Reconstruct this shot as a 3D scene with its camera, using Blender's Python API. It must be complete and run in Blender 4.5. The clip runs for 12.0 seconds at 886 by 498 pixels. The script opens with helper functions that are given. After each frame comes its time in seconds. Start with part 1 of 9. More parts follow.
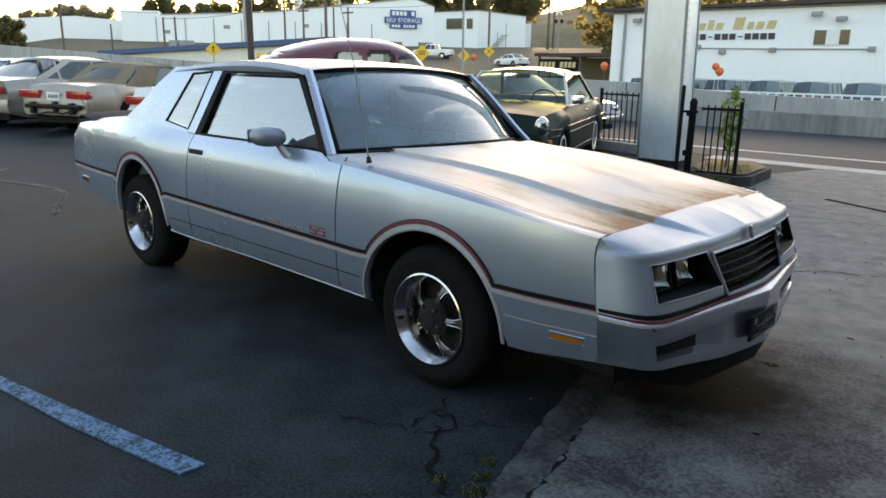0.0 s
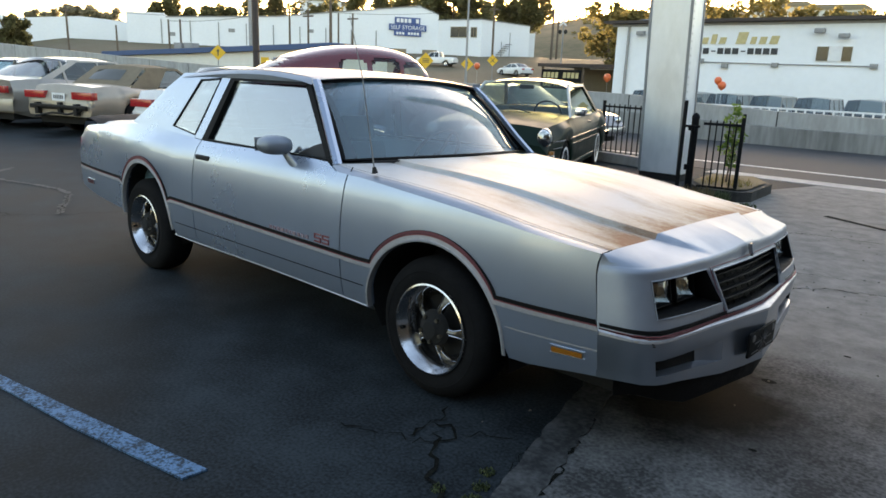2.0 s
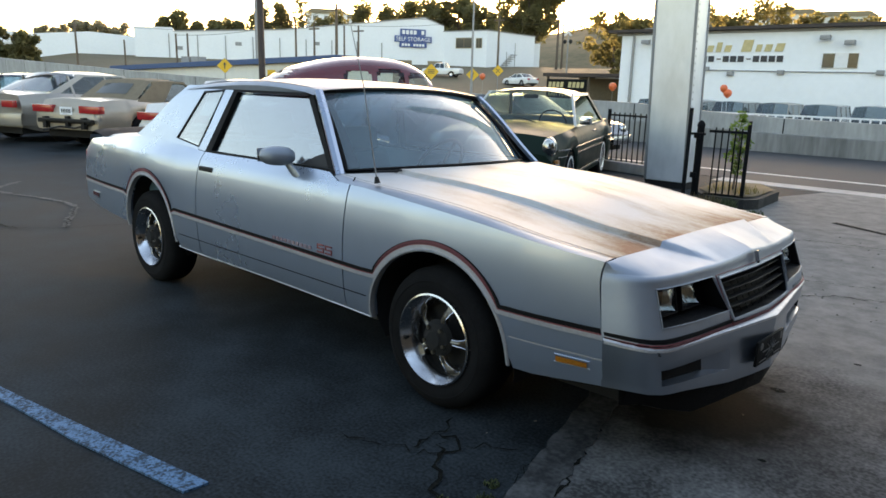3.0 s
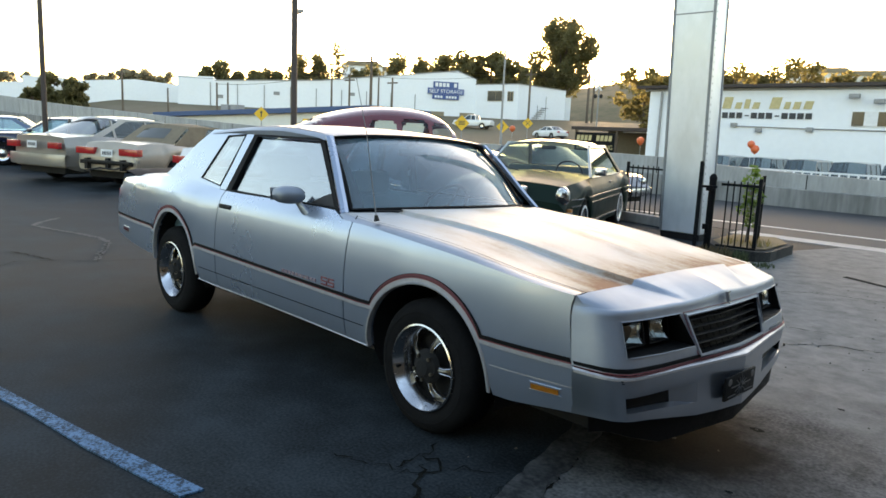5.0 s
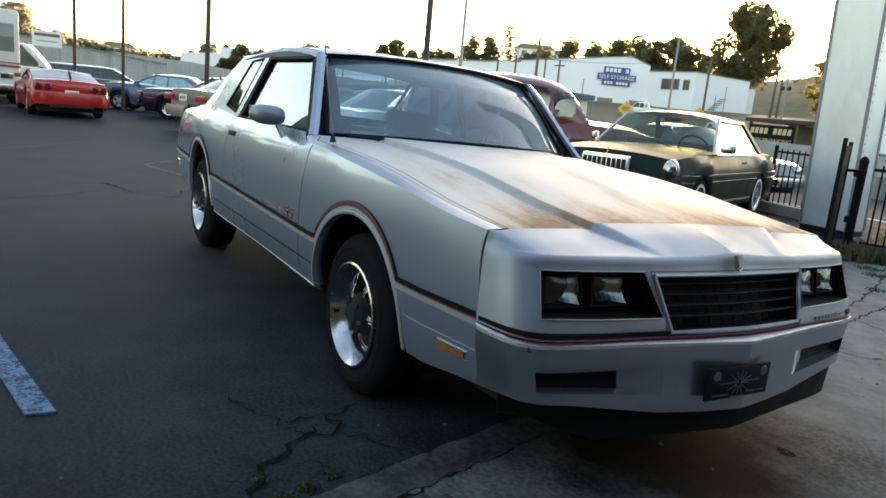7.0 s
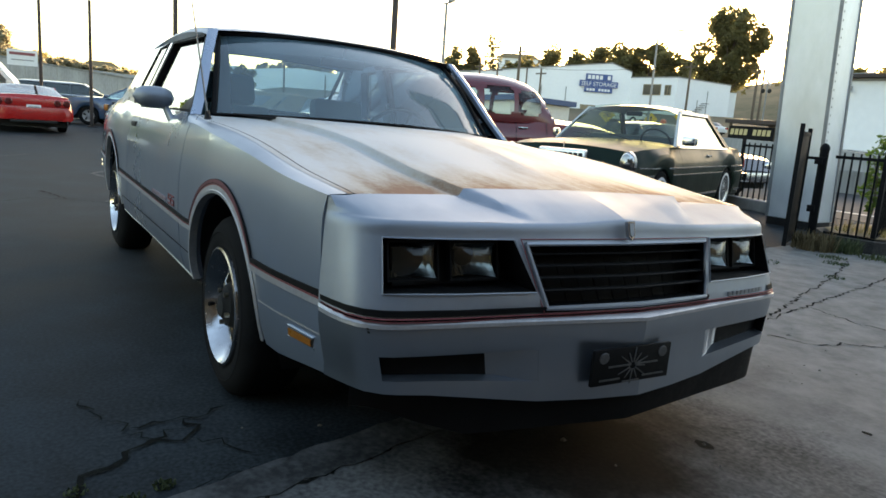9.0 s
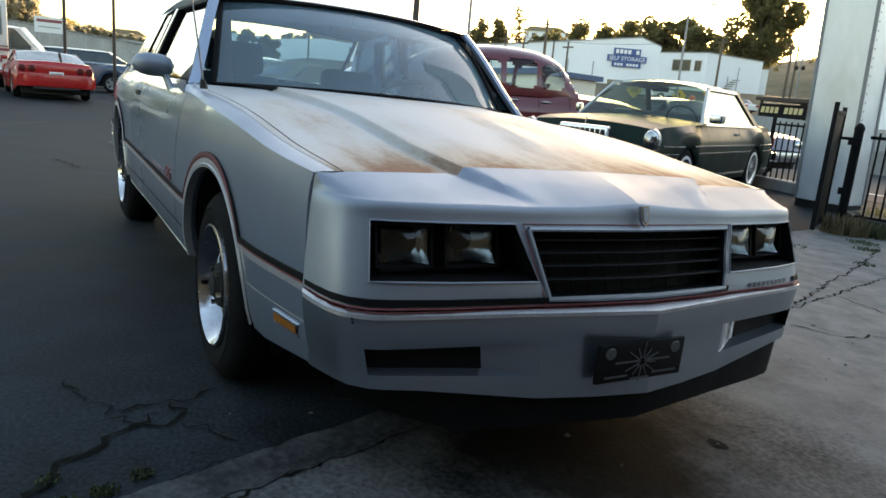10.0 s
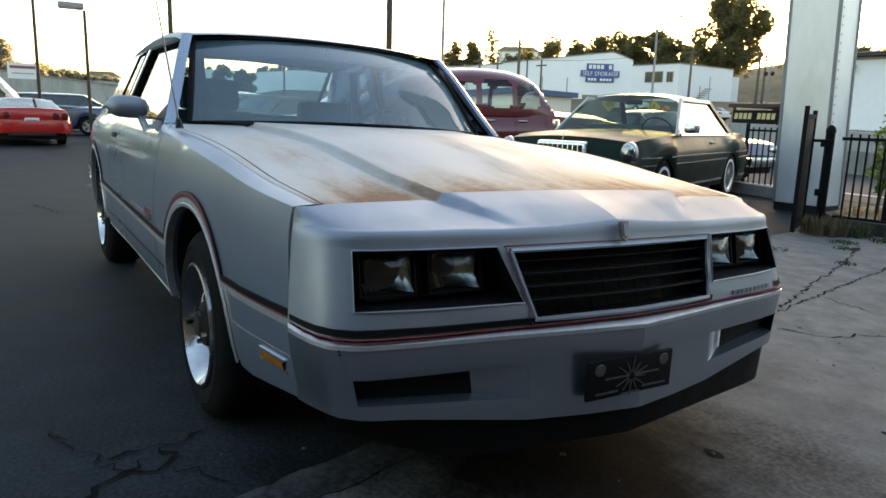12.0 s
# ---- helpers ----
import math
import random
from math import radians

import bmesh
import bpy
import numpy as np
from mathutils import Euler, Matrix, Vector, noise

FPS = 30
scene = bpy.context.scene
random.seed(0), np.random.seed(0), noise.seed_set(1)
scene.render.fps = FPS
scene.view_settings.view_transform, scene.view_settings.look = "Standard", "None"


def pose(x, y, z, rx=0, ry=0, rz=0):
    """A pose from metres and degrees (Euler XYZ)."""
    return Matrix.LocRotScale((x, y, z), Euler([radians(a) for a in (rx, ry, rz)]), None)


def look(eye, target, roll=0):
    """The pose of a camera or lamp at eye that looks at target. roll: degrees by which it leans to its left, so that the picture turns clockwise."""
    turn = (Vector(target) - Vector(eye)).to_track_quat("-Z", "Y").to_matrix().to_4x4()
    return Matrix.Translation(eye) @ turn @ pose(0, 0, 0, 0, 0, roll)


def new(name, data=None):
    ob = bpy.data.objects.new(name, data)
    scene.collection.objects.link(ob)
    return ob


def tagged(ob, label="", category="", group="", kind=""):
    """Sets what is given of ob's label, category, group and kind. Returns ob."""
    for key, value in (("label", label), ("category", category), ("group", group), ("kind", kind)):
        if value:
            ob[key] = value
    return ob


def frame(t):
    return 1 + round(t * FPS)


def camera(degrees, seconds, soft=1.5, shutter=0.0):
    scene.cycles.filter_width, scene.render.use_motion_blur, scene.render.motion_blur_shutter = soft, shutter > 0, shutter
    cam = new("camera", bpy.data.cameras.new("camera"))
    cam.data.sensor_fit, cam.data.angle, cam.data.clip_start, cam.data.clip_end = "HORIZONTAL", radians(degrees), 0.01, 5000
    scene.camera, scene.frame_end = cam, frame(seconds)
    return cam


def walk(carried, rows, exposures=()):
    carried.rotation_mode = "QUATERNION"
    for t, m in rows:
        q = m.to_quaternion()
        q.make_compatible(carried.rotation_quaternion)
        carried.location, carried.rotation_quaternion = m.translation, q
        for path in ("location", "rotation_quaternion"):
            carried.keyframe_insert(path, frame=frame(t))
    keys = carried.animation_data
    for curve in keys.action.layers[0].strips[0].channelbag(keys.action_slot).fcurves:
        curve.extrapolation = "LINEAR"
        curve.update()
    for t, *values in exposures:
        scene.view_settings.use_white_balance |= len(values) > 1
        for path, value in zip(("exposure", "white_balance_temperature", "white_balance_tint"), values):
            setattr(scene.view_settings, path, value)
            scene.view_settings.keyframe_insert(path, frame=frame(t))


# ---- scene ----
cam = camera(64.86, 12.0, soft=1.6)
PATH = [
    (0, (3.360, -3.069, 1.417), (2.090, -1.610, 0.908), 0.93),
    (0.5, (3.359, -3.097, 1.432), (2.089, -1.637, 0.928), 1.67),
    (1, (3.360, -3.098, 1.426), (2.088, -1.638, 0.924), 1.52),
    (1.5, (3.361, -3.103, 1.437), (2.091, -1.643, 0.933), 2.57),
    (2, (3.366, -3.103, 1.443), (2.094, -1.640, 0.954), 2.15),
    (2.5, (3.366, -3.075, 1.433), (2.080, -1.613, 0.972), 1.76),
    (4.3, (3.407, -3.113, 1.442), (2.092, -1.681, 0.975), 1.01),
    (4.5, (3.511, -3.189, 1.434), (2.162, -1.764, 1.051), 0.50),
    (5, (3.663, -3.135, 1.425), (2.288, -1.720, 1.099), 2.57),
    (5.5, (3.718, -2.835, 1.364), (2.264, -1.537, 0.918), 5.28),
    (6, (3.676, -2.596, 1.330), (2.164, -1.354, 0.917), 4.72),
    (6.5, (3.689, -2.306, 1.274), (2.150, -1.101, 0.848), 3.74),
    (7, (3.825, -2.070, 1.167), (2.178, -1.008, 0.769), 5.50),
    (7.2, (3.857, -2.001, 1.136), (2.202, -0.937, 0.774), 4.09),
    (8.8, (3.869, -1.611, 1.041), (2.236, -0.522, 0.655), 4.04),
    (9, (3.834, -1.590, 1.034), (2.196, -0.503, 0.670), 4.10),
    (9.5, (3.804, -1.523, 1.038), (2.183, -0.422, 0.640), 4.08),
    (10, (3.751, -1.458, 1.037), (2.095, -0.427, 0.596), 4.93),
    (10.5, (3.756, -1.459, 1.043), (2.104, -0.413, 0.623), 4.82),
    (11, (3.750, -1.455, 1.039), (2.113, -0.396, 0.595), 3.16),
    (11.5, (3.749, -1.454, 1.045), (2.091, -0.408, 0.648), 2.12),
    (12, (3.756, -1.452, 1.047), (2.107, -0.383, 0.671), 1.78),
]
EXPOSURES = [(0.0, 2.95, 7850, 20), (2.7, 2.95, 7850, 20), (5.0, 3.02, 7800, 18), (7.2, 2.90, 7800, 15), (9.0, 2.86, 7700, 16), (12.0, 2.75, 7650, 16)]
walk(cam, [(t, look(eye, target, roll)) for t, eye, target, roll in PATH], EXPOSURES)

# ---- light: low evening sun behind the street, clear pale sky ----
SUN_AZ, SUN_EL = 125.5, 5.8
world = bpy.data.worlds.new("evening_sky")
scene.world = world
world.use_nodes = True
wn = world.node_tree.nodes
wl = world.node_tree.links
sky = wn.new("ShaderNodeTexSky")
sky.sky_type = "NISHITA"
sky.sun_disc = False
sky.sun_elevation = radians(SUN_EL)
sky.sun_rotation = radians(90 - SUN_AZ)
sky.dust_density = 1.4
sky.ozone_density = 1.5
sky.air_density = 1.0
wn["Background"].inputs["Strength"].default_value = 0.15
wl.new(sky.outputs["Color"], wn["Background"].inputs["Color"])

sun_data = bpy.data.lights.new("sun", "SUN")
sun_data.energy = 1.5
sun_data.angle = radians(1.5)
sun_data.color = (1.0, 0.84, 0.64)
sun = new("sun", sun_data)
sun_dir = Vector((math.cos(radians(SUN_AZ)) * math.cos(radians(SUN_EL)), math.sin(radians(SUN_AZ)) * math.cos(radians(SUN_EL)), math.sin(radians(SUN_EL))))
sun.matrix_world = look(sun_dir * 60, (0, 0, 0))

# ---- materials ----
def tree_of(name):
    m = bpy.data.materials.new(name)
    m.use_nodes = True
    nt = m.node_tree
    return m, nt, nt.nodes["Principled BSDF"]


def surface(name, color, color2=None, rough=0.6, rough2=None, metal=0.0, scale=6.0, fine=60.0, bump=0.0, coat=0.0, spec=0.5, stretch=(1, 1, 1), fine_mix=0.35, low=0.35, high=0.65, per_object=0.0):
    """Two scales of noise between two colours, with roughness variation and fine relief."""
    m, nt, p = tree_of(name)
    n, l = nt.nodes, nt.links
    co = n.new("ShaderNodeTexCoord")
    mp = n.new("ShaderNodeMapping")
    mp.inputs["Scale"].default_value = stretch
    l.new(co.outputs["Object"], mp.inputs["Vector"])
    a = n.new("ShaderNodeTexNoise")
    a.inputs["Scale"].default_value = scale
    a.inputs["Detail"].default_value = 9.0
    a.inputs["Roughness"].default_value = 0.62
    b = n.new("ShaderNodeTexNoise")
    b.inputs["Scale"].default_value = fine
    b.inputs["Detail"].default_value = 3.0
    l.new(mp.outputs[0], a.inputs["Vector"])
    l.new(mp.outputs[0], b.inputs["Vector"])
    mix = n.new("ShaderNodeMix")
    mix.data_type = "FLOAT"
    mix.inputs[0].default_value = fine_mix
    l.new(a.outputs[0], mix.inputs[2])
    l.new(b.outputs[0], mix.inputs[3])
    mr = n.new("ShaderNodeMapRange")
    mr.inputs[1].default_value, mr.inputs[2].default_value = low, high
    l.new(mix.outputs[0], mr.inputs[0])
    cm = n.new("ShaderNodeMix")
    cm.data_type = "RGBA"
    c2 = color2 or tuple(c * 0.8 for c in color)
    cm.inputs[6].default_value = (*color, 1)
    cm.inputs[7].default_value = (*c2, 1)
    l.new(mr.outputs[0], cm.inputs[0])
    out = cm.outputs[2]
    if per_object:
        oi = n.new("ShaderNodeObjectInfo")
        hv = n.new("ShaderNodeHueSaturation")
        mv = n.new("ShaderNodeMapRange")
        mv.inputs[3].default_value, mv.inputs[4].default_value = 1 - per_object, 1 + per_object
        l.new(oi.outputs["Random"], mv.inputs[0])
        l.new(mv.outputs[0], hv.inputs["Value"])
        l.new(out, hv.inputs["Color"])
        out = hv.outputs[0]
    l.new(out, p.inputs["Base Color"])
    rm = n.new("ShaderNodeMapRange")
    rm.inputs[3].default_value, rm.inputs[4].default_value = rough, rough if rough2 is None else rough2
    l.new(mr.outputs[0], rm.inputs[0])
    l.new(rm.outputs[0], p.inputs["Roughness"])
    p.inputs["Metallic"].default_value = metal
    p.inputs["Specular IOR Level"].default_value = spec
    p.inputs["Coat Weight"].default_value = coat
    p.inputs["Coat Roughness"].default_value = 0.08
    if bump:
        bp = n.new("ShaderNodeBump")
        bp.inputs["Strength"].default_value = 1.0
        bp.inputs["Distance"].default_value = bump
        l.new(mix.outputs[0], bp.inputs["Height"])
        l.new(bp.outputs[0], p.inputs["Normal"])
    return m


def glass(name, tint=(0.9, 0.95, 0.95), base=0.07, rough=0.015, dust_sheen=0.0):
    """A single pane: tinted see-through, with mirror gloss that grows towards grazing angles."""
    m = bpy.data.materials.new(name)
    m.use_nodes = True
    n, l = m.node_tree.nodes, m.node_tree.links
    n.clear()
    out = n.new("ShaderNodeOutputMaterial")
    tr = n.new("ShaderNodeBsdfTransparent")
    tr.inputs[0].default_value = (*tint, 1)
    gl = n.new("ShaderNodeBsdfGlossy")
    gl.inputs["Roughness"].default_value = rough
    lw = n.new("ShaderNodeLayerWeight")
    lw.inputs[0].default_value = 0.5
    pw = n.new("ShaderNodeMath")
    pw.operation = "POWER"
    pw.inputs[1].default_value = 4.0
    ma = n.new("ShaderNodeMath")
    ma.operation = "MULTIPLY_ADD"
    ma.inputs[1].default_value, ma.inputs[2].default_value = 1 - base, base
    mx = n.new("ShaderNodeMixShader")
    l.new(lw.outputs["Facing"], pw.inputs[0])
    l.new(pw.outputs[0], ma.inputs[0])
    l.new(ma.outputs[0], mx.inputs[0])
    l.new(tr.outputs[0], mx.inputs[1])
    l.new(gl.outputs[0], mx.inputs[2])
    last = mx
    if dust_sheen:
        # a thin film of pale dust, its blue standing in for reflected sky
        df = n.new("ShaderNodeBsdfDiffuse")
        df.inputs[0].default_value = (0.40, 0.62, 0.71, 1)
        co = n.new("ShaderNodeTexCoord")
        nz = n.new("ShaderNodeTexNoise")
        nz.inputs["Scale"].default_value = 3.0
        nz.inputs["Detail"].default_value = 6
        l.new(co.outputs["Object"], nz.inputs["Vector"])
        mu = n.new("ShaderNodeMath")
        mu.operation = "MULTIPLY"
        mu.inputs[1].default_value = dust_sheen * 2
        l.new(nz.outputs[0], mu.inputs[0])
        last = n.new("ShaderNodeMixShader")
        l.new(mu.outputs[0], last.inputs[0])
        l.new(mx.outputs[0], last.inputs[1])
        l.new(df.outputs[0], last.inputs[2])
    l.new(last.outputs[0], out.inputs[0])
    return m


def paint(name, color, rough=0.25, metal=0.3, coat=0.6, dirt=0.85, color2=None):
    return surface(name, color, color2 or tuple(c * dirt for c in color), rough, rough + 0.12, metal, 3.0, 90.0, 0.0, coat)


def foliage(name, color, color2, scale, fine):
    """Thin leaves that let about a third of the light through."""
    m = surface(name, color, color2, 0.6, 0.8, 0, scale, fine)
    n, l = m.node_tree.nodes, m.node_tree.links
    p, out = n["Principled BSDF"], n["Material Output"]
    tr = n.new("ShaderNodeBsdfTranslucent")
    l.new(p.inputs["Base Color"].links[0].from_socket, tr.inputs["Color"])
    mx = n.new("ShaderNodeMixShader")
    mx.inputs[0].default_value = 0.75
    l.new(p.outputs[0], mx.inputs[1])
    l.new(tr.outputs[0], mx.inputs[2])
    l.new(mx.outputs[0], out.inputs["Surface"])
    return m


M = {}
M["asphalt"] = surface("asphalt", (0.030, 0.031, 0.034), (0.062, 0.063, 0.066), 0.72, 0.95, 0, 0.55, 70.0, 0.004, fine_mix=0.4, low=0.33, high=0.68)
M["concrete"] = surface("old_concrete", (0.021, 0.0207, 0.0195), (0.092, 0.089, 0.082), 0.7, 0.95, 0, 2.2, 90.0, 0.0015, spec=0.12, fine_mix=0.32, low=0.38, high=0.64)
M["road"] = surface("street_asphalt", (0.034, 0.035, 0.037), (0.064, 0.065, 0.067), 0.75, 0.95, 0, 0.6, 40.0, 0.003, spec=0.2)
M["strip"] = surface("gutter_concrete", (0.030, 0.032, 0.033), (0.110, 0.112, 0.111), 0.75, 0.95, 0, 5.0, 40.0, 0.005, spec=0.12, low=0.38, high=0.66)
M["crack"] = surface("crack", (0.006, 0.0062, 0.006), (0.017, 0.0178, 0.0145), 0.95, 1.0, 0, 20, 80, spec=0.05)
M["tar"] = surface("tar_seal", (0.075, 0.075, 0.073), (0.12, 0.117, 0.112), 0.8, 0.9, 0, 20, 80, spec=0.1)
M["white_line"] = surface("road_paint_white", (0.55, 0.55, 0.53), (0.30, 0.30, 0.29), 0.7, 0.9, 0, 9, 60, low=0.4, high=0.7)
M["wall"] = surface("wall_concrete", (0.40, 0.397, 0.38), (0.25, 0.247, 0.235), 0.85, 0.95, 0, 1.3, 12.0, 0.004, stretch=(1, 1, 0.25))
M["wall_dark"] = surface("stained_concrete", (0.30, 0.293, 0.275), (0.12, 0.117, 0.108), 0.85, 0.95, 0, 1.8, 9.0, 0.004, stretch=(1, 1, 0.14))
M["black_iron"] = surface("black_painted_iron", (0.005, 0.005, 0.006), (0.012, 0.012, 0.012), 0.6, 0.8, 0, 8, 60, spec=0.12)
M["white_wall"] = surface("white_stucco", (0.80, 0.82, 0.84), (0.70, 0.72, 0.74), 0.9, 0.95, 0, 0.15, 3.0, 0.0, low=0.3, high=0.75)
M["blue_trim"] = surface("blue_paint", (0.035, 0.07, 0.16), (0.05, 0.09, 0.18), 0.6, 0.7)
M["sign_blue"] = surface("sign_blue", (0.03, 0.07, 0.22), (0.045, 0.09, 0.25), 0.5, 0.6)
M["sign_white"] = surface("sign_white", (0.75, 0.75, 0.75), (0.65, 0.65, 0.65), 0.6, 0.7)
M["yellow_sign"] = surface("yellow_sign", (0.72, 0.42, 0.02), (0.62, 0.36, 0.02), 0.5, 0.6)
M["gold_letter"] = surface("gold_letters", (0.42, 0.34, 0.16), (0.55, 0.46, 0.24), 0.5, 0.6)
M["dark_letter"] = surface("dark_letters", (0.03, 0.03, 0.035), (0.05, 0.05, 0.05), 0.6, 0.7)
M["galv"] = surface("galvanised_pole", (0.22, 0.22, 0.22), (0.32, 0.32, 0.32), 0.5, 0.7, 0.4, 4, 40)
M["wood_pole"] = surface("wood_pole", (0.16, 0.12, 0.09), (0.09, 0.07, 0.05), 0.9, 1.0, 0, 3, 30, stretch=(1, 1, 0.1))
M["dark_pole"] = surface("dark_bronze_pole", (0.035, 0.026, 0.024), (0.06, 0.045, 0.04), 0.5, 0.7, 0.3, 5, 40)
M["rubber"] = surface("tyre_rubber", (0.006, 0.006, 0.0065), (0.014, 0.014, 0.0145), 0.8, 0.95, 0, 12, 90, 0.0006, spec=0.10)
M["chrome"] = surface("chrome", (0.62, 0.62, 0.63), (0.42, 0.42, 0.43), 0.1, 0.3, 1.0, 14, 70)
M["dull_metal"] = surface("dull_wheel_metal", (0.34, 0.31, 0.26), (0.085, 0.070, 0.050), 0.22, 0.5, 0.95, 18, 90)
M["trim_black"] = surface("black_rubber_trim", (0.003, 0.003, 0.0033), (0.008, 0.008, 0.0085), 0.55, 0.8, 0, 10, 70, spec=0.15)
M["plastic_black"] = surface("black_plastic", (0.007, 0.007, 0.008), (0.015, 0.015, 0.015), 0.4, 0.65, 0, 8, 70, spec=0.3)
M["well"] = surface("wheel_well", (0.008, 0.008, 0.008), (0.016, 0.015, 0.014), 0.95, 1.0, 0, 6, 40)
M["cloth"] = surface("blue_cloth", (0.075, 0.155, 0.205), (0.105, 0.190, 0.240), 0.9, 1.0, 0, 9, 160, 0.0005)
M["interior"] = surface("dark_interior", (0.055, 0.070, 0.080), (0.08, 0.095, 0.108), 0.6, 0.8, 0, 6, 60)
M["tan_trim"] = surface("tan_interior", (0.20, 0.16, 0.10), (0.26, 0.21, 0.14), 0.7, 0.8, 0, 8, 70)
M["glass"] = glass("car_glass", (0.76, 0.93, 0.96), 0.14, dust_sheen=0.17)
M["pane_dark"] = surface("dark_window", (0.02, 0.024, 0.028), (0.035, 0.04, 0.045), 0.12, 0.2, 0, 0.6, 8, coat=0.3)
# far leaves lightened so that their colour carries the distance haze
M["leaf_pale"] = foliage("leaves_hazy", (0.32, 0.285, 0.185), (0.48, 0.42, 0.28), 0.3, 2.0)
M["dark_red_lens"] = surface("dark_red_lens", (0.07, 0.003, 0.004), (0.10, 0.005, 0.006), 0.15, 0.25, 0, 12, 60, coat=0.6)
M["moss"] = surface("dark_weeds", (0.030, 0.046, 0.014), (0.075, 0.095, 0.032), 0.7, 0.9, 0, 30, 90)
M["pebble"] = surface("pebble", (0.05, 0.045, 0.04), (0.16, 0.15, 0.13), 0.8, 0.95, 0, 60, 200, per_object=0.3)
M["clear_glass"] = glass("clear_glass", (0.88, 0.93, 0.90), 0.06)
M["side_glass"] = glass("side_glass", (0.55, 0.62, 0.65), 0.40)
M["green_glass"] = glass("green_tinted_glass", (0.66, 0.76, 0.70), 0.05)
M["glass_dark"] = glass("tinted_glass", (0.50, 0.56, 0.58), 0.06)
M["red_lens"] = surface("red_lens", (0.32, 0.012, 0.015), (0.40, 0.02, 0.02), 0.15, 0.25, 0, 12, 60, coat=0.6)
M["amber_lens"] = surface("amber_lens", (0.42, 0.15, 0.015), (0.30, 0.10, 0.01), 0.25, 0.4, 0, 20, 60, coat=0.4)
M["lamp_glass"] = surface("headlamp_reflector", (0.42, 0.42, 0.41), (0.22, 0.22, 0.21), 0.10, 0.20, 1.0, 25, 8, stretch=(1, 3, 1))
M["leaf"] = foliage("leaves_green", (0.14, 0.135, 0.06), (0.27, 0.235, 0.105), 0.4, 3.0)
M["leaf_olive"] = foliage("leaves_olive", (0.14, 0.125, 0.045), (0.28, 0.22, 0.08), 0.3, 2.0)
M["leaf_bright"] = foliage("leaves_bright", (0.09, 0.155, 0.03), (0.18, 0.27, 0.06), 3, 20)
M["bark"] = surface("bark", (0.16, 0.12, 0.09), (0.08, 0.06, 0.045), 0.9, 1.0, 0, 2, 12, stretch=(1, 1, 0.2))
M["brush"] = surface("dry_brush", (0.17, 0.12, 0.06), (0.10, 0.085, 0.04), 0.95, 1.0, 0, 0.08, 0.6, low=0.4, high=0.6)


# ---- building blocks ----
def part(name, bm, material, parent=None, label="", smooth=True, m=None):
    """Links a bmesh as one mesh object, as a thing or under a thing."""
    if m is not None:
        bm.transform(m)
    bmesh.ops.recalc_face_normals(bm, faces=bm.faces)
    me = bpy.data.meshes.new(name)
    bm.to_mesh(me)
    bm.free()
    me.materials.append(material)
    if smooth:
        me.shade_smooth()
        me.set_sharp_from_angle(angle=radians(32))
    ob = new(name, me)
    if parent is not None:
        ob.parent = parent
    if label:
        ob["label"] = label
    return ob


def thing(name, label, category, m=None, group="", kind=""):
    ob = new(name)
    ob.empty_display_size = 0.2
    if m is not None:
        ob.matrix_world = m
    return tagged(ob, label, category, group, kind)


def box(bm, x0, x1, y0, y1, z0, z1, bevel=0.0, m=None):
    r = bmesh.ops.create_cube(bm, size=1.0)
    vs = r["verts"]
    for v in vs:
        v.co = Vector(((x0 + x1) / 2 + v.co.x * (x1 - x0), (y0 + y1) / 2 + v.co.y * (y1 - y0), (z0 + z1) / 2 + v.co.z * (z1 - z0)))
    if bevel:
        es = list({e for v in vs for e in v.link_edges})
        r2 = bmesh.ops.bevel(bm, geom=es, offset=bevel, segments=2, affect="EDGES", profile=0.6)
        vs = list({v for f in r2["faces"] for v in f.verts} | {v for v in vs if v.is_valid})
    if m is not None:
        for v in vs:
            v.co = m @ v.co
    return vs


def boxed(x0, x1, y0, y1, z0, z1, bevel=0.0, m=None):
    bm = bmesh.new()
    box(bm, x0, x1, y0, y1, z0, z1, bevel, m)
    return bm


def sheet(bm, rows, close_u=False):
    """A grid surface from rows of points; returns the rows of vertices."""
    vr = [[bm.verts.new(p) for p in row] for row in rows]
    for a, b in zip(vr, vr[1:]):
        n = len(a)
        for i in range(n if close_u else n - 1):
            j = (i + 1) % n
            vs = [a[i], a[j], b[j], b[i]]
            if len({tuple(round(c, 6) for c in v.co) for v in vs}) > 2:
                try:
                    bm.faces.new(vs)
                except ValueError:
                    pass
    return vr


def tube(bm, pts, r, n=8, cap=True, squash=1.0):
    """A round bar along points; r may be one radius or one for each point."""
    pts = [Vector(p) for p in pts]
    rings = []
    for i, p in enumerate(pts):
        d = (pts[min(i + 1, len(pts) - 1)] - pts[max(i - 1, 0)]).normalized()
        up = Vector((0, 0, 1)) if abs(d.z) < 0.95 else Vector((1, 0, 0))
        s = d.cross(up).normalized()
        u = s.cross(d).normalized()
        rr = r[i] if isinstance(r, (list, tuple)) else r
        rings.append([bm.verts.new(p + s * rr * math.cos(2 * math.pi * k / n) + u * rr * squash * math.sin(2 * math.pi * k / n)) for k in range(n)])
    for a, b in zip(rings, rings[1:]):
        for k in range(n):
            bm.faces.new((a[k], a[(k + 1) % n], b[(k + 1) % n], b[k]))
    if cap:
        bm.faces.new(rings[0][::-1])
        bm.faces.new(rings[-1])


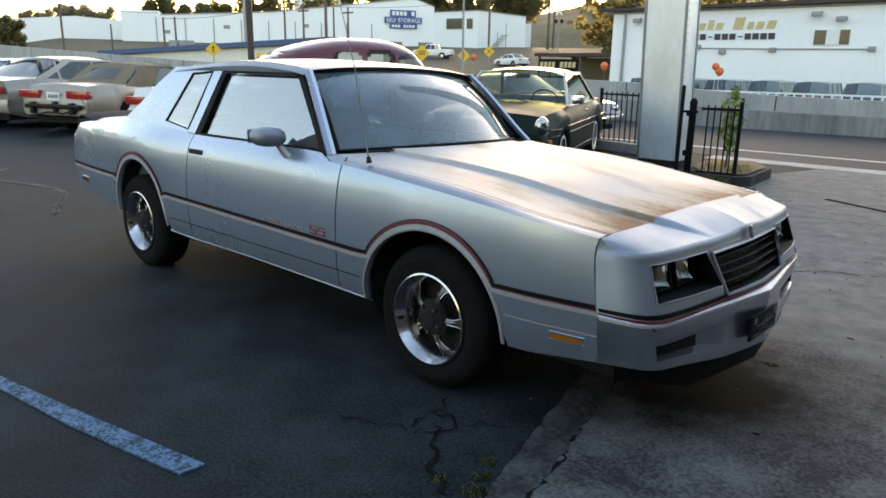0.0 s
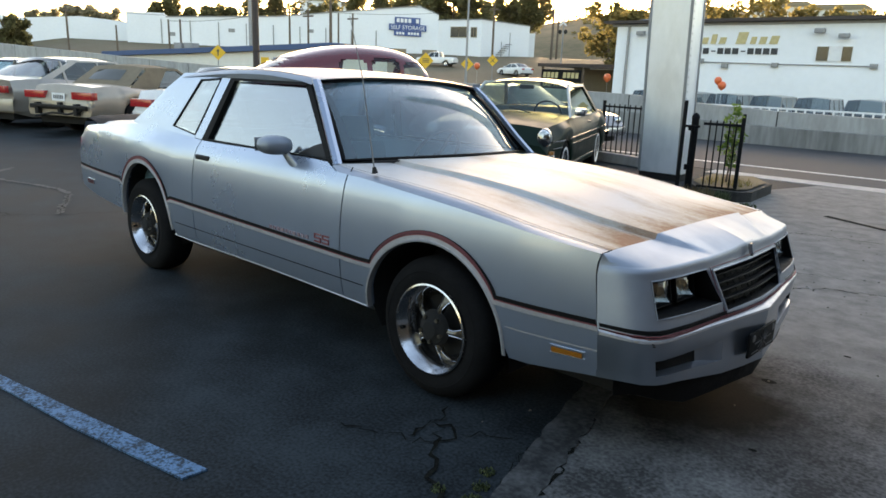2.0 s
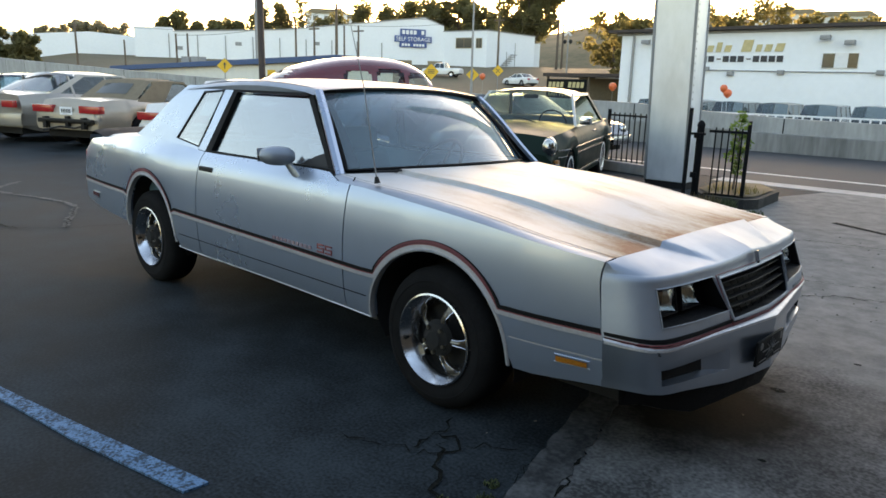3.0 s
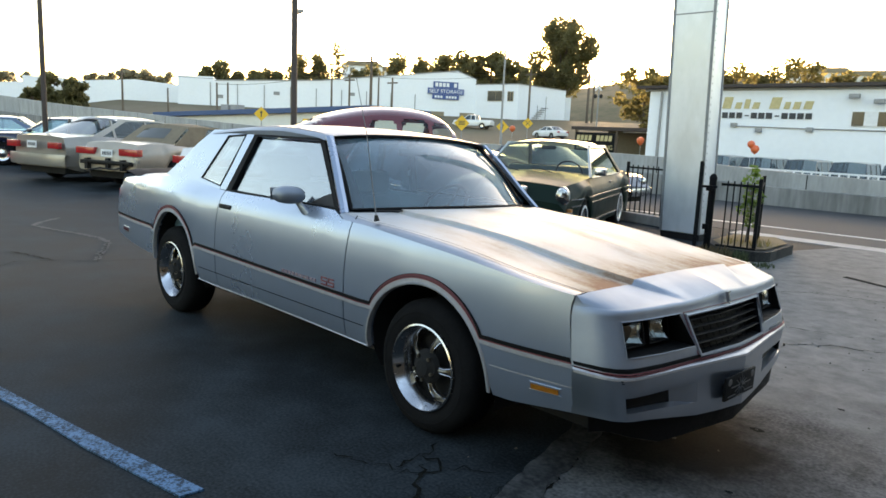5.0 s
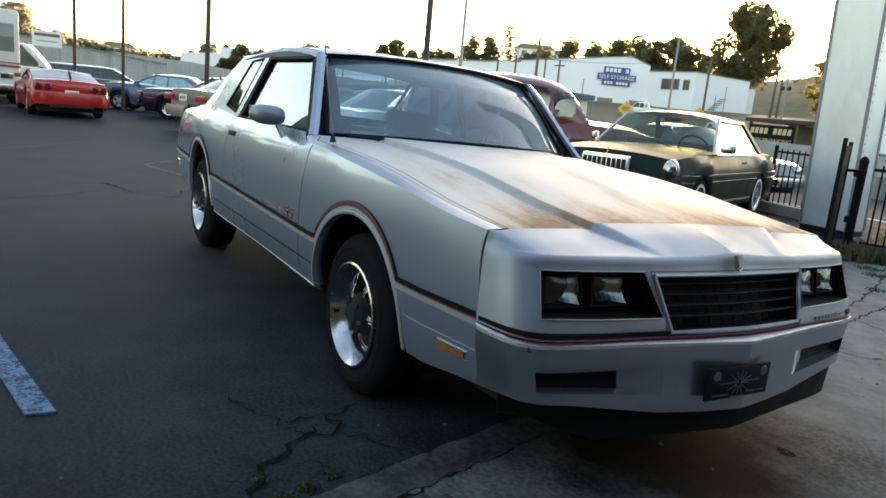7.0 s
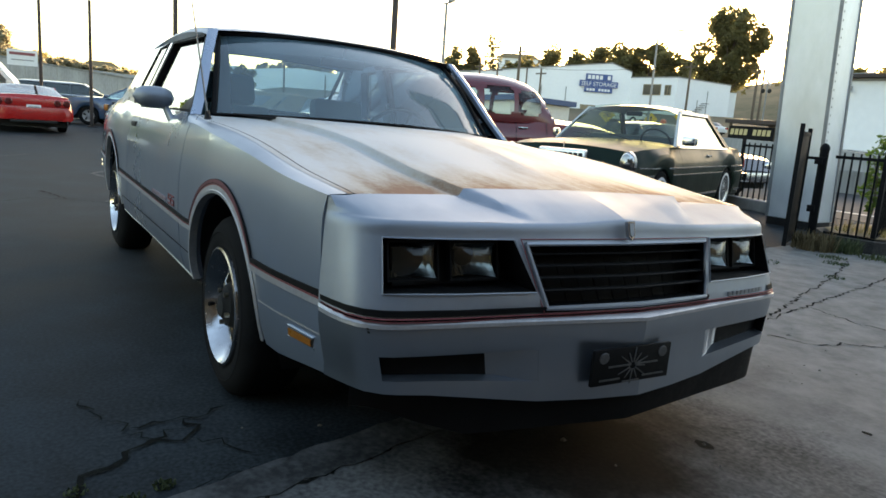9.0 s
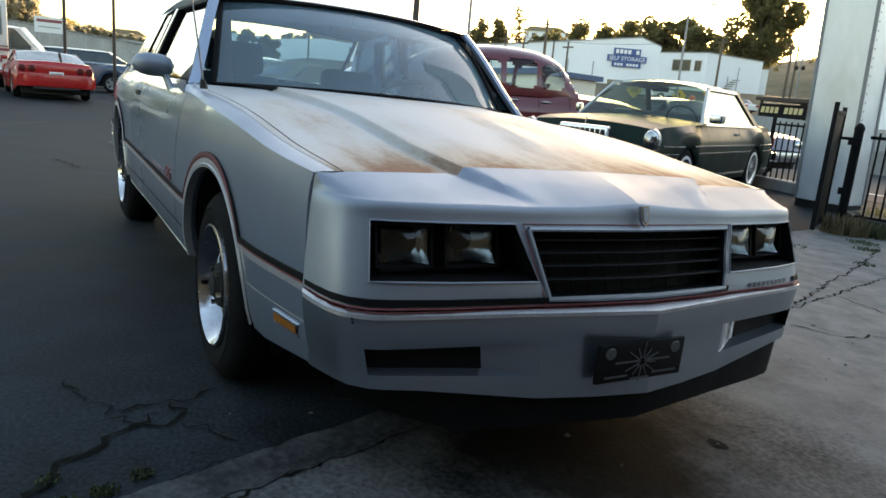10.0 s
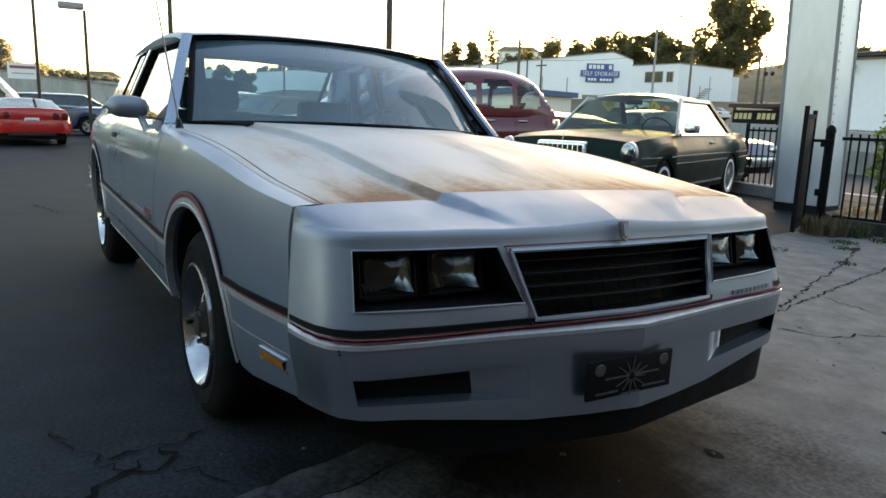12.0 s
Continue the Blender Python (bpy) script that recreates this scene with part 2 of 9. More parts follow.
def lathe(bm, prof, n=32, m=None, closed=False):
    """Turns (radius, y) points about the y axis."""
    rows = []
    for k in range(n):
        a = 2 * math.pi * k / n
        rows.append([Vector((r * math.cos(a), y, r * math.sin(a))) for r, y in prof])
    if m is not None:
        rows = [[m @ p for p in row] for row in rows]
    vr = [[bm.verts.new(p) for p in row] for row in rows]
    q = len(prof)
    for k in range(n):
        a, b = vr[k], vr[(k + 1) % n]
        for i in range(q if closed else q - 1):
            j = (i + 1) % q
            bm.faces.new((a[i], a[j], b[j], b[i]))


def prism(bm, poly, lo, hi, m=None):
    """A flat polygon of (u, v) made solid between two heights along the third axis: (u, v) is x, z and the height is y."""
    a = [bm.verts.new((u, lo, v)) for u, v in poly]
    b = [bm.verts.new((u, hi, v)) for u, v in poly]
    n = len(poly)
    bm.faces.new(a)
    bm.faces.new(b[::-1])
    for i in range(n):
        bm.faces.new((a[i], b[i], b[(i + 1) % n], a[(i + 1) % n]))
    if m is not None:
        for v in a + b:
            v.co = m @ v.co


def lerp(a, b, t):
    return a + (b - a) * t


def curve(table, x):
    """Smooth interpolation through (x, value) pairs in rising x."""
    if x <= table[0][0]:
        return table[0][1]
    for i in range(len(table) - 1):
        x0, v0 = table[i]
        x1, v1 = table[i + 1]
        if x <= x1:
            t = (x - x0) / (x1 - x0)
            s0 = (v1 - table[i - 1][1]) / (x1 - table[i - 1][0]) if i > 0 else (v1 - v0) / (x1 - x0)
            s1 = (table[i + 2][1] - v0) / (table[i + 2][0] - x0) if i + 2 < len(table) else (v1 - v0) / (x1 - x0)
            h = x1 - x0
            return (2 * t**3 - 3 * t**2 + 1) * v0 + (t**3 - 2 * t**2 + t) * h * s0 + (-2 * t**3 + 3 * t**2) * v1 + (t**3 - t**2) * h * s1
    return table[-1][1]


def smooth01(a, b, x):
    t = min(1.0, max(0.0, (x - a) / (b - a)))
    return t * t * (3 - 2 * t)


def span(a, b, n):
    return [a + (b - a) * i / n for i in range(n + 1)]

# ---- ground ----
def ground_z(x, y):
    """The lot and street lie level; beyond the median wall the land drops a little and then climbs."""
    d = math.hypot(x, y)
    return -0.9 * smooth01(17, 34, y) + 5.2 * smooth01(45, 120, d) * smooth01(17, 40, y) + 0.8 * smooth01(60, 200, d)


def axis_steps(far):
    s, v, step = [0.0], 0.0, 1.5
    while v < far:
        v += step
        s.append(v)
        step *= 1.13
    return [-q for q in s[:0:-1]] + s


steps = axis_steps(1500)
bm = bmesh.new()
sheet(bm, [[(x, y, ground_z(x, y)) for x in steps] for y in steps])


def lot_asphalt():
    """Worn dark asphalt with wide pale and dark drifts, and dry earth beyond the street."""
    m = surface("lot_asphalt", (0.0072, 0.0098, 0.0113), (0.0370, 0.0471, 0.0530), 0.70, 0.92, 0, 1.6, 70.0, 0.0025, spec=0.10, fine_mix=0.46, low=0.41, high=0.61)
    nt = m.node_tree
    n, l = nt.nodes, nt.links
    p = n["Principled BSDF"]
    old = p.inputs["Base Color"].links[0].from_socket
    co = n.new("ShaderNodeTexCoord")
    sp = n.new("ShaderNodeSeparateXYZ")
    l.new(co.outputs["Object"], sp.inputs[0])
    mr = n.new("ShaderNodeMapRange")
    mr.inputs[1].default_value, mr.inputs[2].default_value = 30.0, 34.0
    l.new(sp.outputs["Y"], mr.inputs[0])
    big = n.new("ShaderNodeTexNoise")
    big.inputs["Scale"].default_value = 0.05
    big.inputs["Detail"].default_value = 6
    l.new(co.outputs["Object"], big.inputs["Vector"])
    e = n.new("ShaderNodeMix")
    e.data_type = "RGBA"
    e.inputs[6].default_value = (0.10, 0.08, 0.05, 1)
    e.inputs[7].default_value = (0.19, 0.155, 0.10, 1)
    l.new(big.outputs[0], e.inputs[0])
    mx = n.new("ShaderNodeMix")
    mx.data_type = "RGBA"
    l.new(mr.outputs[0], mx.inputs[0])
    l.new(old, mx.inputs[6])
    l.new(e.outputs[2], mx.inputs[7])
    l.new(mx.outputs[2], p.inputs["Base Color"])
    return m


M["lot"] = lot_asphalt()
ground = part("ground", bm, M["lot"], smooth=False)
tagged(ground, "dark worn asphalt car lot running out to dry ground", "ground", kind="structure")


def flat(name, poly, material, z, label, category, kind="structure", div=0):
    bm = bmesh.new()
    f = bm.faces.new([bm.verts.new((x, y, z)) for x, y in poly])
    g = bmesh.ops.extrude_face_region(bm, geom=[f])
    for v in g["geom"]:
        if isinstance(v, bmesh.types.BMVert):
            v.co.z = z - 0.02
    ob = part(name, bm, material, smooth=False)
    return tagged(ob, label, category, kind=kind)


def crack(name, pts, width, material, label, seed, z=0.0065, jitter=0.020, step=0.032):
    """A thin wandering strip along points on the ground."""
    rnd = random.Random(seed)
    line = []
    for p, q in zip(pts, pts[1:]):
        p, q = Vector((*p, 0)), Vector((*q, 0))
        k = max(2, int((q - p).length / step))
        for i in range(k):
            line.append(p.lerp(q, i / k) + Vector((rnd.uniform(-jitter, jitter), rnd.uniform(-jitter, jitter), 0)))
    line.append(Vector((*pts[-1], 0)))
    bm = bmesh.new()
    rows = []
    for i, p in enumerate(line):
        d = (line[min(i + 1, len(line) - 1)] - line[max(i - 1, 0)]).normalized()
        s = Vector((-d.y, d.x, 0)) * width * rnd.uniform(0.08, 0.62) * (1 if 0 < i < len(line) - 1 else 0.15)
        rows.append([p - s + Vector((0, 0, z)), p + s + Vector((0, 0, z))])
    sheet(bm, rows)
    ob = part(name, bm, material, smooth=False)
    return tagged(ob, label, "ground crack", kind="structure")


def apron_concrete():
    """Old concrete, paler towards the street in ragged drifts, shade painted under the nose."""
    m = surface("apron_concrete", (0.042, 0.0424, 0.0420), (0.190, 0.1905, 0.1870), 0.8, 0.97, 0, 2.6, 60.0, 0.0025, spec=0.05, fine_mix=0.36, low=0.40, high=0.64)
    n, l = m.node_tree.nodes, m.node_tree.links
    p = n["Principled BSDF"]
    old = p.inputs["Base Color"].links[0].from_socket
    co = n.new("ShaderNodeTexCoord")
    sp = n.new("ShaderNodeSeparateXYZ")
    l.new(co.outputs["Object"], sp.inputs[0])
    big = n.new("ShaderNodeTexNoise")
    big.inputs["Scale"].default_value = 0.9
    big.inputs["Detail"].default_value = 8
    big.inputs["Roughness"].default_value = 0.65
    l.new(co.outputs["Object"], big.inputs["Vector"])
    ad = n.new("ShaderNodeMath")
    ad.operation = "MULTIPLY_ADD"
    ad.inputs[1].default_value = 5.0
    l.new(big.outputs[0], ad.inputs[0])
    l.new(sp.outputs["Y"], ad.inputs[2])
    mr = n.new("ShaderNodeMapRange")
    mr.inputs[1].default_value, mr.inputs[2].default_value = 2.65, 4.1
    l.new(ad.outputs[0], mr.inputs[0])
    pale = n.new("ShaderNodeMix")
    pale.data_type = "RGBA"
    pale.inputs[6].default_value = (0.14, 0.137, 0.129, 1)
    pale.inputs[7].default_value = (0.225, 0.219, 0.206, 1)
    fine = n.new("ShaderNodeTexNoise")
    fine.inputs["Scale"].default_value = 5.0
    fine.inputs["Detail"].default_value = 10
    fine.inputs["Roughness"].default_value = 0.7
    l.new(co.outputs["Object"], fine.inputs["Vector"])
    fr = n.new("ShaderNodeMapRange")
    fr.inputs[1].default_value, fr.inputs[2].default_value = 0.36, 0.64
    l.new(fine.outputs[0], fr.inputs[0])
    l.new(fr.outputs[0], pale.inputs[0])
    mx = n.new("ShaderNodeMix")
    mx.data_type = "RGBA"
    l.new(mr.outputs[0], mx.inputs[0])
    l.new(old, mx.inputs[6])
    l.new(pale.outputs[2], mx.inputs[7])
    # shade under the parked nose, put into the colour with a ragged edge
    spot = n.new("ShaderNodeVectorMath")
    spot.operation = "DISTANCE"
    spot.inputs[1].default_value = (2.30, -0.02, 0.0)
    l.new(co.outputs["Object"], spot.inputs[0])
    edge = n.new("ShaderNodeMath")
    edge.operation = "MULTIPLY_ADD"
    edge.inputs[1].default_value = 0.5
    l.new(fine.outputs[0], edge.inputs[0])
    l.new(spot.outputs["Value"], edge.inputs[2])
    unshaded = n.new("ShaderNodeMapRange")
    unshaded.inputs[1].default_value, unshaded.inputs[2].default_value = 0.56, 0.92
    l.new(edge.outputs[0], unshaded.inputs[0])
    # multiplies that painted shade into the concrete colour
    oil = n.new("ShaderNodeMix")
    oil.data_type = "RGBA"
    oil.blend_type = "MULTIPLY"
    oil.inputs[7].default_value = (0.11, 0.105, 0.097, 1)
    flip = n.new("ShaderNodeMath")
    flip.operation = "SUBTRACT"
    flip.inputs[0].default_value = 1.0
    l.new(unshaded.outputs[0], flip.inputs[1])
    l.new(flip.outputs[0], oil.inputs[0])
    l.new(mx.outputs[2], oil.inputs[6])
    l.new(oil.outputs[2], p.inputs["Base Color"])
    return m


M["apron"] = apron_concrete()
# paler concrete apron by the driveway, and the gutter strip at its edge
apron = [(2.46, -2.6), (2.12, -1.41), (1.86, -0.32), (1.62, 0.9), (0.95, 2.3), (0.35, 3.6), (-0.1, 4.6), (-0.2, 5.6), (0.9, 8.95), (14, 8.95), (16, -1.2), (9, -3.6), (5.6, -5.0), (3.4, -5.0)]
flat("driveway", apron, M["apron"], 0.004, "grey patched concrete driveway apron with cracks, stains and shade painted under the coupe", "driveway")
strip_l = [Vector(q).to_2d() for q in ((1.80, -0.10, 0), (1.90, -0.51, 0), (2.00, -0.96, 0), (2.12, -1.41, 0), (2.32, -2.1, 0))]
strip_r = [Vector(q).to_2d() for q in ((1.97, -0.10, 0), (2.03, -0.42, 0), (2.10, -0.70, 0), (2.17, -1.02, 0), (2.22, -1.30, 0), (2.42, -2.1, 0))]


def ragged(line, seed, amp, step=0.05):
    """The same line with a broken, chipped edge."""
    rnd = random.Random(seed)
    out = []
    for a, b in zip(line, line[1:]):
        k = max(2, int((b - a).length / step))
        out += [a.lerp(b, i / k) + Vector((rnd.uniform(-amp, amp), rnd.uniform(-amp, amp))) for i in range(k)]
    return out + [line[-1]]


flat("gutter_strip", [tuple(q) for q in ragged(strip_l, 5, 0.008) + ragged(strip_r, 6, 0.014)[::-1]], M["strip"], 0.008, "pale concrete gutter strip across the driveway", "gutter")
flat("gutter", [(-1.0, 8.50), (40, 8.50), (40, 8.97), (-1.0, 8.97)], M["wall"], 0.009, "pale concrete gutter along the street edge", "gutter")
flat("road", [(-900, 9.0), (700, 9.0), (700, 15.2), (-900, 15.2)], M["road"], 0.006, "grey asphalt street beside the lot", "road")
flat("road_marking", [(-300, 10.08), (300, 10.08), (300, 10.22), (-300, 10.22)], M["white_line"], 0.011, "worn white edge line on the street", "road marking")

crack("ground_crack", [(1.31, -1.37), (1.46, -1.31), (1.57, -1.26), (1.62, -1.24)], 0.010, M["crack"], "dark branching crack in the asphalt", 1)
crack("ground_crack", [(1.61, -1.25), (1.58, -1.15), (1.60, -1.03), (1.54, -0.92)], 0.012, M["crack"], "dark branching crack in the asphalt", 21)
crack("ground_crack", [(1.63, -1.26), (1.69, -1.21), (1.73, -1.11), (1.65, -1.06), (1.59, -1.08)], 0.012, M["crack"], "dark crack looping round a loose chip of asphalt", 22)
crack("ground_crack", [(1.65, -1.11), (1.76, -1.28), (1.87, -1.39), (2.02, -1.48)], 0.018, M["crack"], "dark crack running to the gutter strip", 2)
crack("ground_crack", [(1.73, -1.11), (1.80, -1.02), (1.92, -0.94)], 0.007, M["crack"], "thin crack in the asphalt", 3)
crack("ground_crack", [(1.86, -0.32), (1.95, -0.62), (2.00, -0.97), (2.12, -1.41), (2.26, -1.9)], 0.008, M["crack"], "joint crack along the concrete edge", 4)
crack("ground_crack", [(2.06, -0.55), (2.10, -0.72), (2.17, -1.0), (2.23, -1.32), (2.43, -2.1)], 0.016, M["crack"], "dark joint along the gutter strip", 14)
crack("ground_crack", [(1.75, 1.94), (1.87, 1.98), (2.01, 2.06), (2.03, 2.22), (2.3, 2.5), (2.9, 2.66)], 0.014, M["crack"], "crack across the concrete apron", 5)
crack("ground_crack", [(1.53, 2.34), (1.24, 3.19), (0.96, 4.14), (0.59, 5.08)], 0.020, M["crack"], "long crack across the concrete apron", 6)
crack("ground_crack", [(1.49, 2.87), (1.67, 2.80), (1.84, 2.76), (2.4, 2.9)], 0.010, M["crack"], "thin crack in the apron", 7)
crack("ground_crack", [(1.58, 2.23), (1.49, 2.70), (1.28, 3.91), (1.15, 4.6)], 0.014, M["crack"], "crack across the concrete apron", 8)
crack("ground_crack", [(1.15, 4.04), (1.6, 4.5), (2.3, 4.6), (3.2, 5.2)], 0.014, M["crack"], "crack across the concrete apron", 9)
crack("ground_crack", [(-7.11, 0.10), (-6.75, -0.25), (-6.48, -0.41), (-6.04, -0.33), (-5.52, -0.17), (-5.04, -0.08), (-4.69, -0.12), (-4.30, -0.30), (-3.81, -0.55), (-3.62, -0.62)], 0.085, M["tar"], "pale sealed crack in the asphalt", 10, jitter=0.014)
crack("ground_crack", [(-4.69, -0.12), (-4.30, -0.30), (-3.81, -0.55), (-3.62, -0.62)], 0.022, M["crack"], "crack reopened in the pale seal", 31, z=0.0085)
crack("ground_crack", [(-3.2, -2.6), (-3.58, -1.70), (-4.00, -1.24), (-3.88, -0.93), (-3.62, -0.62), (-3.47, -0.18), (-3.1, 0.3)], 0.016, M["crack"], "thin crack in the asphalt", 11)
crack("ground_crack", [(-4.6, -1.15), (-4.17, -1.01), (-3.91, -0.94)], 0.030, M["crack"], "short crack in the asphalt", 12)
crack("ground_crack", [(-9.5, -1.0), (-7.4, -2.4), (-5.6, -3.2), (-3.6, -3.4)], 0.025, M["tar"], "pale sealed crack in the asphalt", 13, jitter=0.015)

# dark oil spots and a strip drain on the apron
for k, (x, y, r) in enumerate([(2.49, 0.43, 0.036), (2.66, -0.33, 0.018), (2.32, 0.10, 0.014), (3.0, 1.6, 0.035), (2.7, 1.1, 0.02)]):
    rnd = random.Random(k)
    bm = bmesh.new()
    bm.faces.new([bm.verts.new((x + r * rnd.uniform(0.8, 1.15) * math.cos(a * 0.349), y + 0.7 * r * rnd.uniform(0.8, 1.15) * math.sin(a * 0.349), 0.0055)) for a in range(18)])
    tagged(part("oil_spot", bm, M["crack"], smooth=False), "small dark oil spot on the concrete", "stain", kind="structure")
flat("drain_strip", [(1.47, 5.72), (2.14, 5.36), (2.17, 5.42), (1.50, 5.79)], M["crack"], 0.009, "dark strip drain in the driveway", "drain")


def blue_paint():
    """Flaking blue bay paint, worn through to the asphalt."""
    m = surface("blue_bay_paint", (0.075, 0.19, 0.33), (0.022, 0.04, 0.058), 0.7, 0.95, 0, 16.0, 80.0, 0.0006, fine_mix=0.55, low=0.43, high=0.57)
    return m


flat("bay_line", [(-2.6, -2.62), (-2.55, -2.70), (-1.2, -2.44), (0.1, -2.215), (0.6, -2.150), (1.24, -2.030), (1.25, -1.935), (0.6, -2.06), (0.0, -2.165), (-1.2, -2.36)], blue_paint(), 0.0085, "flaking blue parking bay line", "bay line")

# sparse weeds in the joints
def tuft(name, x, y, n, h, spread, seed, label, mat=None):
    rnd = random.Random(seed)
    bm = bmesh.new()
    for _ in range(n):
        a, r = rnd.uniform(0, 6.28), spread * rnd.random() ** 0.6
        px, py = x + r * math.cos(a), y + r * math.sin(a)
        b, hh, lean = rnd.uniform(0, 6.28), h * rnd.uniform(0.4, 1.0), rnd.uniform(0.1, 0.6)
        w = (0.006 + 0.004 * rnd.random()) * (0.5 if h < 0.04 else 1.0)
        d = Vector((math.cos(b), math.sin(b), 0))
        s = Vector((-d.y, d.x, 0)) * w
        p = Vector((px, py, 0.002))
        sheet(bm, [[p - s, p + s], [p + d * hh * lean * 0.4 + Vector((0, 0, hh * 0.6)) - s * 0.8, p + d * hh * lean * 0.4 + Vector((0, 0, hh * 0.6)) + s * 0.8], [p + d * hh * lean + Vector((0, 0, hh)) - s * 0.1, p + d * hh * lean + Vector((0, 0, hh)) + s * 0.1]])
    return tagged(part(name, bm, mat or M["moss"], smooth=False), label, "weeds", kind="stuff")


for i, (x, y, c, r) in enumerate(((2.07, -1.40, 90, 0.045), (2.03, -1.31, 60, 0.035), (1.99, -1.22, 40, 0.03), (2.12, -1.49, 60, 0.04), (1.93, -1.43, 25, 0.03))):
    tuft("weeds", x, y, c * 2, 0.012, r, 1 + 20 * i, "low dark weeds growing in the joint of the concrete")
tuft("weeds", 0.62, 5.55, 60, 0.07, 0.16, 3, "weeds at the edge of the planter")
tuft("weeds", 0.42, 5.1, 150, 0.03, 0.13, 4, "low weeds in the driveway")
tuft("weeds", 0.62, 4.80, 140, 0.025, 0.11, 44, "low weeds in the driveway crack")
tuft("weeds", 0.98, 4.10, 90, 0.02, 0.08, 45, "low weeds in the driveway crack")
tuft("weeds", 0.05, 5.45, 420, 0.20, 0.22, 46, "dry tangled weeds at the foot of the gate", M["brush"])
tuft("weeds", 0.22, 5.62, 260, 0.16, 0.20, 47, "dark green weeds at the foot of the gate")
tuft("weeds", 0.35, 4.15, 60, 0.02, 0.12, 5, "low moss and weeds in the driveway crack")


# loose grit and dead leaves lying on the apron
rnd = random.Random(77)
bm = bmesh.new()
for _ in range(260):
    x, y = rnd.uniform(1.7, 6.5), rnd.uniform(-2.2, 5.0)
    r = rnd.uniform(0.003, 0.011) * (1.6 if rnd.random() < 0.1 else 1)
    a = rnd.uniform(0, 6.28)
    q = [bm.verts.new((x + r * rnd.uniform(0.6, 1.3) * math.cos(a + k * 1.2566), y + r * rnd.uniform(0.6, 1.3) * math.sin(a + k * 1.2566), 0.005)) for k in range(5)]
    top = bm.verts.new((x, y, 0.005 + r * rnd.uniform(0.5, 1.0)))
    for k in range(5):
        bm.faces.new((q[k], q[(k + 1) % 5], top))
tagged(part("grit", bm, M["pebble"], smooth=False), "loose grit and crumbs on the concrete apron", "grit", kind="stuff")


# ---- median wall beyond the street ----
WALL_TOP = [(-400, 14.0), (-143, 5.5), (-109, 4.25), (-78, 3.35), (-62, 2.6), (-37, 1.70), (-23, 1.28), (-6.3, 1.06), (-3, 0.86), (0, 0.80), (40, 0.75), (300, 0.75)]
wall = thing("wall_median", "stained grey concrete median wall in two steps", "wall", kind="structure")
xs = sorted(set(span(-400, -60, 20) + span(-60, 20, 40) + span(20, 300, 14)))
bm = bmesh.new()
sheet(bm, [[(x, 15.2, -0.1), (x, 15.2, curve(WALL_TOP, x) * 0.54), (x, 15.32, curve(WALL_TOP, x) * 0.55), (x, 15.45, curve(WALL_TOP, x) * 0.55)] for x in xs])
part("lower_wall", bm, M["wall_dark"], wall, "streaked dark concrete", smooth=False)
bm = bmesh.new()
sheet(bm, [[(x, 15.40, curve(WALL_TOP, x) * 0.5), (x, 15.40, curve(WALL_TOP, x)), (x, 15.62, curve(WALL_TOP, x)), (x, 15.62, -1.0)] for x in xs])
part("upper_wall", bm, M["wall"], wall, smooth=False)
for k in range(26):
    x = -58 + k * 4.0
    z = curve(WALL_TOP, x)
    part("wall_joint", boxed(x - 0.012, x + 0.012, 15.393, 15.41, z * 0.56, z - 0.01), M["crack"], wall, smooth=False)


# ---- sign pillar ----
def pillar_metal():
    m = surface("pillar_sheet_metal", (0.66, 0.68, 0.69), (0.80, 0.81, 0.82), 0.28, 0.42, 0.45, 1.1, 7.0, 0.0, stretch=(1, 1, 0.45), low=0.42, high=0.58, fine_mix=0.2)
    nt = m.node_tree
    n, l = nt.nodes, nt.links
    p = n["Principled BSDF"]
    co = n.new("ShaderNodeTexCoord")
    ck = n.new("ShaderNodeTexChecker")
    ck.inputs["Scale"].default_value = 62
    l.new(co.outputs["Object"], ck.inputs["Vector"])
    bp = n.new("ShaderNodeBump")
    bp.inputs["Distance"].default_value = 0.0025
    bp.inputs["Strength"].default_value = 0.8
    l.new(ck.outputs["Fac"], bp.inputs["Height"])
    l.new(bp.outputs[0], p.inputs["Normal"])
    return m


M["pillar"] = pillar_metal()
PIL = pose(-1.12, 7.05, 0, 0, 0, 0)
pillar = thing("sign_pillar", "tall silver sheet-metal sign pillar on a dark base", "pillar", PIL)
LEAN_X = math.tan(radians(1.2))


def leaned(bm, k=LEAN_X):
    for v in bm.verts:
        v.co.x -= v.co.z * k * 1.0
        v.co.y -= v.co.z * 0.02
    return bm


bm = boxed(-0.32, 0.32, -0.12, 0.28, 0.10, 9.0, 0.012)
part("column_cladding", leaned(bm), M["pillar"], pillar, smooth=False)
bm = boxed(-0.31, 0.31, -0.11, 0.27, -0.02, 0.10)
part("column_base", leaned(bm), M["plastic_black"], pillar, "black base skirt", smooth=False)
for x in (-0.305, 0.305):
    bm = boxed(x - 0.020, x + 0.020, -0.132, -0.11, 0.10, 9.0, 0.004)
    part("corner_trim", leaned(bm), M["galv"], pillar, "pale metal corner strip")
part("corner_trim", leaned(boxed(0.305, 0.332, 0.25, 0.29, 0.10, 9.0, 0.004)), M["galv"], pillar)
bm = bmesh.new()
for z in span(0.4, 8.8, 84):
    box(bm, 0.321, 0.326, -0.082, -0.07, z, z + 0.02)
part("rivet_row", leaned(bm), M["galv"], pillar, smooth=False)
part("sheet_seam", leaned(boxed(-0.28, 0.28, -0.124, -0.1205, 3.30, 3.318)), M["galv"], pillar, smooth=False)


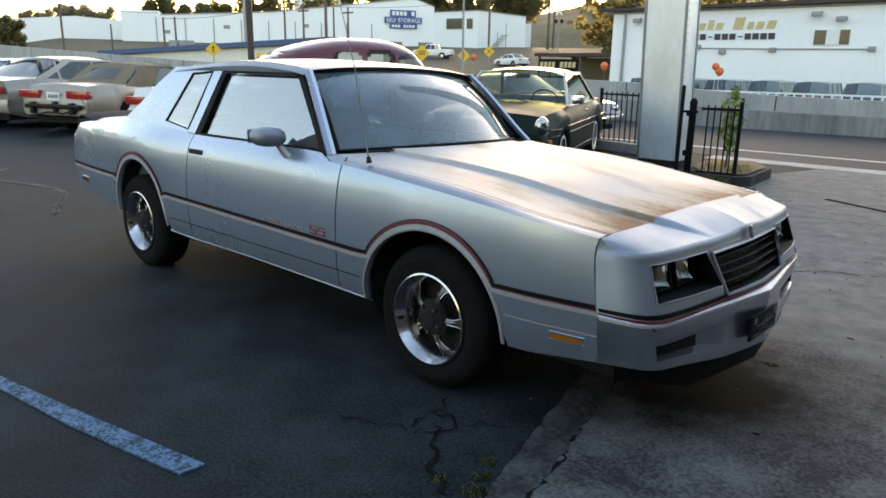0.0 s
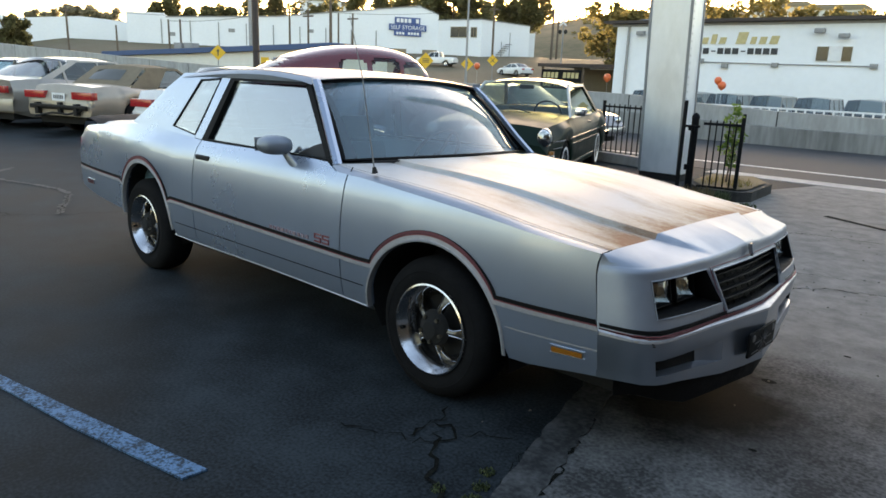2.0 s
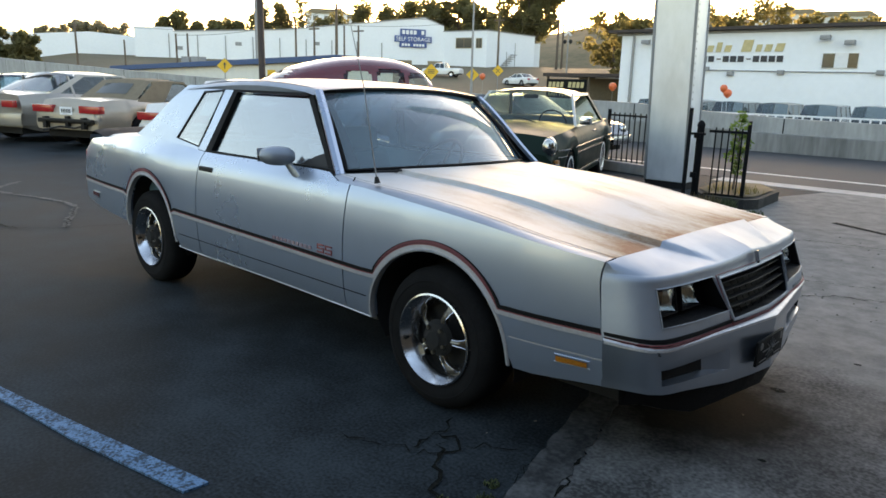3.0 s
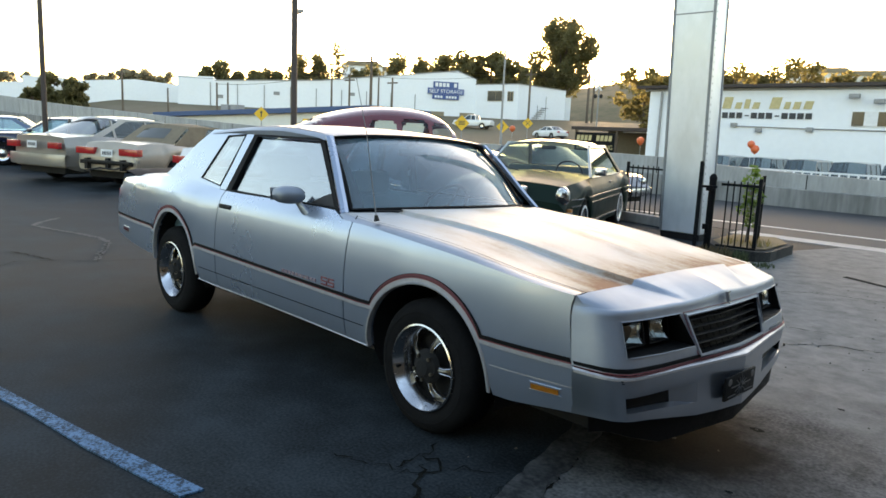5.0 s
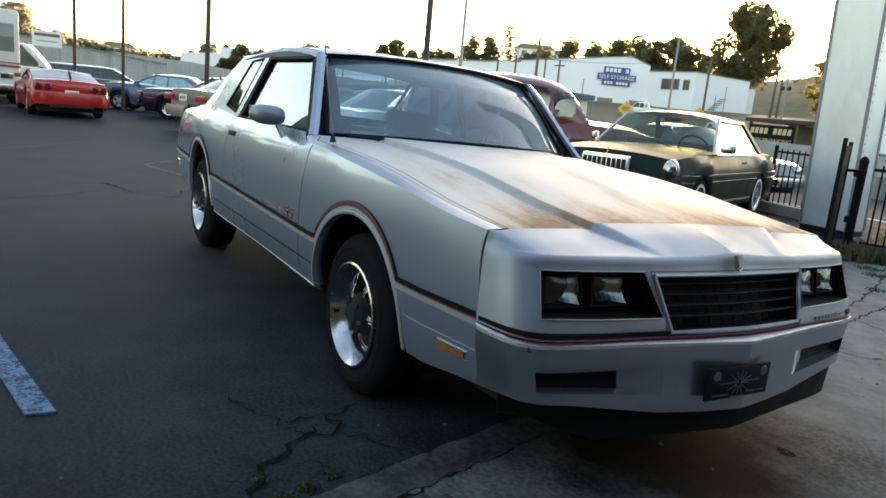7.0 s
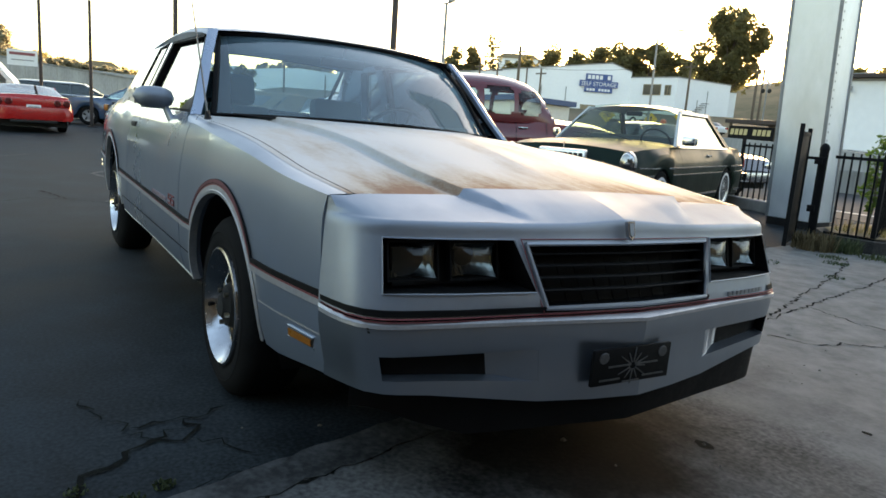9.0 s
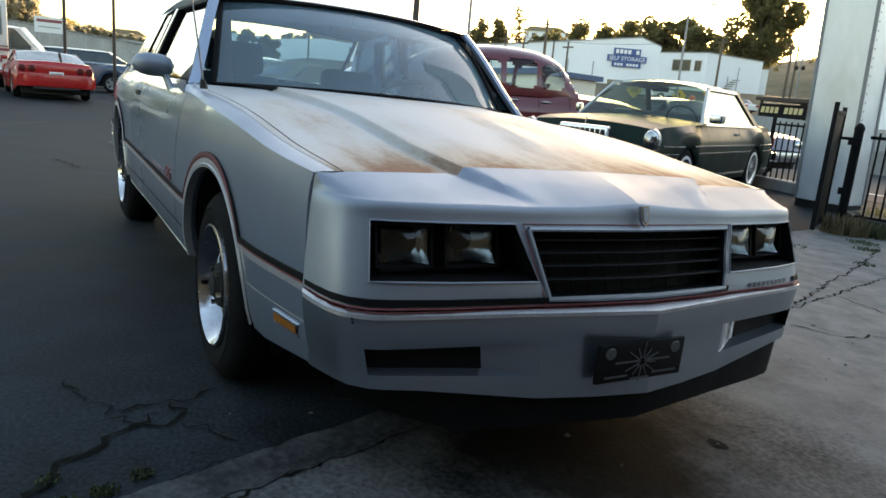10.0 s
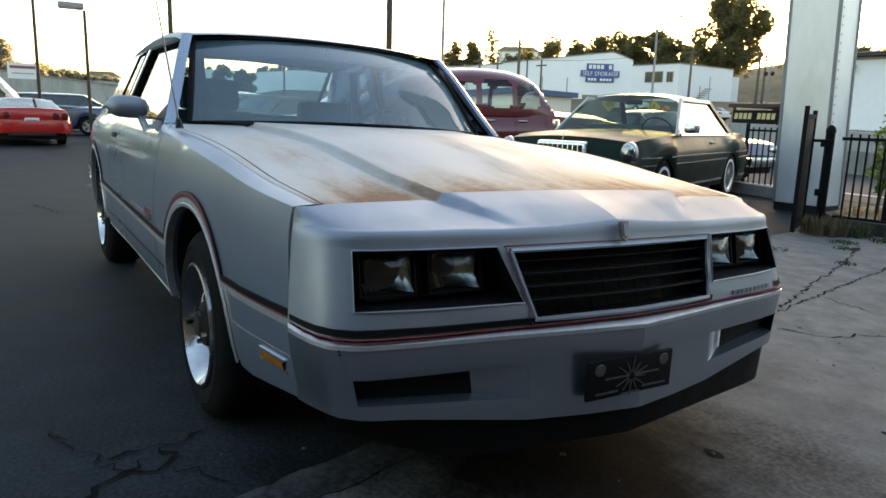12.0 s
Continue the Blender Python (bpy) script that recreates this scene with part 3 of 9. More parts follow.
# ---- iron fence and gate ----
def fence_panel(name, a, b, h, label, bars, z0=0.08, post=(True, True), group="iron fence"):
    a, b = Vector((*a, 0)), Vector((*b, 0))
    L = (b - a).length
    ang = math.degrees(math.atan2(b.y - a.y, b.x - a.x))
    f = thing(name, label, "fence", pose(a.x, a.y, 0, 0, 0, ang), group)
    for z in (z0 + 0.06, h - 0.05):
        part("rail", boxed(0, L, -0.014, 0.014, z - 0.016, z + 0.016), M["black_iron"], f, smooth=False)
    bar = None
    for i in range(1, bars):
        x = L * i / bars
        if bar is None:
            bar = part("bar", boxed(-0.008, 0.008, -0.008, 0.008, z0, h), M["black_iron"], f, smooth=False)
            bar.location = (x, 0, 0)
        else:
            o = new("bar", bar.data)
            o.parent = f
            o.location = (x, 0, 0)
    for want, x in zip(post, (0, L)):
        if want:
            part("post", boxed(x - 0.022, x + 0.022, -0.022, 0.022, 0, h + 0.05, 0.003), M["black_iron"], f, smooth=False)
    return f


fence_panel("iron_fence", (-3.0, 8.55), (-1.25, 8.1), 1.02, "low black iron bar fence beside the street", 15)
fence_panel("iron_fence", (-0.10, 5.86), (0.36, 5.95), 0.99, "short black iron bar fence at the planter", 6, post=(False, True))
fence_panel("iron_fence", (0.36, 5.98), (-0.02, 7.10), 0.99, "black iron bar fence along the side of the planter", 11, post=(False, True))

bm = boxed(-0.10, 1.90, -0.24, -0.10, 0.0, 0.17, 0.015, pose(-3.0, 8.55, 0, 0, 0, -14.4))
tagged(part("kerb", bm, M["wall"], smooth=False), "low worn concrete kerb along the foot of the fence", "kerb", kind="structure")

gate = thing("iron_gate", "black iron gate leaf standing open by the pillar", "gate", pose(0.02, 4.95, 0, 0, 0, 113.3))
part("gate_panel", boxed(0.02, 0.60, -0.008, 0.008, 0.09, 1.16, 0.003), M["black_iron"], gate, "black sheet infill")
for x, h in ((0.0, 1.24), (0.62, 1.21)):
    part("gate_stile", boxed(x - 0.02, x + 0.02, -0.02, 0.02, 0.05, h, 0.004), M["black_iron"], gate)
for z in (0.09, 1.15):
    part("gate_rail", boxed(0.02, 0.60, -0.016, 0.016, z - 0.018, z + 0.018, 0.003), M["black_iron"], gate)
part("latch", boxed(0.58, 0.62, -0.20, 0.02, 0.90, 0.93, 0.004), M["black_iron"], gate)
gp = thing("gate_post", "thick black iron gate post with a domed cap", "post", pose(-0.17, 5.75, 0))
bm = bmesh.new()
tube(bm, [(0, 0, 0), (0, 0, 1.0)], 0.045, 14)
part("post_tube", bm, M["black_iron"], gp)
bm = bmesh.new()
tube(bm, [(0, 0, 1.0), (0, 0, 1.03), (0, 0, 1.06), (0, 0, 1.075)], [0.05, 0.048, 0.03, 0.005], 14)
part("cap", bm, M["black_iron"], gp)
for z in (0.35, 0.85):
    part("hinge", boxed(-0.06, 0.02, -0.06, -0.02, z, z + 0.07, 0.005), M["black_iron"], gp)

# planter bed with its kerb and a tall thin shrub
planter = thing("planter", "raised bed with a rough kerb beside the pillar", "planter")
bm = bmesh.new()
pl = [(-0.50, 7.35), (-0.40, 6.25), (-0.05, 5.80), (0.44, 5.82), (0.56, 6.0), (0.50, 7.0), (0.1, 7.6)]
f = bm.faces.new([bm.verts.new((x, y, 0.13)) for x, y in pl])
g = bmesh.ops.extrude_face_region(bm, geom=[f])
for v in g["geom"]:
    if isinstance(v, bmesh.types.BMVert):
        v.co.z = 0
part("kerb", bm, M["concrete"], planter, smooth=False)
bm = bmesh.new()
cx, cyy = 0.08, 6.6
f = bm.faces.new([bm.verts.new((cx + (x - cx) * 0.84, cyy + (y - cyy) * 0.88, 0.15)) for x, y in pl])
part("soil", bm, M["brush"], planter, "dry soil with litter", smooth=False)
tuft("planter_weeds", 0.10, 6.4, 420, 0.24, 0.34, 6, "dry and green weeds in the planter", M["leaf_olive"])


def leaf_cloud(bm, blobs, count, size, seed, flatten=1.0):
    """Many small leaf quads scattered in balls given as (x, y, z, r)."""
    rnd = random.Random(seed)
    tot = sum(b[3] ** 2 for b in blobs)
    verts, faces = [], []
    for x, y, z, r in blobs:
        for _ in range(max(6, int(count * r * r / tot))):
            u, v, w = rnd.gauss(0, 1), rnd.gauss(0, 1), rnd.gauss(0, 1)
            q = math.sqrt(u * u + v * v + w * w) + 1e-6
            k = r * (0.35 + 0.65 * rnd.random() ** 0.5)
            c = Vector((x + u / q * k, y + v / q * k, z + w / q * k * flatten))
            d = Vector((rnd.gauss(0, 1), rnd.gauss(0, 1), rnd.gauss(0, 0.7))).normalized()
            e = d.cross(Vector((rnd.gauss(0, 1), rnd.gauss(0, 1), rnd.gauss(0, 1)))).normalized()
            s = size * rnd.uniform(0.5, 1.3)
            i = len(verts)
            verts += [c - d * s, c + e * s * 0.45, c + d * s, c - e * s * 0.45]
            faces.append((i, i + 1, i + 2, i + 3))
    vs = [bm.verts.new(v) for v in verts]
    for f in faces:
        bm.faces.new([vs[i] for i in f])


shrub = thing("shrub", "tall thin green shrub with small leaves in the planter", "shrub", pose(0.12, 6.30, 0.18))
bm = bmesh.new()
tube(bm, [(0, 0, 0), (0.02, 0.01, 0.35), (0.0, 0.0, 0.75), (0.02, 0, 0.95)], [0.014, 0.011, 0.008, 0.003], 6)
for k, (dx, dy) in enumerate([(0.10, 0.02), (-0.08, 0.05), (0.05, -0.09), (-0.04, -0.06)]):
    tube(bm, [(0.01, 0, 0.2 + 0.12 * k), (dx, dy, 0.45 + 0.12 * k)], [0.007, 0.003], 5)
part("stem", bm, M["bark"], shrub)
bm = bmesh.new()
leaf_cloud(bm, [(0.0, 0, 0.80, 0.13), (0.03, 0.02, 0.62, 0.15), (-0.03, 0.0, 0.45, 0.13), (0.02, 0, 0.95, 0.08), (0.06, -0.04, 0.28, 0.10)], 520, 0.035, 3)
part("foliage", bm, M["leaf_bright"], shrub, smooth=False)

# ---- the silver coupe ----
def worn_silver():
    """Thin old silver paint: metallic, chalky in patches."""
    m = surface("worn_silver_paint", (0.375, 0.447, 0.555), (0.337, 0.400, 0.498), 0.25, 0.32, 0.70, 0.9, 12.0, 0.0, coat=0.85, fine_mix=0.10)
    m.node_tree.nodes["Principled BSDF"].inputs["Coat Roughness"].default_value = 0.03
    return m


def faded_hood():
    """Silver paint burnt off in wide drifts down to tan primer and rust."""
    m, nt, p = tree_of("faded_hood_paint")
    n, l = nt.nodes, nt.links
    co = n.new("ShaderNodeTexCoord")
    sp = n.new("ShaderNodeSeparateXYZ")
    l.new(co.outputs["Object"], sp.inputs[0])
    big = n.new("ShaderNodeTexNoise")
    big.inputs["Scale"].default_value = 2.6
    big.inputs["Detail"].default_value = 8
    big.inputs["Roughness"].default_value = 0.65
    mp = n.new("ShaderNodeMapping")
    mp.inputs["Scale"].default_value = (0.55, 1.7, 1)
    l.new(co.outputs["Object"], mp.inputs[0])
    l.new(mp.outputs[0], big.inputs["Vector"])
    fine = n.new("ShaderNodeTexNoise")
    fine.inputs["Scale"].default_value = 46
    fine.inputs["Detail"].default_value = 6
    fine.inputs["Roughness"].default_value = 0.7
    l.new(co.outputs["Object"], fine.inputs["Vector"])
    front = n.new("ShaderNodeMapRange")
    front.inputs[1].default_value, front.inputs[2].default_value = 1.84, 2.19
    front.inputs[3].default_value, front.inputs[4].default_value = -0.04, 0.27
    l.new(sp.outputs["X"], front.inputs[0])
    s1 = n.new("ShaderNodeMath")
    s1.operation = "ADD"
    l.new(big.outputs[0], s1.inputs[0])
    l.new(front.outputs[0], s1.inputs[1])

    def calc(op, a, b=None, c=None):
        q = n.new("ShaderNodeMath")
        q.operation = op
        for i, v in enumerate((a, b, c)):
            if isinstance(v, (int, float)):
                q.inputs[i].default_value = v
            elif v is not None:
                l.new(v, q.inputs[i])
        return q.outputs[0]

    # rust creeping along both folds of the raised middle
    fold = calc("MULTIPLY_ADD", sp.outputs["X"], 0.0447, -0.556)
    off = calc("ABSOLUTE", calc("ADD", calc("ABSOLUTE", sp.outputs["Y"]), fold))
    creep = n.new("ShaderNodeMapRange")
    creep.interpolation_type = "SMOOTHSTEP"
    creep.inputs[1].default_value, creep.inputs[2].default_value = 0.0, 0.026
    creep.inputs[3].default_value, creep.inputs[4].default_value = 0.09, 0.0
    l.new(off, creep.inputs[0])
    rusted = calc("ADD", s1.outputs[0], creep.outputs[0])
    s2 = n.new("ShaderNodeMath")
    s2.operation = "MULTIPLY_ADD"
    s2.inputs[1].default_value = 0.22
    l.new(fine.outputs[0], s2.inputs[0])
    l.new(rusted, s2.inputs[2])
    ramp = n.new("ShaderNodeValToRGB")
    e = ramp.color_ramp.elements
    e[0].position, e[0].color = 0.54, (0.50, 0.505, 0.505, 1)
    e[1].position, e[1].color = 0.97, (0.22, 0.10, 0.055, 1)
    for pos, col in ((0.65, (0.49, 0.465, 0.435, 1)), (0.78, (0.43, 0.37, 0.31, 1)), (0.89, (0.31, 0.213, 0.150, 1))):
        k = ramp.color_ramp.elements.new(pos)
        k.color = col
    l.new(s2.outputs[0], ramp.inputs[0])
    l.new(ramp.outputs[0], p.inputs["Base Color"])
    rr = n.new("ShaderNodeMapRange")
    rr.inputs[1].default_value, rr.inputs[2].default_value = 0.5, 0.85
    rr.inputs[3].default_value, rr.inputs[4].default_value = 0.48, 0.68
    l.new(s2.outputs[0], rr.inputs[0])
    l.new(rr.outputs[0], p.inputs["Roughness"])
    p.inputs["Metallic"].default_value = 0.12
    p.inputs["Specular IOR Level"].default_value = 0.25
    bp = n.new("ShaderNodeBump")
    bp.inputs["Distance"].default_value = 0.0006
    l.new(fine.outputs[0], bp.inputs["Height"])
    l.new(bp.outputs[0], p.inputs["Normal"])
    return m


SILVER = worn_silver()
# the upper panels have gone dull and chalky in the sun
DULL = surface("chalky_silver_paint", (0.345, 0.385, 0.440), (0.285, 0.317, 0.360), 0.46, 0.58, 0.70, 1.6, 14.0, 0.0, coat=0.12, fine_mix=0.15)
# darker copy of the body silver; the bumper's shade is in this colour
BUMPER = surface("shaded_bumper_silver", (0.285, 0.330, 0.385), (0.240, 0.278, 0.325), 0.26, 0.34, 0.84, 1.4, 14.0, 0.0, coat=0.5, fine_mix=0.12)
HOODP = faded_hood()
M["stripe_red"] = surface("faded_red_stripe", (0.20, 0.035, 0.045), (0.28, 0.09, 0.09), 0.5, 0.7, 0, 30, 90)
M["stripe_maroon"] = surface("maroon_stripe", (0.125, 0.016, 0.026), (0.17, 0.04, 0.05), 0.45, 0.65, 0, 30, 90)
M["stripe_pale"] = surface("pale_bright_trim", (0.50, 0.50, 0.51), (0.38, 0.38, 0.40), 0.3, 0.45, 0.4, 16, 80)
M["decal_faded"] = surface("faded_decal", (0.20, 0.12, 0.14), (0.30, 0.25, 0.28), 0.5, 0.6, 0.0, 30, 90)
M["plate_grey"] = surface("plate_grey_print", (0.045, 0.045, 0.045), (0.10, 0.10, 0.10), 0.4, 0.6, 0, 40, 90)

# the coupe leans a little to the driver's side on its tired springs; the wheels stand level
LEAN_ABOUT = Vector((0.5, -0.5, 0.0))
COUPE_POSE = Matrix.Translation(LEAN_ABOUT) @ Euler((radians(-1.29), radians(0.02), radians(-1.04))).to_matrix().to_4x4() @ Matrix.Translation(-LEAN_ABOUT)
coupe = thing("coupe_car", "worn silver 1980s two-door coupe with a rusty faded hood", "car", COUPE_POSE)
# the body's proportions: how far each height is lifted at stations along the car
LIFT_Z = (0.20, 0.30, 0.40, 0.52, 0.57, 0.70, 0.80, 0.93, 1.30)
LIFT = (
    (-2.5, (0.02, 0.022, 0.012, 0.012, 0.015, 0.020, 0.022, 0.022, 0.040)),
    (0.8, (0.022, 0.024, 0.018, 0.020, 0.022, 0.027, 0.033, 0.043, 0.045)),
    (1.9, (0.010, 0.012, 0.022, 0.022, 0.026, 0.035, 0.042, 0.045, 0.045)),
    (2.2, (0.030, 0.037, 0.026, 0.021, 0.030, 0.038, 0.046, 0.047, 0.045)),
    (2.3, (0.045, 0.050, 0.035, 0.021, 0.041, 0.041, 0.047, 0.047, 0.045)),
)
WIDEN = [(-2.6, 1.05), (-1.2, 1.065), (1.2, 1.065), (1.9, 1.03), (2.2, 0.995), (2.6, 0.995)]
RAKE = [(0.2, 0.02), (0.52, 0.02), (0.566, 0.023), (0.70, -0.005), (0.742, -0.003), (0.78, 0.010), (0.9, 0.0)]


def table(xs, vs, x):
    if x <= xs[0]:
        return vs[0]
    for x0, x1, v0, v1 in zip(xs, xs[1:], vs, vs[1:]):
        if x <= x1:
            return v0 + (v1 - v0) * (x - x0) / (x1 - x0)
    return vs[-1]


def proportioned(bm):
    """Gives the body its final height, width and nose rake."""
    stations = [q[0] for q in LIFT]
    for v in bm.verts:
        x, y, z = v.co
        dz = table(stations, [table(LIFT_Z, q[1], z) for q in LIFT], x)
        wide = table([q[0] for q in WIDEN], [q[1] for q in WIDEN], x) + 0.04 * smooth01(0.95, 1.33, z)
        dx = smooth01(2.05, 2.25, x) * (table([q[0] for q in RAKE], [q[1] for q in RAKE], z) - 0.02 * smooth01(0.45, 0.8, abs(y)) * smooth01(0.5, 0.56, z))
        dx += 0.04 * smooth01(1.0, 1.33, z) * smooth01(-0.2, 0.2, x) - 0.17 * smooth01(-1.72, -2.5, x)
        v.co = (x + dx, y * wide, z + dz)
    return bm


def cpart(name, bm, mat, label="", parent=None, smooth=True):
    return part(name, proportioned(bm), mat, parent or coupe, label, smooth)


SIDE = [(0.20, 0.800), (0.30, 0.842), (0.40, 0.862), (0.52, 0.872), (0.62, 0.874), (0.72, 0.870), (0.80, 0.860), (0.86, 0.848), (0.90, 0.832), (0.94, 0.803), (1.02, 0.770)]


def half_width(x, z):
    y = curve(SIDE, z)
    if x > 1.9:
        y -= ((x - 1.9) / 0.5) ** 2 * 0.035
    if x < -1.55:
        y -= ((-1.55 - x) / 0.9) ** 2 * 0.075
    if -1.9 < x < -0.75 and z > 0.6:
        y += 0.018 * math.sin(math.pi * (x + 1.9) / 1.15) * smooth01(0.6, 0.8, z)
    return y


SHOULDER = [(-2.46, 0.80), (-2.40, 0.885), (-2.25, 0.918), (-2.05, 0.938), (-1.70, 0.972), (-1.40, 0.985), (-1.10, 0.972), (-0.85, 0.952), (-0.62, 0.940), (0.0, 0.940), (0.62, 0.936), (0.70, 0.905), (0.9, 0.896), (1.28, 0.868), (1.66, 0.832), (2.02, 0.790), (2.21, 0.772)]
FARCH = (1.395, 0.315, 0.405, 0.375)
RARCH = (-1.325, 0.355, 0.365, 0.385)
SILL = [(-2.46, 0.430), (-2.10, 0.385), (-1.70, 0.36), (-1.6, 0.345), (-0.9, 0.305), (0.0, 0.308), (0.9, 0.300), (1.8, 0.292), (2.2, 0.302)]


def lower_edge(x):
    z = curve(SILL, x)
    for cx, cz, a, b in (FARCH, RARCH):
        u = (x - cx) / a
        if abs(u) < 1:
            z = max(z, cz + b * math.sqrt(1 - u * u))
    return z


def arch_columns(arch, lo, hi, n=26):
    cx, cz, a, b = arch
    return [q for q in (cx + a * math.cos(math.pi * (1 - i / n)) for i in range(n + 1)) if lo - 1e-6 <= q <= hi + 1e-6]


def side_panel(x0, x1, sgn, rows=16, extra=(), inset=0.0):
    xs = sorted(set([round(q, 4) for q in span(x0, x1, max(4, int((x1 - x0) / 0.09))) + list(extra) if x0 - 1e-6 <= q <= x1 + 1e-6]))
    keep = []
    for q in xs:
        if not keep or q - keep[-1] > 0.006:
            keep.append(q)
    pts = []
    for q in keep:
        lo, hi = lower_edge(q), curve(SHOULDER, q)
        pts.append([Vector((q, sgn * (half_width(q, lerp(lo, hi, i / rows)) - inset), lerp(lo, hi, i / rows))) for i in range(rows + 1)])
    return pts


def panel_bm(pts, thick=0.012, sgn=1):
    """A side panel whose edges are turned inwards to give it thickness."""
    bm = bmesh.new()
    full = []
    for col in pts:
        a, b = col[0], col[-1]
        full.append([a + Vector((0, -sgn * 0.035, 0.002))] + col)
    first = [p + Vector((0, -sgn * thick, 0)) for p in full[0]]
    last = [p + Vector((0, -sgn * thick, 0)) for p in full[-1]]
    sheet(bm, [first] + full + [last])
    return bm


for sgn in (-1, 1):
    fender = cpart("front_fender", panel_bm(side_panel(0.805, 2.198, sgn, extra=arch_columns(FARCH, 0.805, 2.198)), sgn=sgn), SILVER)
    door = cpart("door", panel_bm(side_panel(-0.640, 0.797, sgn), sgn=sgn), SILVER)
    cpart("quarter_panel", panel_bm(side_panel(-2.455, -0.648, sgn, extra=arch_columns(RARCH, -2.455, -0.648)), sgn=sgn), SILVER)
    # fender top between the crease and the hood
    HEDGE = [(0.66, 0.932), (0.87, 0.914), (1.20, 0.899), (1.54, 0.868), (1.95, 0.807), (2.2, 0.777)]
    rows = []
    for q in span(0.66, 2.198, 24):
        ze, zs = curve(HEDGE, q), curve(SHOULDER, q)
        yo, yi = half_width(q, zs), 0.781
        rows.append([(q, sgn * yo, zs), (q, sgn * lerp(yo, yi, 0.25), lerp(zs, ze, 0.55)), (q, sgn * lerp(yo, yi, 0.6), lerp(zs, ze, 0.9)), (q, sgn * yi, ze), (q, sgn * (yi - 0.006), ze - 0.03)])
    bm = bmesh.new()
    sheet(bm, rows)
    cpart("fender_top", bm, DULL, "", fender)
    bm = bmesh.new()
    strip = []
    for (x, ya, za), (_, yb, zb) in ((r[2], r[3]) for r in rows):
        k = 0.30 + 0.16 * math.sin(x * 5.1) * math.sin(x * 2.3)
        strip.append([(x, lerp(ya, yb, k), lerp(za, zb, k) + 0.0008), (x, lerp(ya, yb, 0.7), lerp(za, zb, 0.7) + 0.0010), (x, yb, zb + 0.0010)])
    sheet(bm, strip)
    cpart("bare_edge", bm, HOODP, "paint burnt off along the hood seam", fender)
    bm = bmesh.new()
    sheet(bm, [[(r[3][0], sgn * 0.7805, r[3][2] + 0.0012), (r[3][0], sgn * 0.7765, r[3][2] + 0.0012)] for r in rows])
    cpart("hood_gap", bm, M["trim_black"], "", fender)
    # wheel wells
    for cx, cz, a, b in (FARCH, RARCH):
        bm = bmesh.new()
        ring = [(cx + (a + 0.004) * math.cos(t), cz + (b + 0.004) * math.sin(t)) for t in span(-0.35, math.pi + 0.35, 24)]
        sheet(bm, [[(u, sgn * (half_width(u, min(v, 0.9)) - 0.03), v), (u, sgn * 0.48, v)] for u, v in ring])
        prism(bm, ring, sgn * 0.47, sgn * 0.48)
        cpart("wheel_well", bm, M["well"])
    # lower dark sill shadow line and the seam of the lower body
    bm = bmesh.new()
    sheet(bm, [[(q, sgn * (half_width(q, 0.405) + 0.0015), 0.402), (q, sgn * (half_width(q, 0.408) + 0.0015), 0.407)] for q in span(-0.9, 0.97, 16)])
    cpart("lower_seam", bm, M["trim_black"])
    bm = bmesh.new()
    sheet(bm, [[(q, sgn * (half_width(q, 0.30) - 0.005), curve(SILL, q) + 0.004), (q, sgn * (half_width(q, 0.30) + 0.001), curve(SILL, q) - 0.006), (q, sgn * 0.80, curve(SILL, q) - 0.03), (q, sgn * 0.70, 0.24)] for q in span(-0.95, 0.98, 14)])
    cpart("rocker_edge", bm, M["stripe_pale"] if sgn < 0 else SILVER)


    # striped moulding: along the side and over the wheel arches
    def stripe_path():
        out = []
        out += [(q, 0.586) for q in span(-2.44, -1.71, 8)]
        cx, cz, a, b = RARCH
        for t in span(math.pi - 0.55, 0.45, 22):
            out.append((cx + (a + 0.022) * math.cos(t), cz + (b + 0.022) * math.sin(t)))
        out += [(q, lerp(0.548, 0.520, (q + 0.95) / 1.85)) for q in span(-0.93, 0.93, 16)]
        cx, cz, a, b = FARCH
        for t in span(math.pi - 0.55, 0.55, 26):
            out.append((cx + (a + 0.022) * math.cos(t), cz + (b + 0.022) * math.sin(t)))
        out += [(q, 0.522) for q in span(1.80, 2.198, 6)]
        return out


    path = stripe_path()
    for nm, mat, o0, o1 in (("stripe_black", M["trim_black"], 0.0065, 0.022), ("stripe_red", M["stripe_red"], 0.0015, 0.0060), ("stripe_bright", M["stripe_pale"], -0.017, 0.0010)):
        bm = bmesh.new()
        rows = []
        for i, (u, v) in enumerate(path):
            pu, pv = path[max(0, i - 1)]
            nu, nv = path[min(len(path) - 1, i + 1)]
            d = Vector((nu - pu, nv - pv)).normalized()
            nx, nz = -d.y, d.x
            r = []
            for o, lift in ((o0, 0.001), (o0, 0.006), (o1, 0.006), (o1, 0.001)):
                xx, zz = u + nx * o, v + nz * o
                r.append((xx, sgn * (half_width(xx, zz) + lift), zz))
            rows.append(r)
        sheet(bm, rows)
        cpart(nm, bm, mat)
    # a wider maroon band over each arch, tapering into the side stripe
    for cx, cz, a, b in (FARCH, RARCH):
        bm = bmesh.new()
        rows = []
        for t in span(math.pi - 0.62, 0.62, 28):
            w = 0.011 * math.sin(math.pi * (t - 0.62) / (math.pi - 1.24)) ** 0.6 + 0.0005
            r = []
            for o, out in ((0.031, 0.003), (0.031, 0.0075), (0.031 + w, 0.0075), (0.031 + w, 0.001)):
                u, v = cx + (a + o) * math.cos(t), cz + (b + o) * math.sin(t)
                r.append((u, sgn * (half_width(u, v) + out), v))
            rows.append(r)
        sheet(bm, rows)
        cpart("arch_stripe", bm, M["stripe_maroon"])
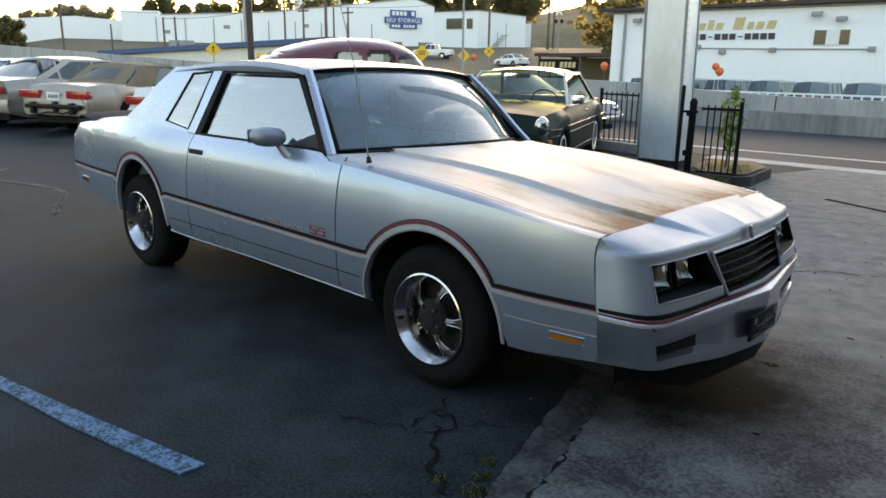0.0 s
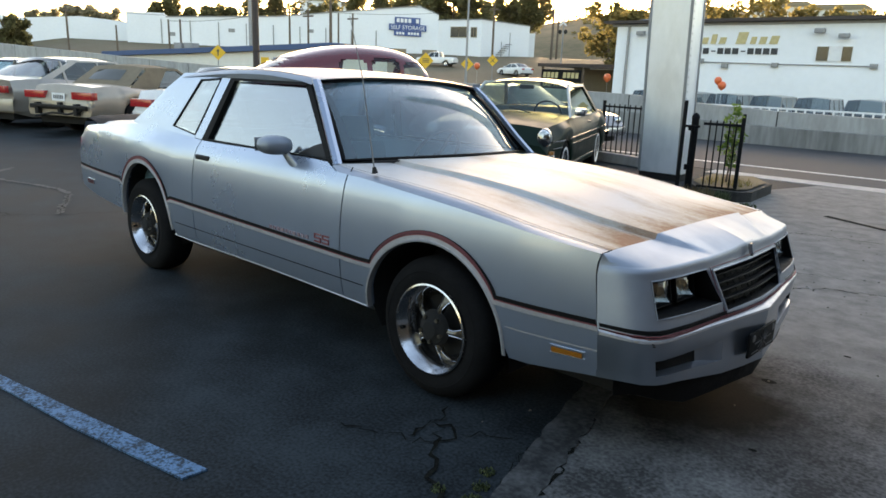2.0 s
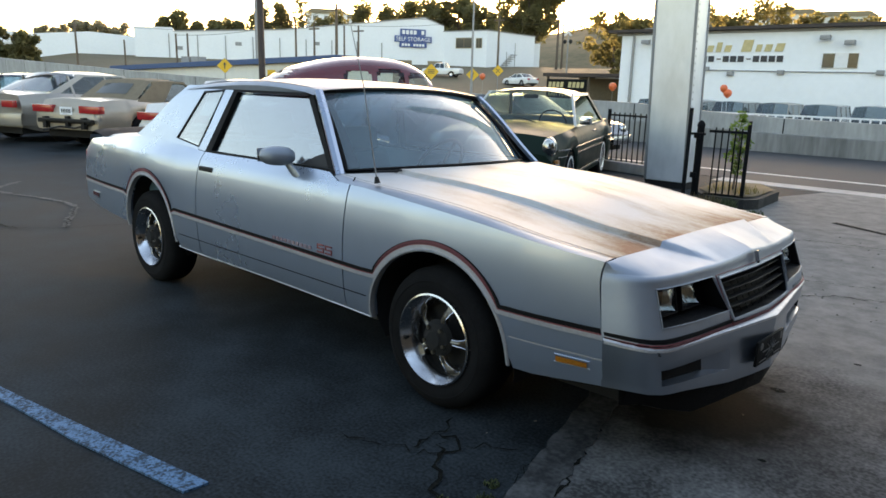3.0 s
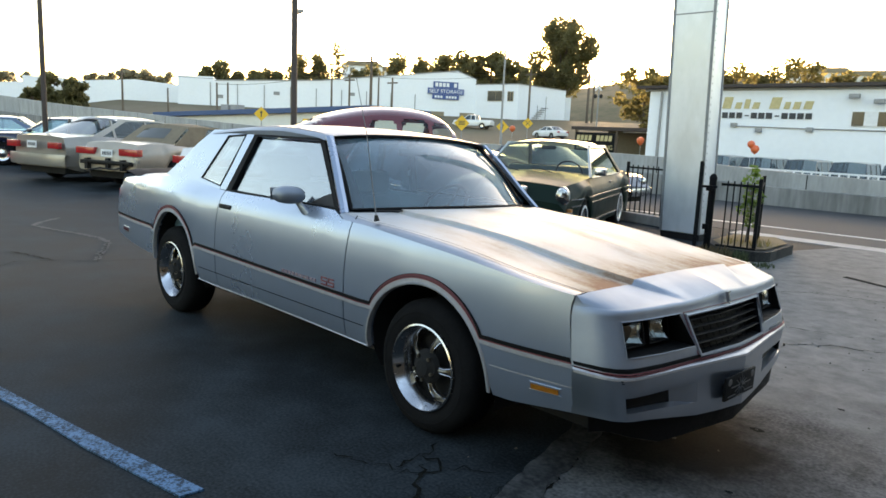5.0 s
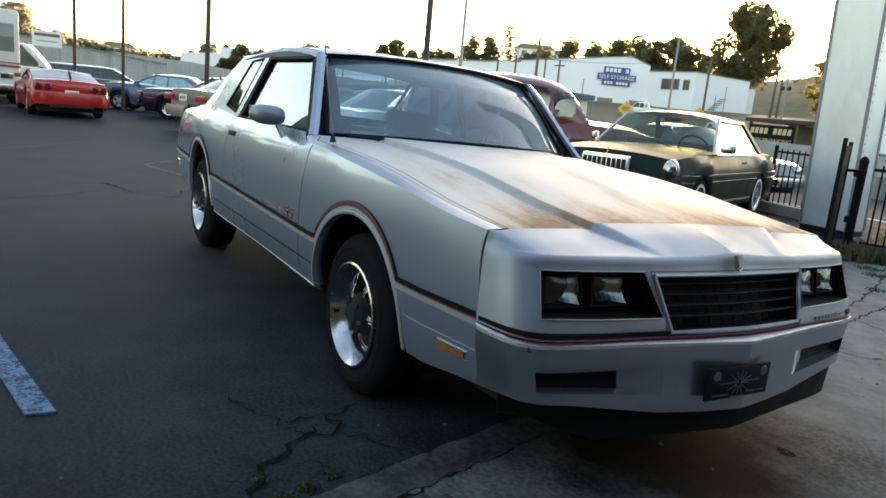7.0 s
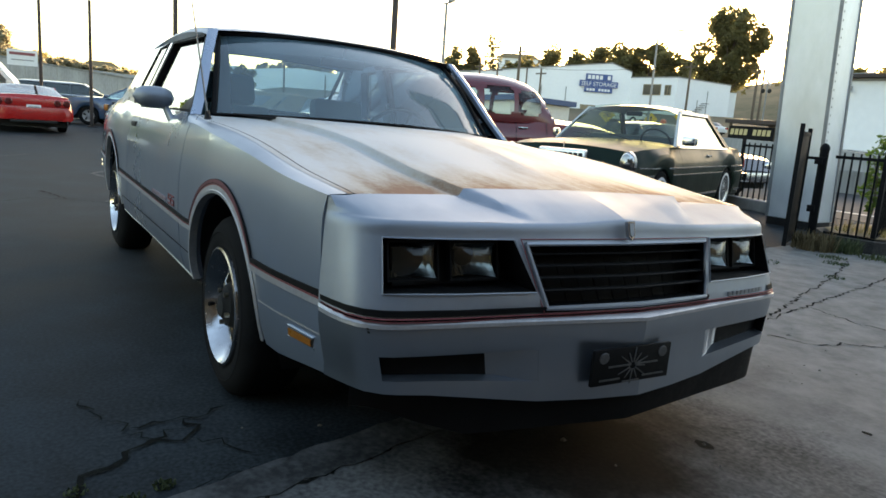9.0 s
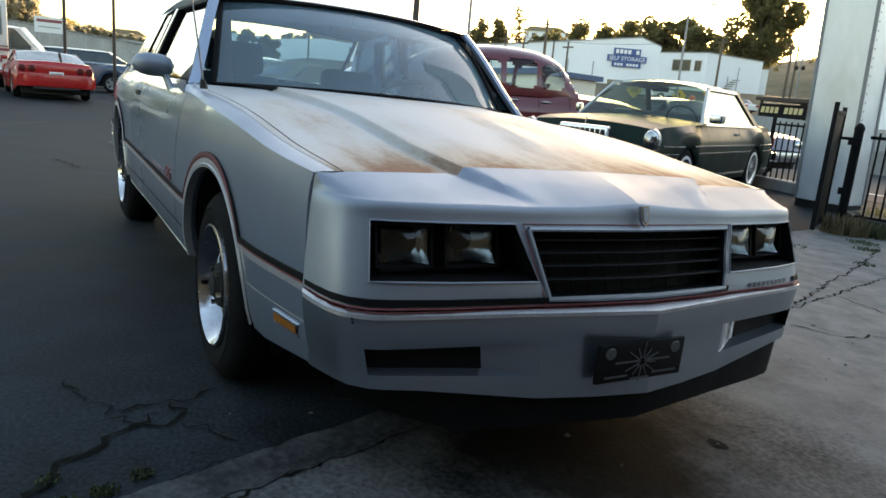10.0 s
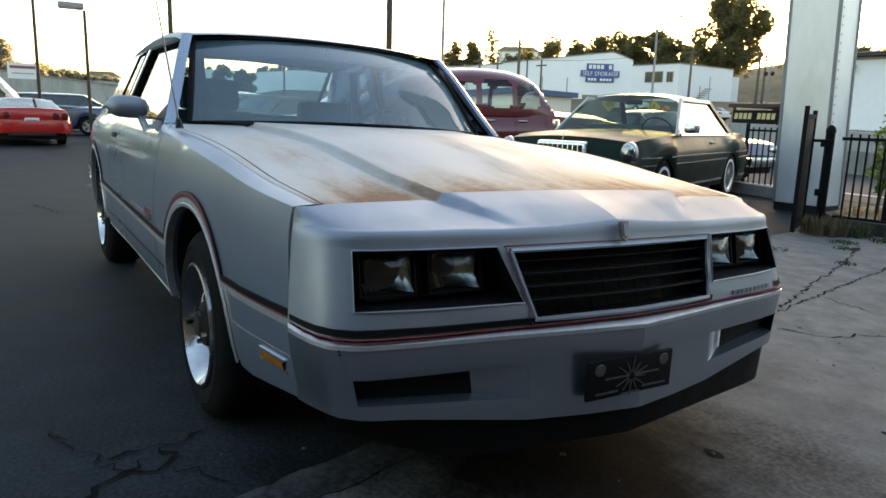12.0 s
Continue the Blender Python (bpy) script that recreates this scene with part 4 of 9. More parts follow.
    # arch lip
    for cx, cz, a, b in (FARCH, RARCH):
        bm = bmesh.new()
        rows = []
        for t in span(math.pi + 0.05, -0.05, 30):
            rows.append([(cx + (a + o) * math.cos(t), sgn * (half_width(cx + a * math.cos(t), cz + b * math.sin(t)) + lift), cz + (b + o) * math.sin(t)) for o, lift in ((-0.006, -0.02), (-0.004, 0.006), (0.006, 0.008), (0.012, 0.002))])
        sheet(bm, rows)
        cpart("arch_lip", bm, M["stripe_pale"])
    # door edge gaps
    for q0, q1 in ((0.806, 0.796), (-0.640, -0.648)):
        bm = bmesh.new()
        sheet(bm, [[(q0, sgn * (half_width(q0, z) - 0.006), z), (q1, sgn * (half_width(q1, z) - 0.006), z)] for z in span(0.31, 0.93, 12)])
        cpart("door_gap", bm, M["trim_black"])
    bm = bmesh.new()
    sheet(bm, [[(2.1975, sgn * (half_width(2.2, z) - 0.006), z), (2.2025, sgn * (half_width(2.2, z) - 0.006), z)] for z in span(0.31, 0.775, 10)])
    cpart("fender_gap", bm, M["trim_black"])
    # door handle, lock, mirror
    cpart("door_handle", boxed(-0.63, -0.47, sgn * 0.835 - 0.022, sgn * 0.835 + 0.022, 0.832, 0.862, 0.008), M["plastic_black"], "black pull handle", door)
    bm = bmesh.new()
    lathe(bm, [(0.0, 0.008), (0.011, 0.006), (0.013, 0.0)], 12, Matrix.Translation((-0.585, sgn * 0.852, 0.785)) @ Matrix.Diagonal((1, sgn, 1, 1)))
    cpart("lock", bm, M["plastic_black"], "", door)
    # side mirror
    bm = bmesh.new()
    rings = []
    for i, t in enumerate(span(-1, 1, 10)):
        rr = math.sqrt(max(0.0, 1 - abs(t) ** 2.6))
        rings.append([(0.265 + 0.055 * rr * math.cos(a) + (0.02 if math.cos(a) > 0 else -0.0) * rr - 0.02 * t, sgn * (0.885 + 0.085 * t), 0.993 + 0.050 * rr * math.sin(a)) for a in span(0, 2 * math.pi, 18)[:-1]])
    sheet(bm, rings, close_u=True)
    mir = cpart("side_mirror", bm, DULL)
    bm = bmesh.new()
    rows = []
    for t in span(0, 1, 6):
        c = Vector((lerp(0.285, 0.365, t), sgn * lerp(0.845, 0.822, t), lerp(0.965, 0.885, t)))
        w, th = lerp(0.022, 0.034, t), 0.014
        rows.append([c + Vector((w * math.cos(a), sgn * th * math.sin(a), 0.3 * w * math.cos(a))) for a in span(0, 2 * math.pi, 12)[:-1]])
    sheet(bm, rows, close_u=True)
    cpart("mirror_stem", bm, DULL, "", mir)
    bm = boxed(0.196, 0.203, sgn * 0.885 - 0.07, sgn * 0.885 + 0.07, 0.958, 1.030, 0.003)
    cpart("mirror_glass", bm, M["chrome"], "", mir)
    # side markers
    def marker(x0, x1, z0, z1, mat, label):
        """A lamp block that follows the body side, standing a little proud."""
        bm = bmesh.new()
        sheet(bm, [[(q, sgn * (half_width(q, (z0 + z1) / 2) - 0.01), z0), (q, sgn * (half_width(q, z0) + 0.006), z0 + 0.002), (q, sgn * (half_width(q, z1) + 0.006), z1 - 0.002), (q, sgn * (half_width(q, (z0 + z1) / 2) - 0.01), z1)] for q in span(x0, x1, 4)], close_u=True)
        return cpart("side_marker", bm, mat, label)


    for a, b, c, d, mat, lab in ((2.030, 2.148, 0.371, 0.397, M["amber_lens"], "amber side lamp"), (-2.29, -2.17, 0.470, 0.502, M["dark_red_lens"], "dark red side lamp")):
        lamp = marker(a, b, c, d, mat, lab)
        for a2, b2, c2, d2 in ((a - 0.008, b + 0.008, d, d + 0.006), (a - 0.008, b + 0.008, c - 0.006, c)):
            bm = bmesh.new()
            sheet(bm, [[(q, sgn * (half_width(q, c2) - 0.004), c2), (q, sgn * (half_width(q, c2) + 0.005), c2), (q, sgn * (half_width(q, d2) + 0.005), d2), (q, sgn * (half_width(q, d2) - 0.004), d2)] for q in span(a2, b2, 4)], close_u=True)
            cpart("marker_frame", bm, SILVER, "", lamp)
    bm = bmesh.new()
    sheet(bm, [[(q, sgn * (half_width(q, 0.42) + 0.0015), 0.420), (q, sgn * (half_width(q, 0.42) + 0.0015), 0.425)] for q in span(1.815, 2.198, 6)])
    cpart("lower_seam", bm, M["stripe_pale"])

    # cabin side: pillars and glass lie on one leaning plane
    def cab(x, z, out=0.0):
        return Vector((x, sgn * (0.797 - (z - 0.94) * 0.43 + out), z))


    def plate(poly, mat, name, out=0.0, thick=0.03, label="", parent=None, smooth=False):
        bm = bmesh.new()
        a = [bm.verts.new(cab(u, v, out)) for u, v in poly]
        b = [bm.verts.new(cab(u, v, out - thick)) for u, v in poly]
        bm.faces.new(a)
        bm.faces.new(b[::-1])
        for i in range(len(poly)):
            bm.faces.new((a[i], b[i], b[(i + 1) % len(poly)], a[(i + 1) % len(poly)]))
        return cpart(name, bm, mat, label, parent, smooth)


    plate([(-0.655, 0.943), (-0.752, 0.948), (-0.700, 1.10), (-0.655, 1.322), (-0.545, 1.322), (-0.595, 1.13)], SILVER, "b_pillar", 0.0, 0.04)
    plate([(-0.745, 0.938), (-0.755, 0.962), (-1.075, 0.997), (-0.895, 1.300), (-0.640, 1.318), (-0.64, 1.345), (-1.135, 1.335), (-1.30, 1.235), (-1.48, 1.10), (-1.665, 0.985), (-1.40, 0.972), (-1.0, 0.95)], SILVER, "c_pillar", 0.001, 0.05)
    plate([(-0.765, 0.966), (-1.062, 1.0), (-0.890, 1.292), (-0.662, 1.310)], M["side_glass"], "quarter_glass", -0.004, 0.004)
    for poly in ([(-0.756, 0.962), (-1.072, 0.998), (-1.064, 1.003), (-0.762, 0.969)], [(-1.072, 0.998), (-0.894, 1.298), (-0.888, 1.292), (-1.062, 1.001)], [(-0.894, 1.298), (-0.654, 1.316), (-0.658, 1.309), (-0.888, 1.292)], [(-0.654, 1.316), (-0.756, 0.962), (-0.763, 0.966), (-0.661, 1.309)]):
        plate(poly, M["trim_black"], "quarter_window_seal", 0.003, 0.008)
    plate([(-0.600, 0.948), (0.595, 0.950), (0.225, 1.300), (-0.500, 1.302)], M["side_glass"], "door_glass", -0.018, 0.004, "", door)
    plate([(-0.655, 0.944), (-0.585, 0.948), (-0.494, 1.304), (0.181, 1.302), (0.200, 1.322), (-0.545, 1.324), (-0.600, 1.13)], M["trim_black"], "window_seal", 0.003, 0.03, "black door window rubber")
    plate([(0.200, 1.322), (0.178, 1.300), (0.575, 0.946), (0.620, 0.940)], M["trim_black"], "window_seal", -0.004, 0.02)
    plate([(-0.655, 0.936), (0.640, 0.936), (0.635, 0.950), (-0.65, 0.952)], M["trim_black"], "sill_trim", 0.006, 0.012)
    plate([(0.33, 0.951), (0.578, 0.951), (0.505, 1.022), (0.43, 1.000)], M["plastic_black"], "mirror_sail", -0.008, 0.012, "black corner plate behind the mirror", door)
    # A-pillar
    bm = bmesh.new()
    A, B = cab(0.665, 0.928, 0.002), cab(0.235, 1.335, 0.004)
    rows = []
    for t in span(0, 1, 8):
        p = A.lerp(B, t) + Vector((0.012 * math.sin(math.pi * t), 0, 0))
        w = lerp(0.020, 0.016, t)
        rows.append([p + Vector((-w * 0.75, sgn * 0.003, -w * 0.3)), p + Vector((-0.1 * w, sgn * 0.006, 0)), p + Vector((w * 0.55, -sgn * 0.012, w * 0.30)), p + Vector((w * 0.5, -sgn * 0.035, w * 0.2)), p + Vector((-w * 0.6, -sgn * 0.035, -w * 0.4))])
    sheet(bm, rows, close_u=True)
    cpart("a_pillar", bm, SILVER)
    # drip rail above the doors
    bm = bmesh.new()
    rows = []
    for q in span(-1.14, 0.235, 16):
        zt = curve([(-1.14, 1.330), (-0.66, 1.366), (-0.2, 1.376), (0.14, 1.352), (0.235, 1.335)], q)
        y0 = 0.797 - (1.318 - 0.94) * 0.43
        rows.append([(q, sgn * (y0 + 0.002), min(1.316, zt - 0.02)), (q, sgn * (y0 + 0.008), zt - 0.028), (q, sgn * (y0 - 0.004), zt - 0.012), (q, sgn * (y0 - 0.03), zt)])
    sheet(bm, rows)
    cpart("roof_rail", bm, DULL)

# roof
EDGE_Z = [(-1.14, 1.330), (-0.66, 1.366), (-0.2, 1.376), (0.14, 1.352), (0.26, 1.325)]
rows = []
for q in span(-1.15, 0.225, 18):
    ze = curve(EDGE_Z, q)
    bow = 0.018 if q > 0.1 else 0
    rows.append([(q + (bow * (1 - (y / 0.61) ** 2)) * smooth01(0.0, 0.225, q) * 2.2, y, ze + 0.034 * (1 - (abs(y) / 0.61) ** 2.4)) for y in span(-0.61, 0.61, 16)])
bm = bmesh.new()
sheet(bm, rows)
cpart("roof", bm, DULL)


def shield(bot, top, n=18, k=8, bulge=0.0):
    return [[Vector(bot(s)).lerp(Vector(top(s)), t) + Vector((bulge * math.sin(math.pi * t), 0, bulge * 0.7 * math.sin(math.pi * t))) for s in span(-1, 1, n)] for t in span(0, 1, k)]


def ws_bot(s):
    return (0.80 - 0.20 * s * s, 0.705 * s, 0.932 + 0.022 * (1 - s * s))


def ws_top(s):
    return (0.262 - 0.075 * s * s, 0.585 * s, 1.352 - 0.038 * s * s)


bm = bmesh.new()
sheet(bm, shield(ws_bot, ws_top, bulge=0.022))
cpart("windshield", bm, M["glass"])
wsr = shield(ws_bot, ws_top, 24, 12, 0.022)
bm = bmesh.new()
sheet(bm, [[p - Vector((0.004, 0, 0.003)) for p in r] for r in wsr[9:]])
cpart("tint_band", bm, glass("blue_tint_band", (0.52, 0.68, 0.76), 0.02), "blue sun band in the glass")
ring = [Vector(p) for p in wsr[0]] + [Vector(r[-1]) for r in wsr[1:]] + [Vector(p) for p in wsr[-1][::-1][1:]] + [Vector(r[0]) for r in wsr[::-1][1:-1]]
bm = bmesh.new()
tube(bm, [p + Vector((0.006, 0, 0.006)) for p in ring + [ring[0]]], 0.012, 6, cap=False, squash=0.7)
cpart("windshield_seal", bm, M["trim_black"], "black rubber round the windshield")

# wide black band down each side of the glass
for sgn in (-1, 1):
    bm = bmesh.new()
    rows = []
    for t in span(0, 1, 10):
        r = []
        for q in ((1.0, 0.97, 0.94, lerp(0.90, 0.93, t)) if sgn < 0 else (1.0, 0.99, 0.98, 0.97)):
            p = Vector(ws_bot(sgn * q)).lerp(Vector(ws_top(sgn * q)), t)
            r.append(p + Vector((0.022 * math.sin(math.pi * t) - 0.004, 0, 0.022 * 0.7 * math.sin(math.pi * t) - 0.003)))
        rows.append(r)
    sheet(bm, rows)
    cpart("pillar_trim", bm, M["trim_black"], "black inner pillar trim")


def rw_bot(s):
    return (-1.70 + 0.05 * s * s, 0.640 * s, 0.985 + 0.008 * (1 - s * s))


def rw_top(s):
    return (-1.165 + 0.03 * s * s, 0.560 * s, 1.352 - 0.03 * s * s)


bm = bmesh.new()
sheet(bm, shield(rw_bot, rw_top, 14, 6, -0.01))
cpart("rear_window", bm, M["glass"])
rr = shield(rw_bot, rw_top, 14, 6, -0.01)
ring = [Vector(p) for p in rr[0]] + [Vector(r[-1]) for r in rr[1:]] + [Vector(p) for p in rr[-1][::-1][1:]] + [Vector(r[0]) for r in rr[::-1][1:-1]]
bm = bmesh.new()
tube(bm, ring + [ring[0]], 0.014, 6, cap=False)
cpart("rear_window_seal", bm, M["trim_black"])

# cowl and hood
HOOD_EDGE = [(0.60, 0.936), (0.87, 0.913), (1.20, 0.898), (1.54, 0.868), (1.95, 0.808), (2.2, 0.778)]


PEAK = [(0.6, 0.0), (0.87, 0.0), (1.15, 0.007), (1.4, 0.014), (1.77, 0.021), (2.0, 0.012), (2.2, 0.003)]


def fold_y(x):
    """Half width of the hood's raised middle, narrowing to the nose."""
    return lerp(0.495, 0.458, (x - 0.75) / 1.45)


def hood_z(x, y):
    ze = curve(HOOD_EDGE, x)
    yr = fold_y(x)
    ay = abs(y)
    crown = 0.020 * (1 - min(1, ay / 0.775) ** 2.2) * lerp(1.0, 0.55, smooth01(1.5, 2.2, x))
    bulge = 0.017 * (1 - smooth01(yr - 0.012, yr + 0.007, ay))
    # the middle rises like a low roof to a sharp centre crease
    bulge += curve(PEAK, x) * max(0.0, 1 - ay / yr)
    groove = -0.004 * math.exp(-((ay - yr - 0.014) / 0.010) ** 2)
    return ze + crown + bulge + groove


def hood_rear(y):
    return 0.828 - 0.165 * (abs(y) / 0.775) ** 2.0


ys = sorted(set(span(-0.775, 0.775, 40) + [s * q for s in (-1, 1) for q in (0.008, 0.02, 0.435, 0.442, 0.449, 0.455, 0.461, 0.467, 0.473, 0.479, 0.485, 0.491, 0.497, 0.503, 0.51, 0.52)]))
rows = []
for t in span(0, 1, 34):
    rows.append([(lerp(hood_rear(y), 2.200 + 0.004 * (1 - (y / 0.775) ** 2), t), y, hood_z(lerp(hood_rear(y), 2.200, t), y)) for y in ys])
rows = [[(p[0], p[1], p[2] - 0.02) for p in rows[0]]] + rows + [[(p[0] + 0.002, p[1], p[2] - 0.02) for p in rows[-1]]]
rows = [[(r[0][0], r[0][1] - 0.001, r[0][2] - 0.02)] + list(r) + [(r[-1][0], r[-1][1] + 0.001, r[-1][2] - 0.02)] for r in rows]
bm = bmesh.new()
sheet(bm, rows)
hood = cpart("hood", bm, HOODP, "burnt silver paint gone to tan and rust")


def centre_crease(ob):
    """Keeps the fold along the car's middle line sharp."""
    me = ob.data
    mid = [abs(v.co.y) < 0.002 for v in me.vertices]
    for e in me.edges:
        if mid[e.vertices[0]] and mid[e.vertices[1]]:
            e.use_edge_sharp = True


centre_crease(hood)
bm = bmesh.new()
sheet(bm, [[(hood_rear(y) - 0.012, y, hood_z(hood_rear(y), y) - 0.012), (ws_bot(y / 0.775)[0] - 0.012, y * 0.93, ws_bot(y / 0.775)[2] - 0.004)] for y in span(-0.76, 0.76, 18)])
cpart("cowl", bm, M["plastic_black"])
for y in (-0.30, 0.36):
    bm = bmesh.new()
    tube(bm, [(0.80, y, 0.925), (0.785, y - 0.05, 0.942), (0.765, y - 0.36, 0.948)], [0.008, 0.006, 0.004], 6)
    cpart("wiper", bm, M["plastic_black"])


# ---- nose: header panel, lamps, grille, bumper ----
PLAN_TOP = [(2.2015, -0.850), (2.262, -0.846), (2.312, -0.832), (2.350, -0.806), (2.372, -0.772), (2.385, -0.72), (2.393, -0.60), (2.400, -0.42), (2.406, -0.385), (2.412, -0.20), (2.416, 0.0)]
PLAN_MID = [(2.2015, -0.868), (2.270, -0.862), (2.330, -0.850), (2.372, -0.826), (2.400, -0.788), (2.414, -0.74), (2.432, -0.60), (2.452, -0.352), (2.457, -0.332), (2.470, -0.20), (2.482, 0.0)]


def mirrored(half):
    return list(half) + [(x, -y) for x, y in half[::-1][1:]]


top_line, mid_line = mirrored(PLAN_TOP), mirrored(PLAN_MID)
LIP_Z, OPEN_T, OPEN_B, STRIPE_Z = 0.734, 0.696, 0.566, 0.524
GRILLE_T, GRILLE_B = 0.686, 0.536


def open_z(i):
    """Upper and lower edge of the openings at column i: the grille sits lower than the lamps."""
    return (GRILLE_T, GRILLE_B) if 8 <= i <= 12 else (OPEN_T, OPEN_B)



def nose_point(i, z):
    """A point of the nose face at column i and height z."""
    t = (LIP_Z - z) / (LIP_Z - 0.55)
    (xa, ya), (xb, yb) = top_line[i], mid_line[i]
    zz = z
    return Vector((lerp(xa, xb, t), lerp(ya, yb, t), zz))


ncol = len(top_line)
bm = bmesh.new()
# top skin from the hood seam to the lip, with the hood's ridges running out into it
fine_y = sorted(set([y for _, y in top_line] + span(-0.62, 0.62, 62) + [q * w for q in (-1, 1) for w in (0.448, 0.452, 0.456, 0.460, 0.464, 0.468)]))
EDGE_LINE = sorted((y, x) for x, y in top_line)


def lip_at(y):
    """The lip's edge over the width of the nose."""
    x = table([q[0] for q in EDGE_LINE], [q[1] for q in EDGE_LINE], y)
    pull = smooth01(2.2, 2.32, x)
    return max(2.2025, x - 0.010 * pull), y * (1 - 0.020 * pull), LIP_Z + 0.002 + 0.016 * max(0.0, 1 - abs(y) / 0.26)


rows = []
for t in span(0, 1, 10):
    r = []
    for y in fine_y:
        xl, yl, z1 = lip_at(y)
        yc = max(-0.775, min(0.775, y))
        level = hood_z(2.2, math.copysign(0.60, y)) if abs(y) < 0.60 else hood_z(2.2, yc) - (0.004 if abs(y) > 0.78 else 0.0)
        ridge = hood_z(2.2, math.copysign(min(0.775, abs(y) + 0.13 * t), y)) - level if abs(y) < 0.60 else 0.0
        x = lerp(2.2025, xl, t)
        r.append((x, lerp(y, yl, t), lerp(level, z1, t) + max(0.0, ridge) * (1 - t) ** 0.8))
    rows.append(r)
sheet(bm, rows)
lip = [lip_at(y) for _, y in top_line]
# round the lip over into the face
face_top = [nose_point(i, OPEN_T + 0.008) for i in range(ncol)]
turn = []
for t in span(0, 1, 6):
    r = []
    for i in range(ncol):
        a, b = Vector(lip[i]), face_top[i]
        c = Vector((top_line[i][0] + 0.003, top_line[i][1] * 0.999, LIP_Z + 0.001 + 0.016 * max(0.0, 1 - abs(top_line[i][1]) / 0.26))).lerp((a + b) / 2, 1 - smooth01(2.2, 2.32, top_line[i][0]))
        r.append(a * (1 - t) ** 2 + c * 2 * t * (1 - t) + b * t * t)
    turn.append(r)
sheet(bm, turn)
o_t = [nose_point(i, open_z(i)[0]) for i in range(ncol)]
o_b = [nose_point(i, open_z(i)[1]) for i in range(ncol)]
s_t = [nose_point(i, STRIPE_Z) for i in range(ncol)]
sheet(bm, [face_top, o_t])
# face between the openings: columns 0-4 corner, 4-7 lamp bay, 7-8 strut, 8-12 grille, mirrored
skip = {4, 5, 6, 8, 9, 10, 11, 13, 14, 15}
vt = [bm.verts.new(p) for p in o_t]
vb = [bm.verts.new(p) for p in o_b]
for i in range(ncol - 1):
    if i not in skip:
        bm.faces.new((vt[i], vt[i + 1], vb[i + 1], vb[i]))
sheet(bm, [o_b, s_t])
bmesh.ops.remove_doubles(bm, verts=bm.verts, dist=0.0005)
centre_crease(cpart("nose_panel", bm, DULL))


def recess(i0, i1, depth, name, mat):
    """The inside of an opening in the nose face: four walls and a back."""
    bm = bmesh.new()
    up = [nose_point(i, open_z(i)[0]) for i in range(i0, i1 + 1)]
    dn = [nose_point(i, open_z(i)[1]) for i in range(i0, i1 + 1)]
    loop = up + dn[::-1]
    back = [p + Vector((-depth, 0, 0)) for p in loop]
    n = len(loop)
    a, b = [bm.verts.new(p) for p in loop], [bm.verts.new(p) for p in back]
    for k in range(n):
        bm.faces.new((a[k], a[(k + 1) % n], b[(k + 1) % n], b[k]))
    m_ = len(up)
    for k in range(m_ - 1):
        bm.faces.new((b[k], b[k + 1], b[n - 2 - k], b[n - 1 - k]))
    return cpart(name, bm, mat)


def opening_rim(i0, i1, name, mat, r=0.007):
    up = [nose_point(i, open_z(i)[0]) for i in range(i0, i1 + 1)]
    dn = [nose_point(i, open_z(i)[1]) for i in range(i0, i1 + 1)]
    loop = up + dn[::-1]
    bm = bmesh.new()
    tube(bm, [p + Vector((0.004, 0, 0)) for p in loop + [loop[0]]], r, 6, cap=False)
    return cpart(name, bm, mat)


for (i0, i1), sgn in (((4, 7), -1), ((13, 16), 1)):
    bay = recess(i0, i1, 0.14, "lamp_bay", M["trim_black"])
    opening_rim(i0, i1, "lamp_bezel", DULL, 0.0022)
    for ya, yb in ((0.748, 0.612), (0.572, 0.430)):
        y0, y1 = sorted((sgn * ya, sgn * yb))
        xa = 2.352 + 0.02 * (0.75 - abs((y0 + y1) / 2))
        # a hollow silvered bowl, deepest in its middle
        bm = bmesh.new()
        sheet(bm, [[(xa + 0.003 - 0.058 * (1 - (s * s + 0.55 * t * t) / 1.55) + 0.0007 * math.cos(30 * s), lerp(y0, y1, (s + 1) / 2), lerp(0.588, 0.680, (t + 1) / 2)) for s in span(-1, 1, 48)] for t in span(-1, 1, 12)])
        lamp = cpart("headlamp", bm, M["lamp_glass"], "rectangular sealed-beam lamp", bay)
        bm = bmesh.new()
        rows = []
        for t in span(-1, 1, 6):
            rows.append([(xa + 0.008 + 0.010 * (1 - t * t) * (1 - s * s), lerp(y0 + 0.008, y1 - 0.008, (s + 1) / 2), lerp(0.596, 0.672, (t + 1) / 2)) for s in span(-1, 1, 8)])
        sheet(bm, rows)
        cpart("lens", bm, M["clear_glass"], "", bay)
        bm = bmesh.new()
        for a, b, c, d in ((y0 - 0.004, y1 + 0.004, 0.583, 0.588), (y0 - 0.004, y1 + 0.004, 0.680, 0.685), (y0 - 0.005, y0, 0.583, 0.685), (y1, y1 + 0.005, 0.583, 0.685)):
            box(bm, xa - 0.01, xa + 0.010, a, b, c, d)
        cpart("lamp_ring", bm, M["trim_black"], "", bay, False)

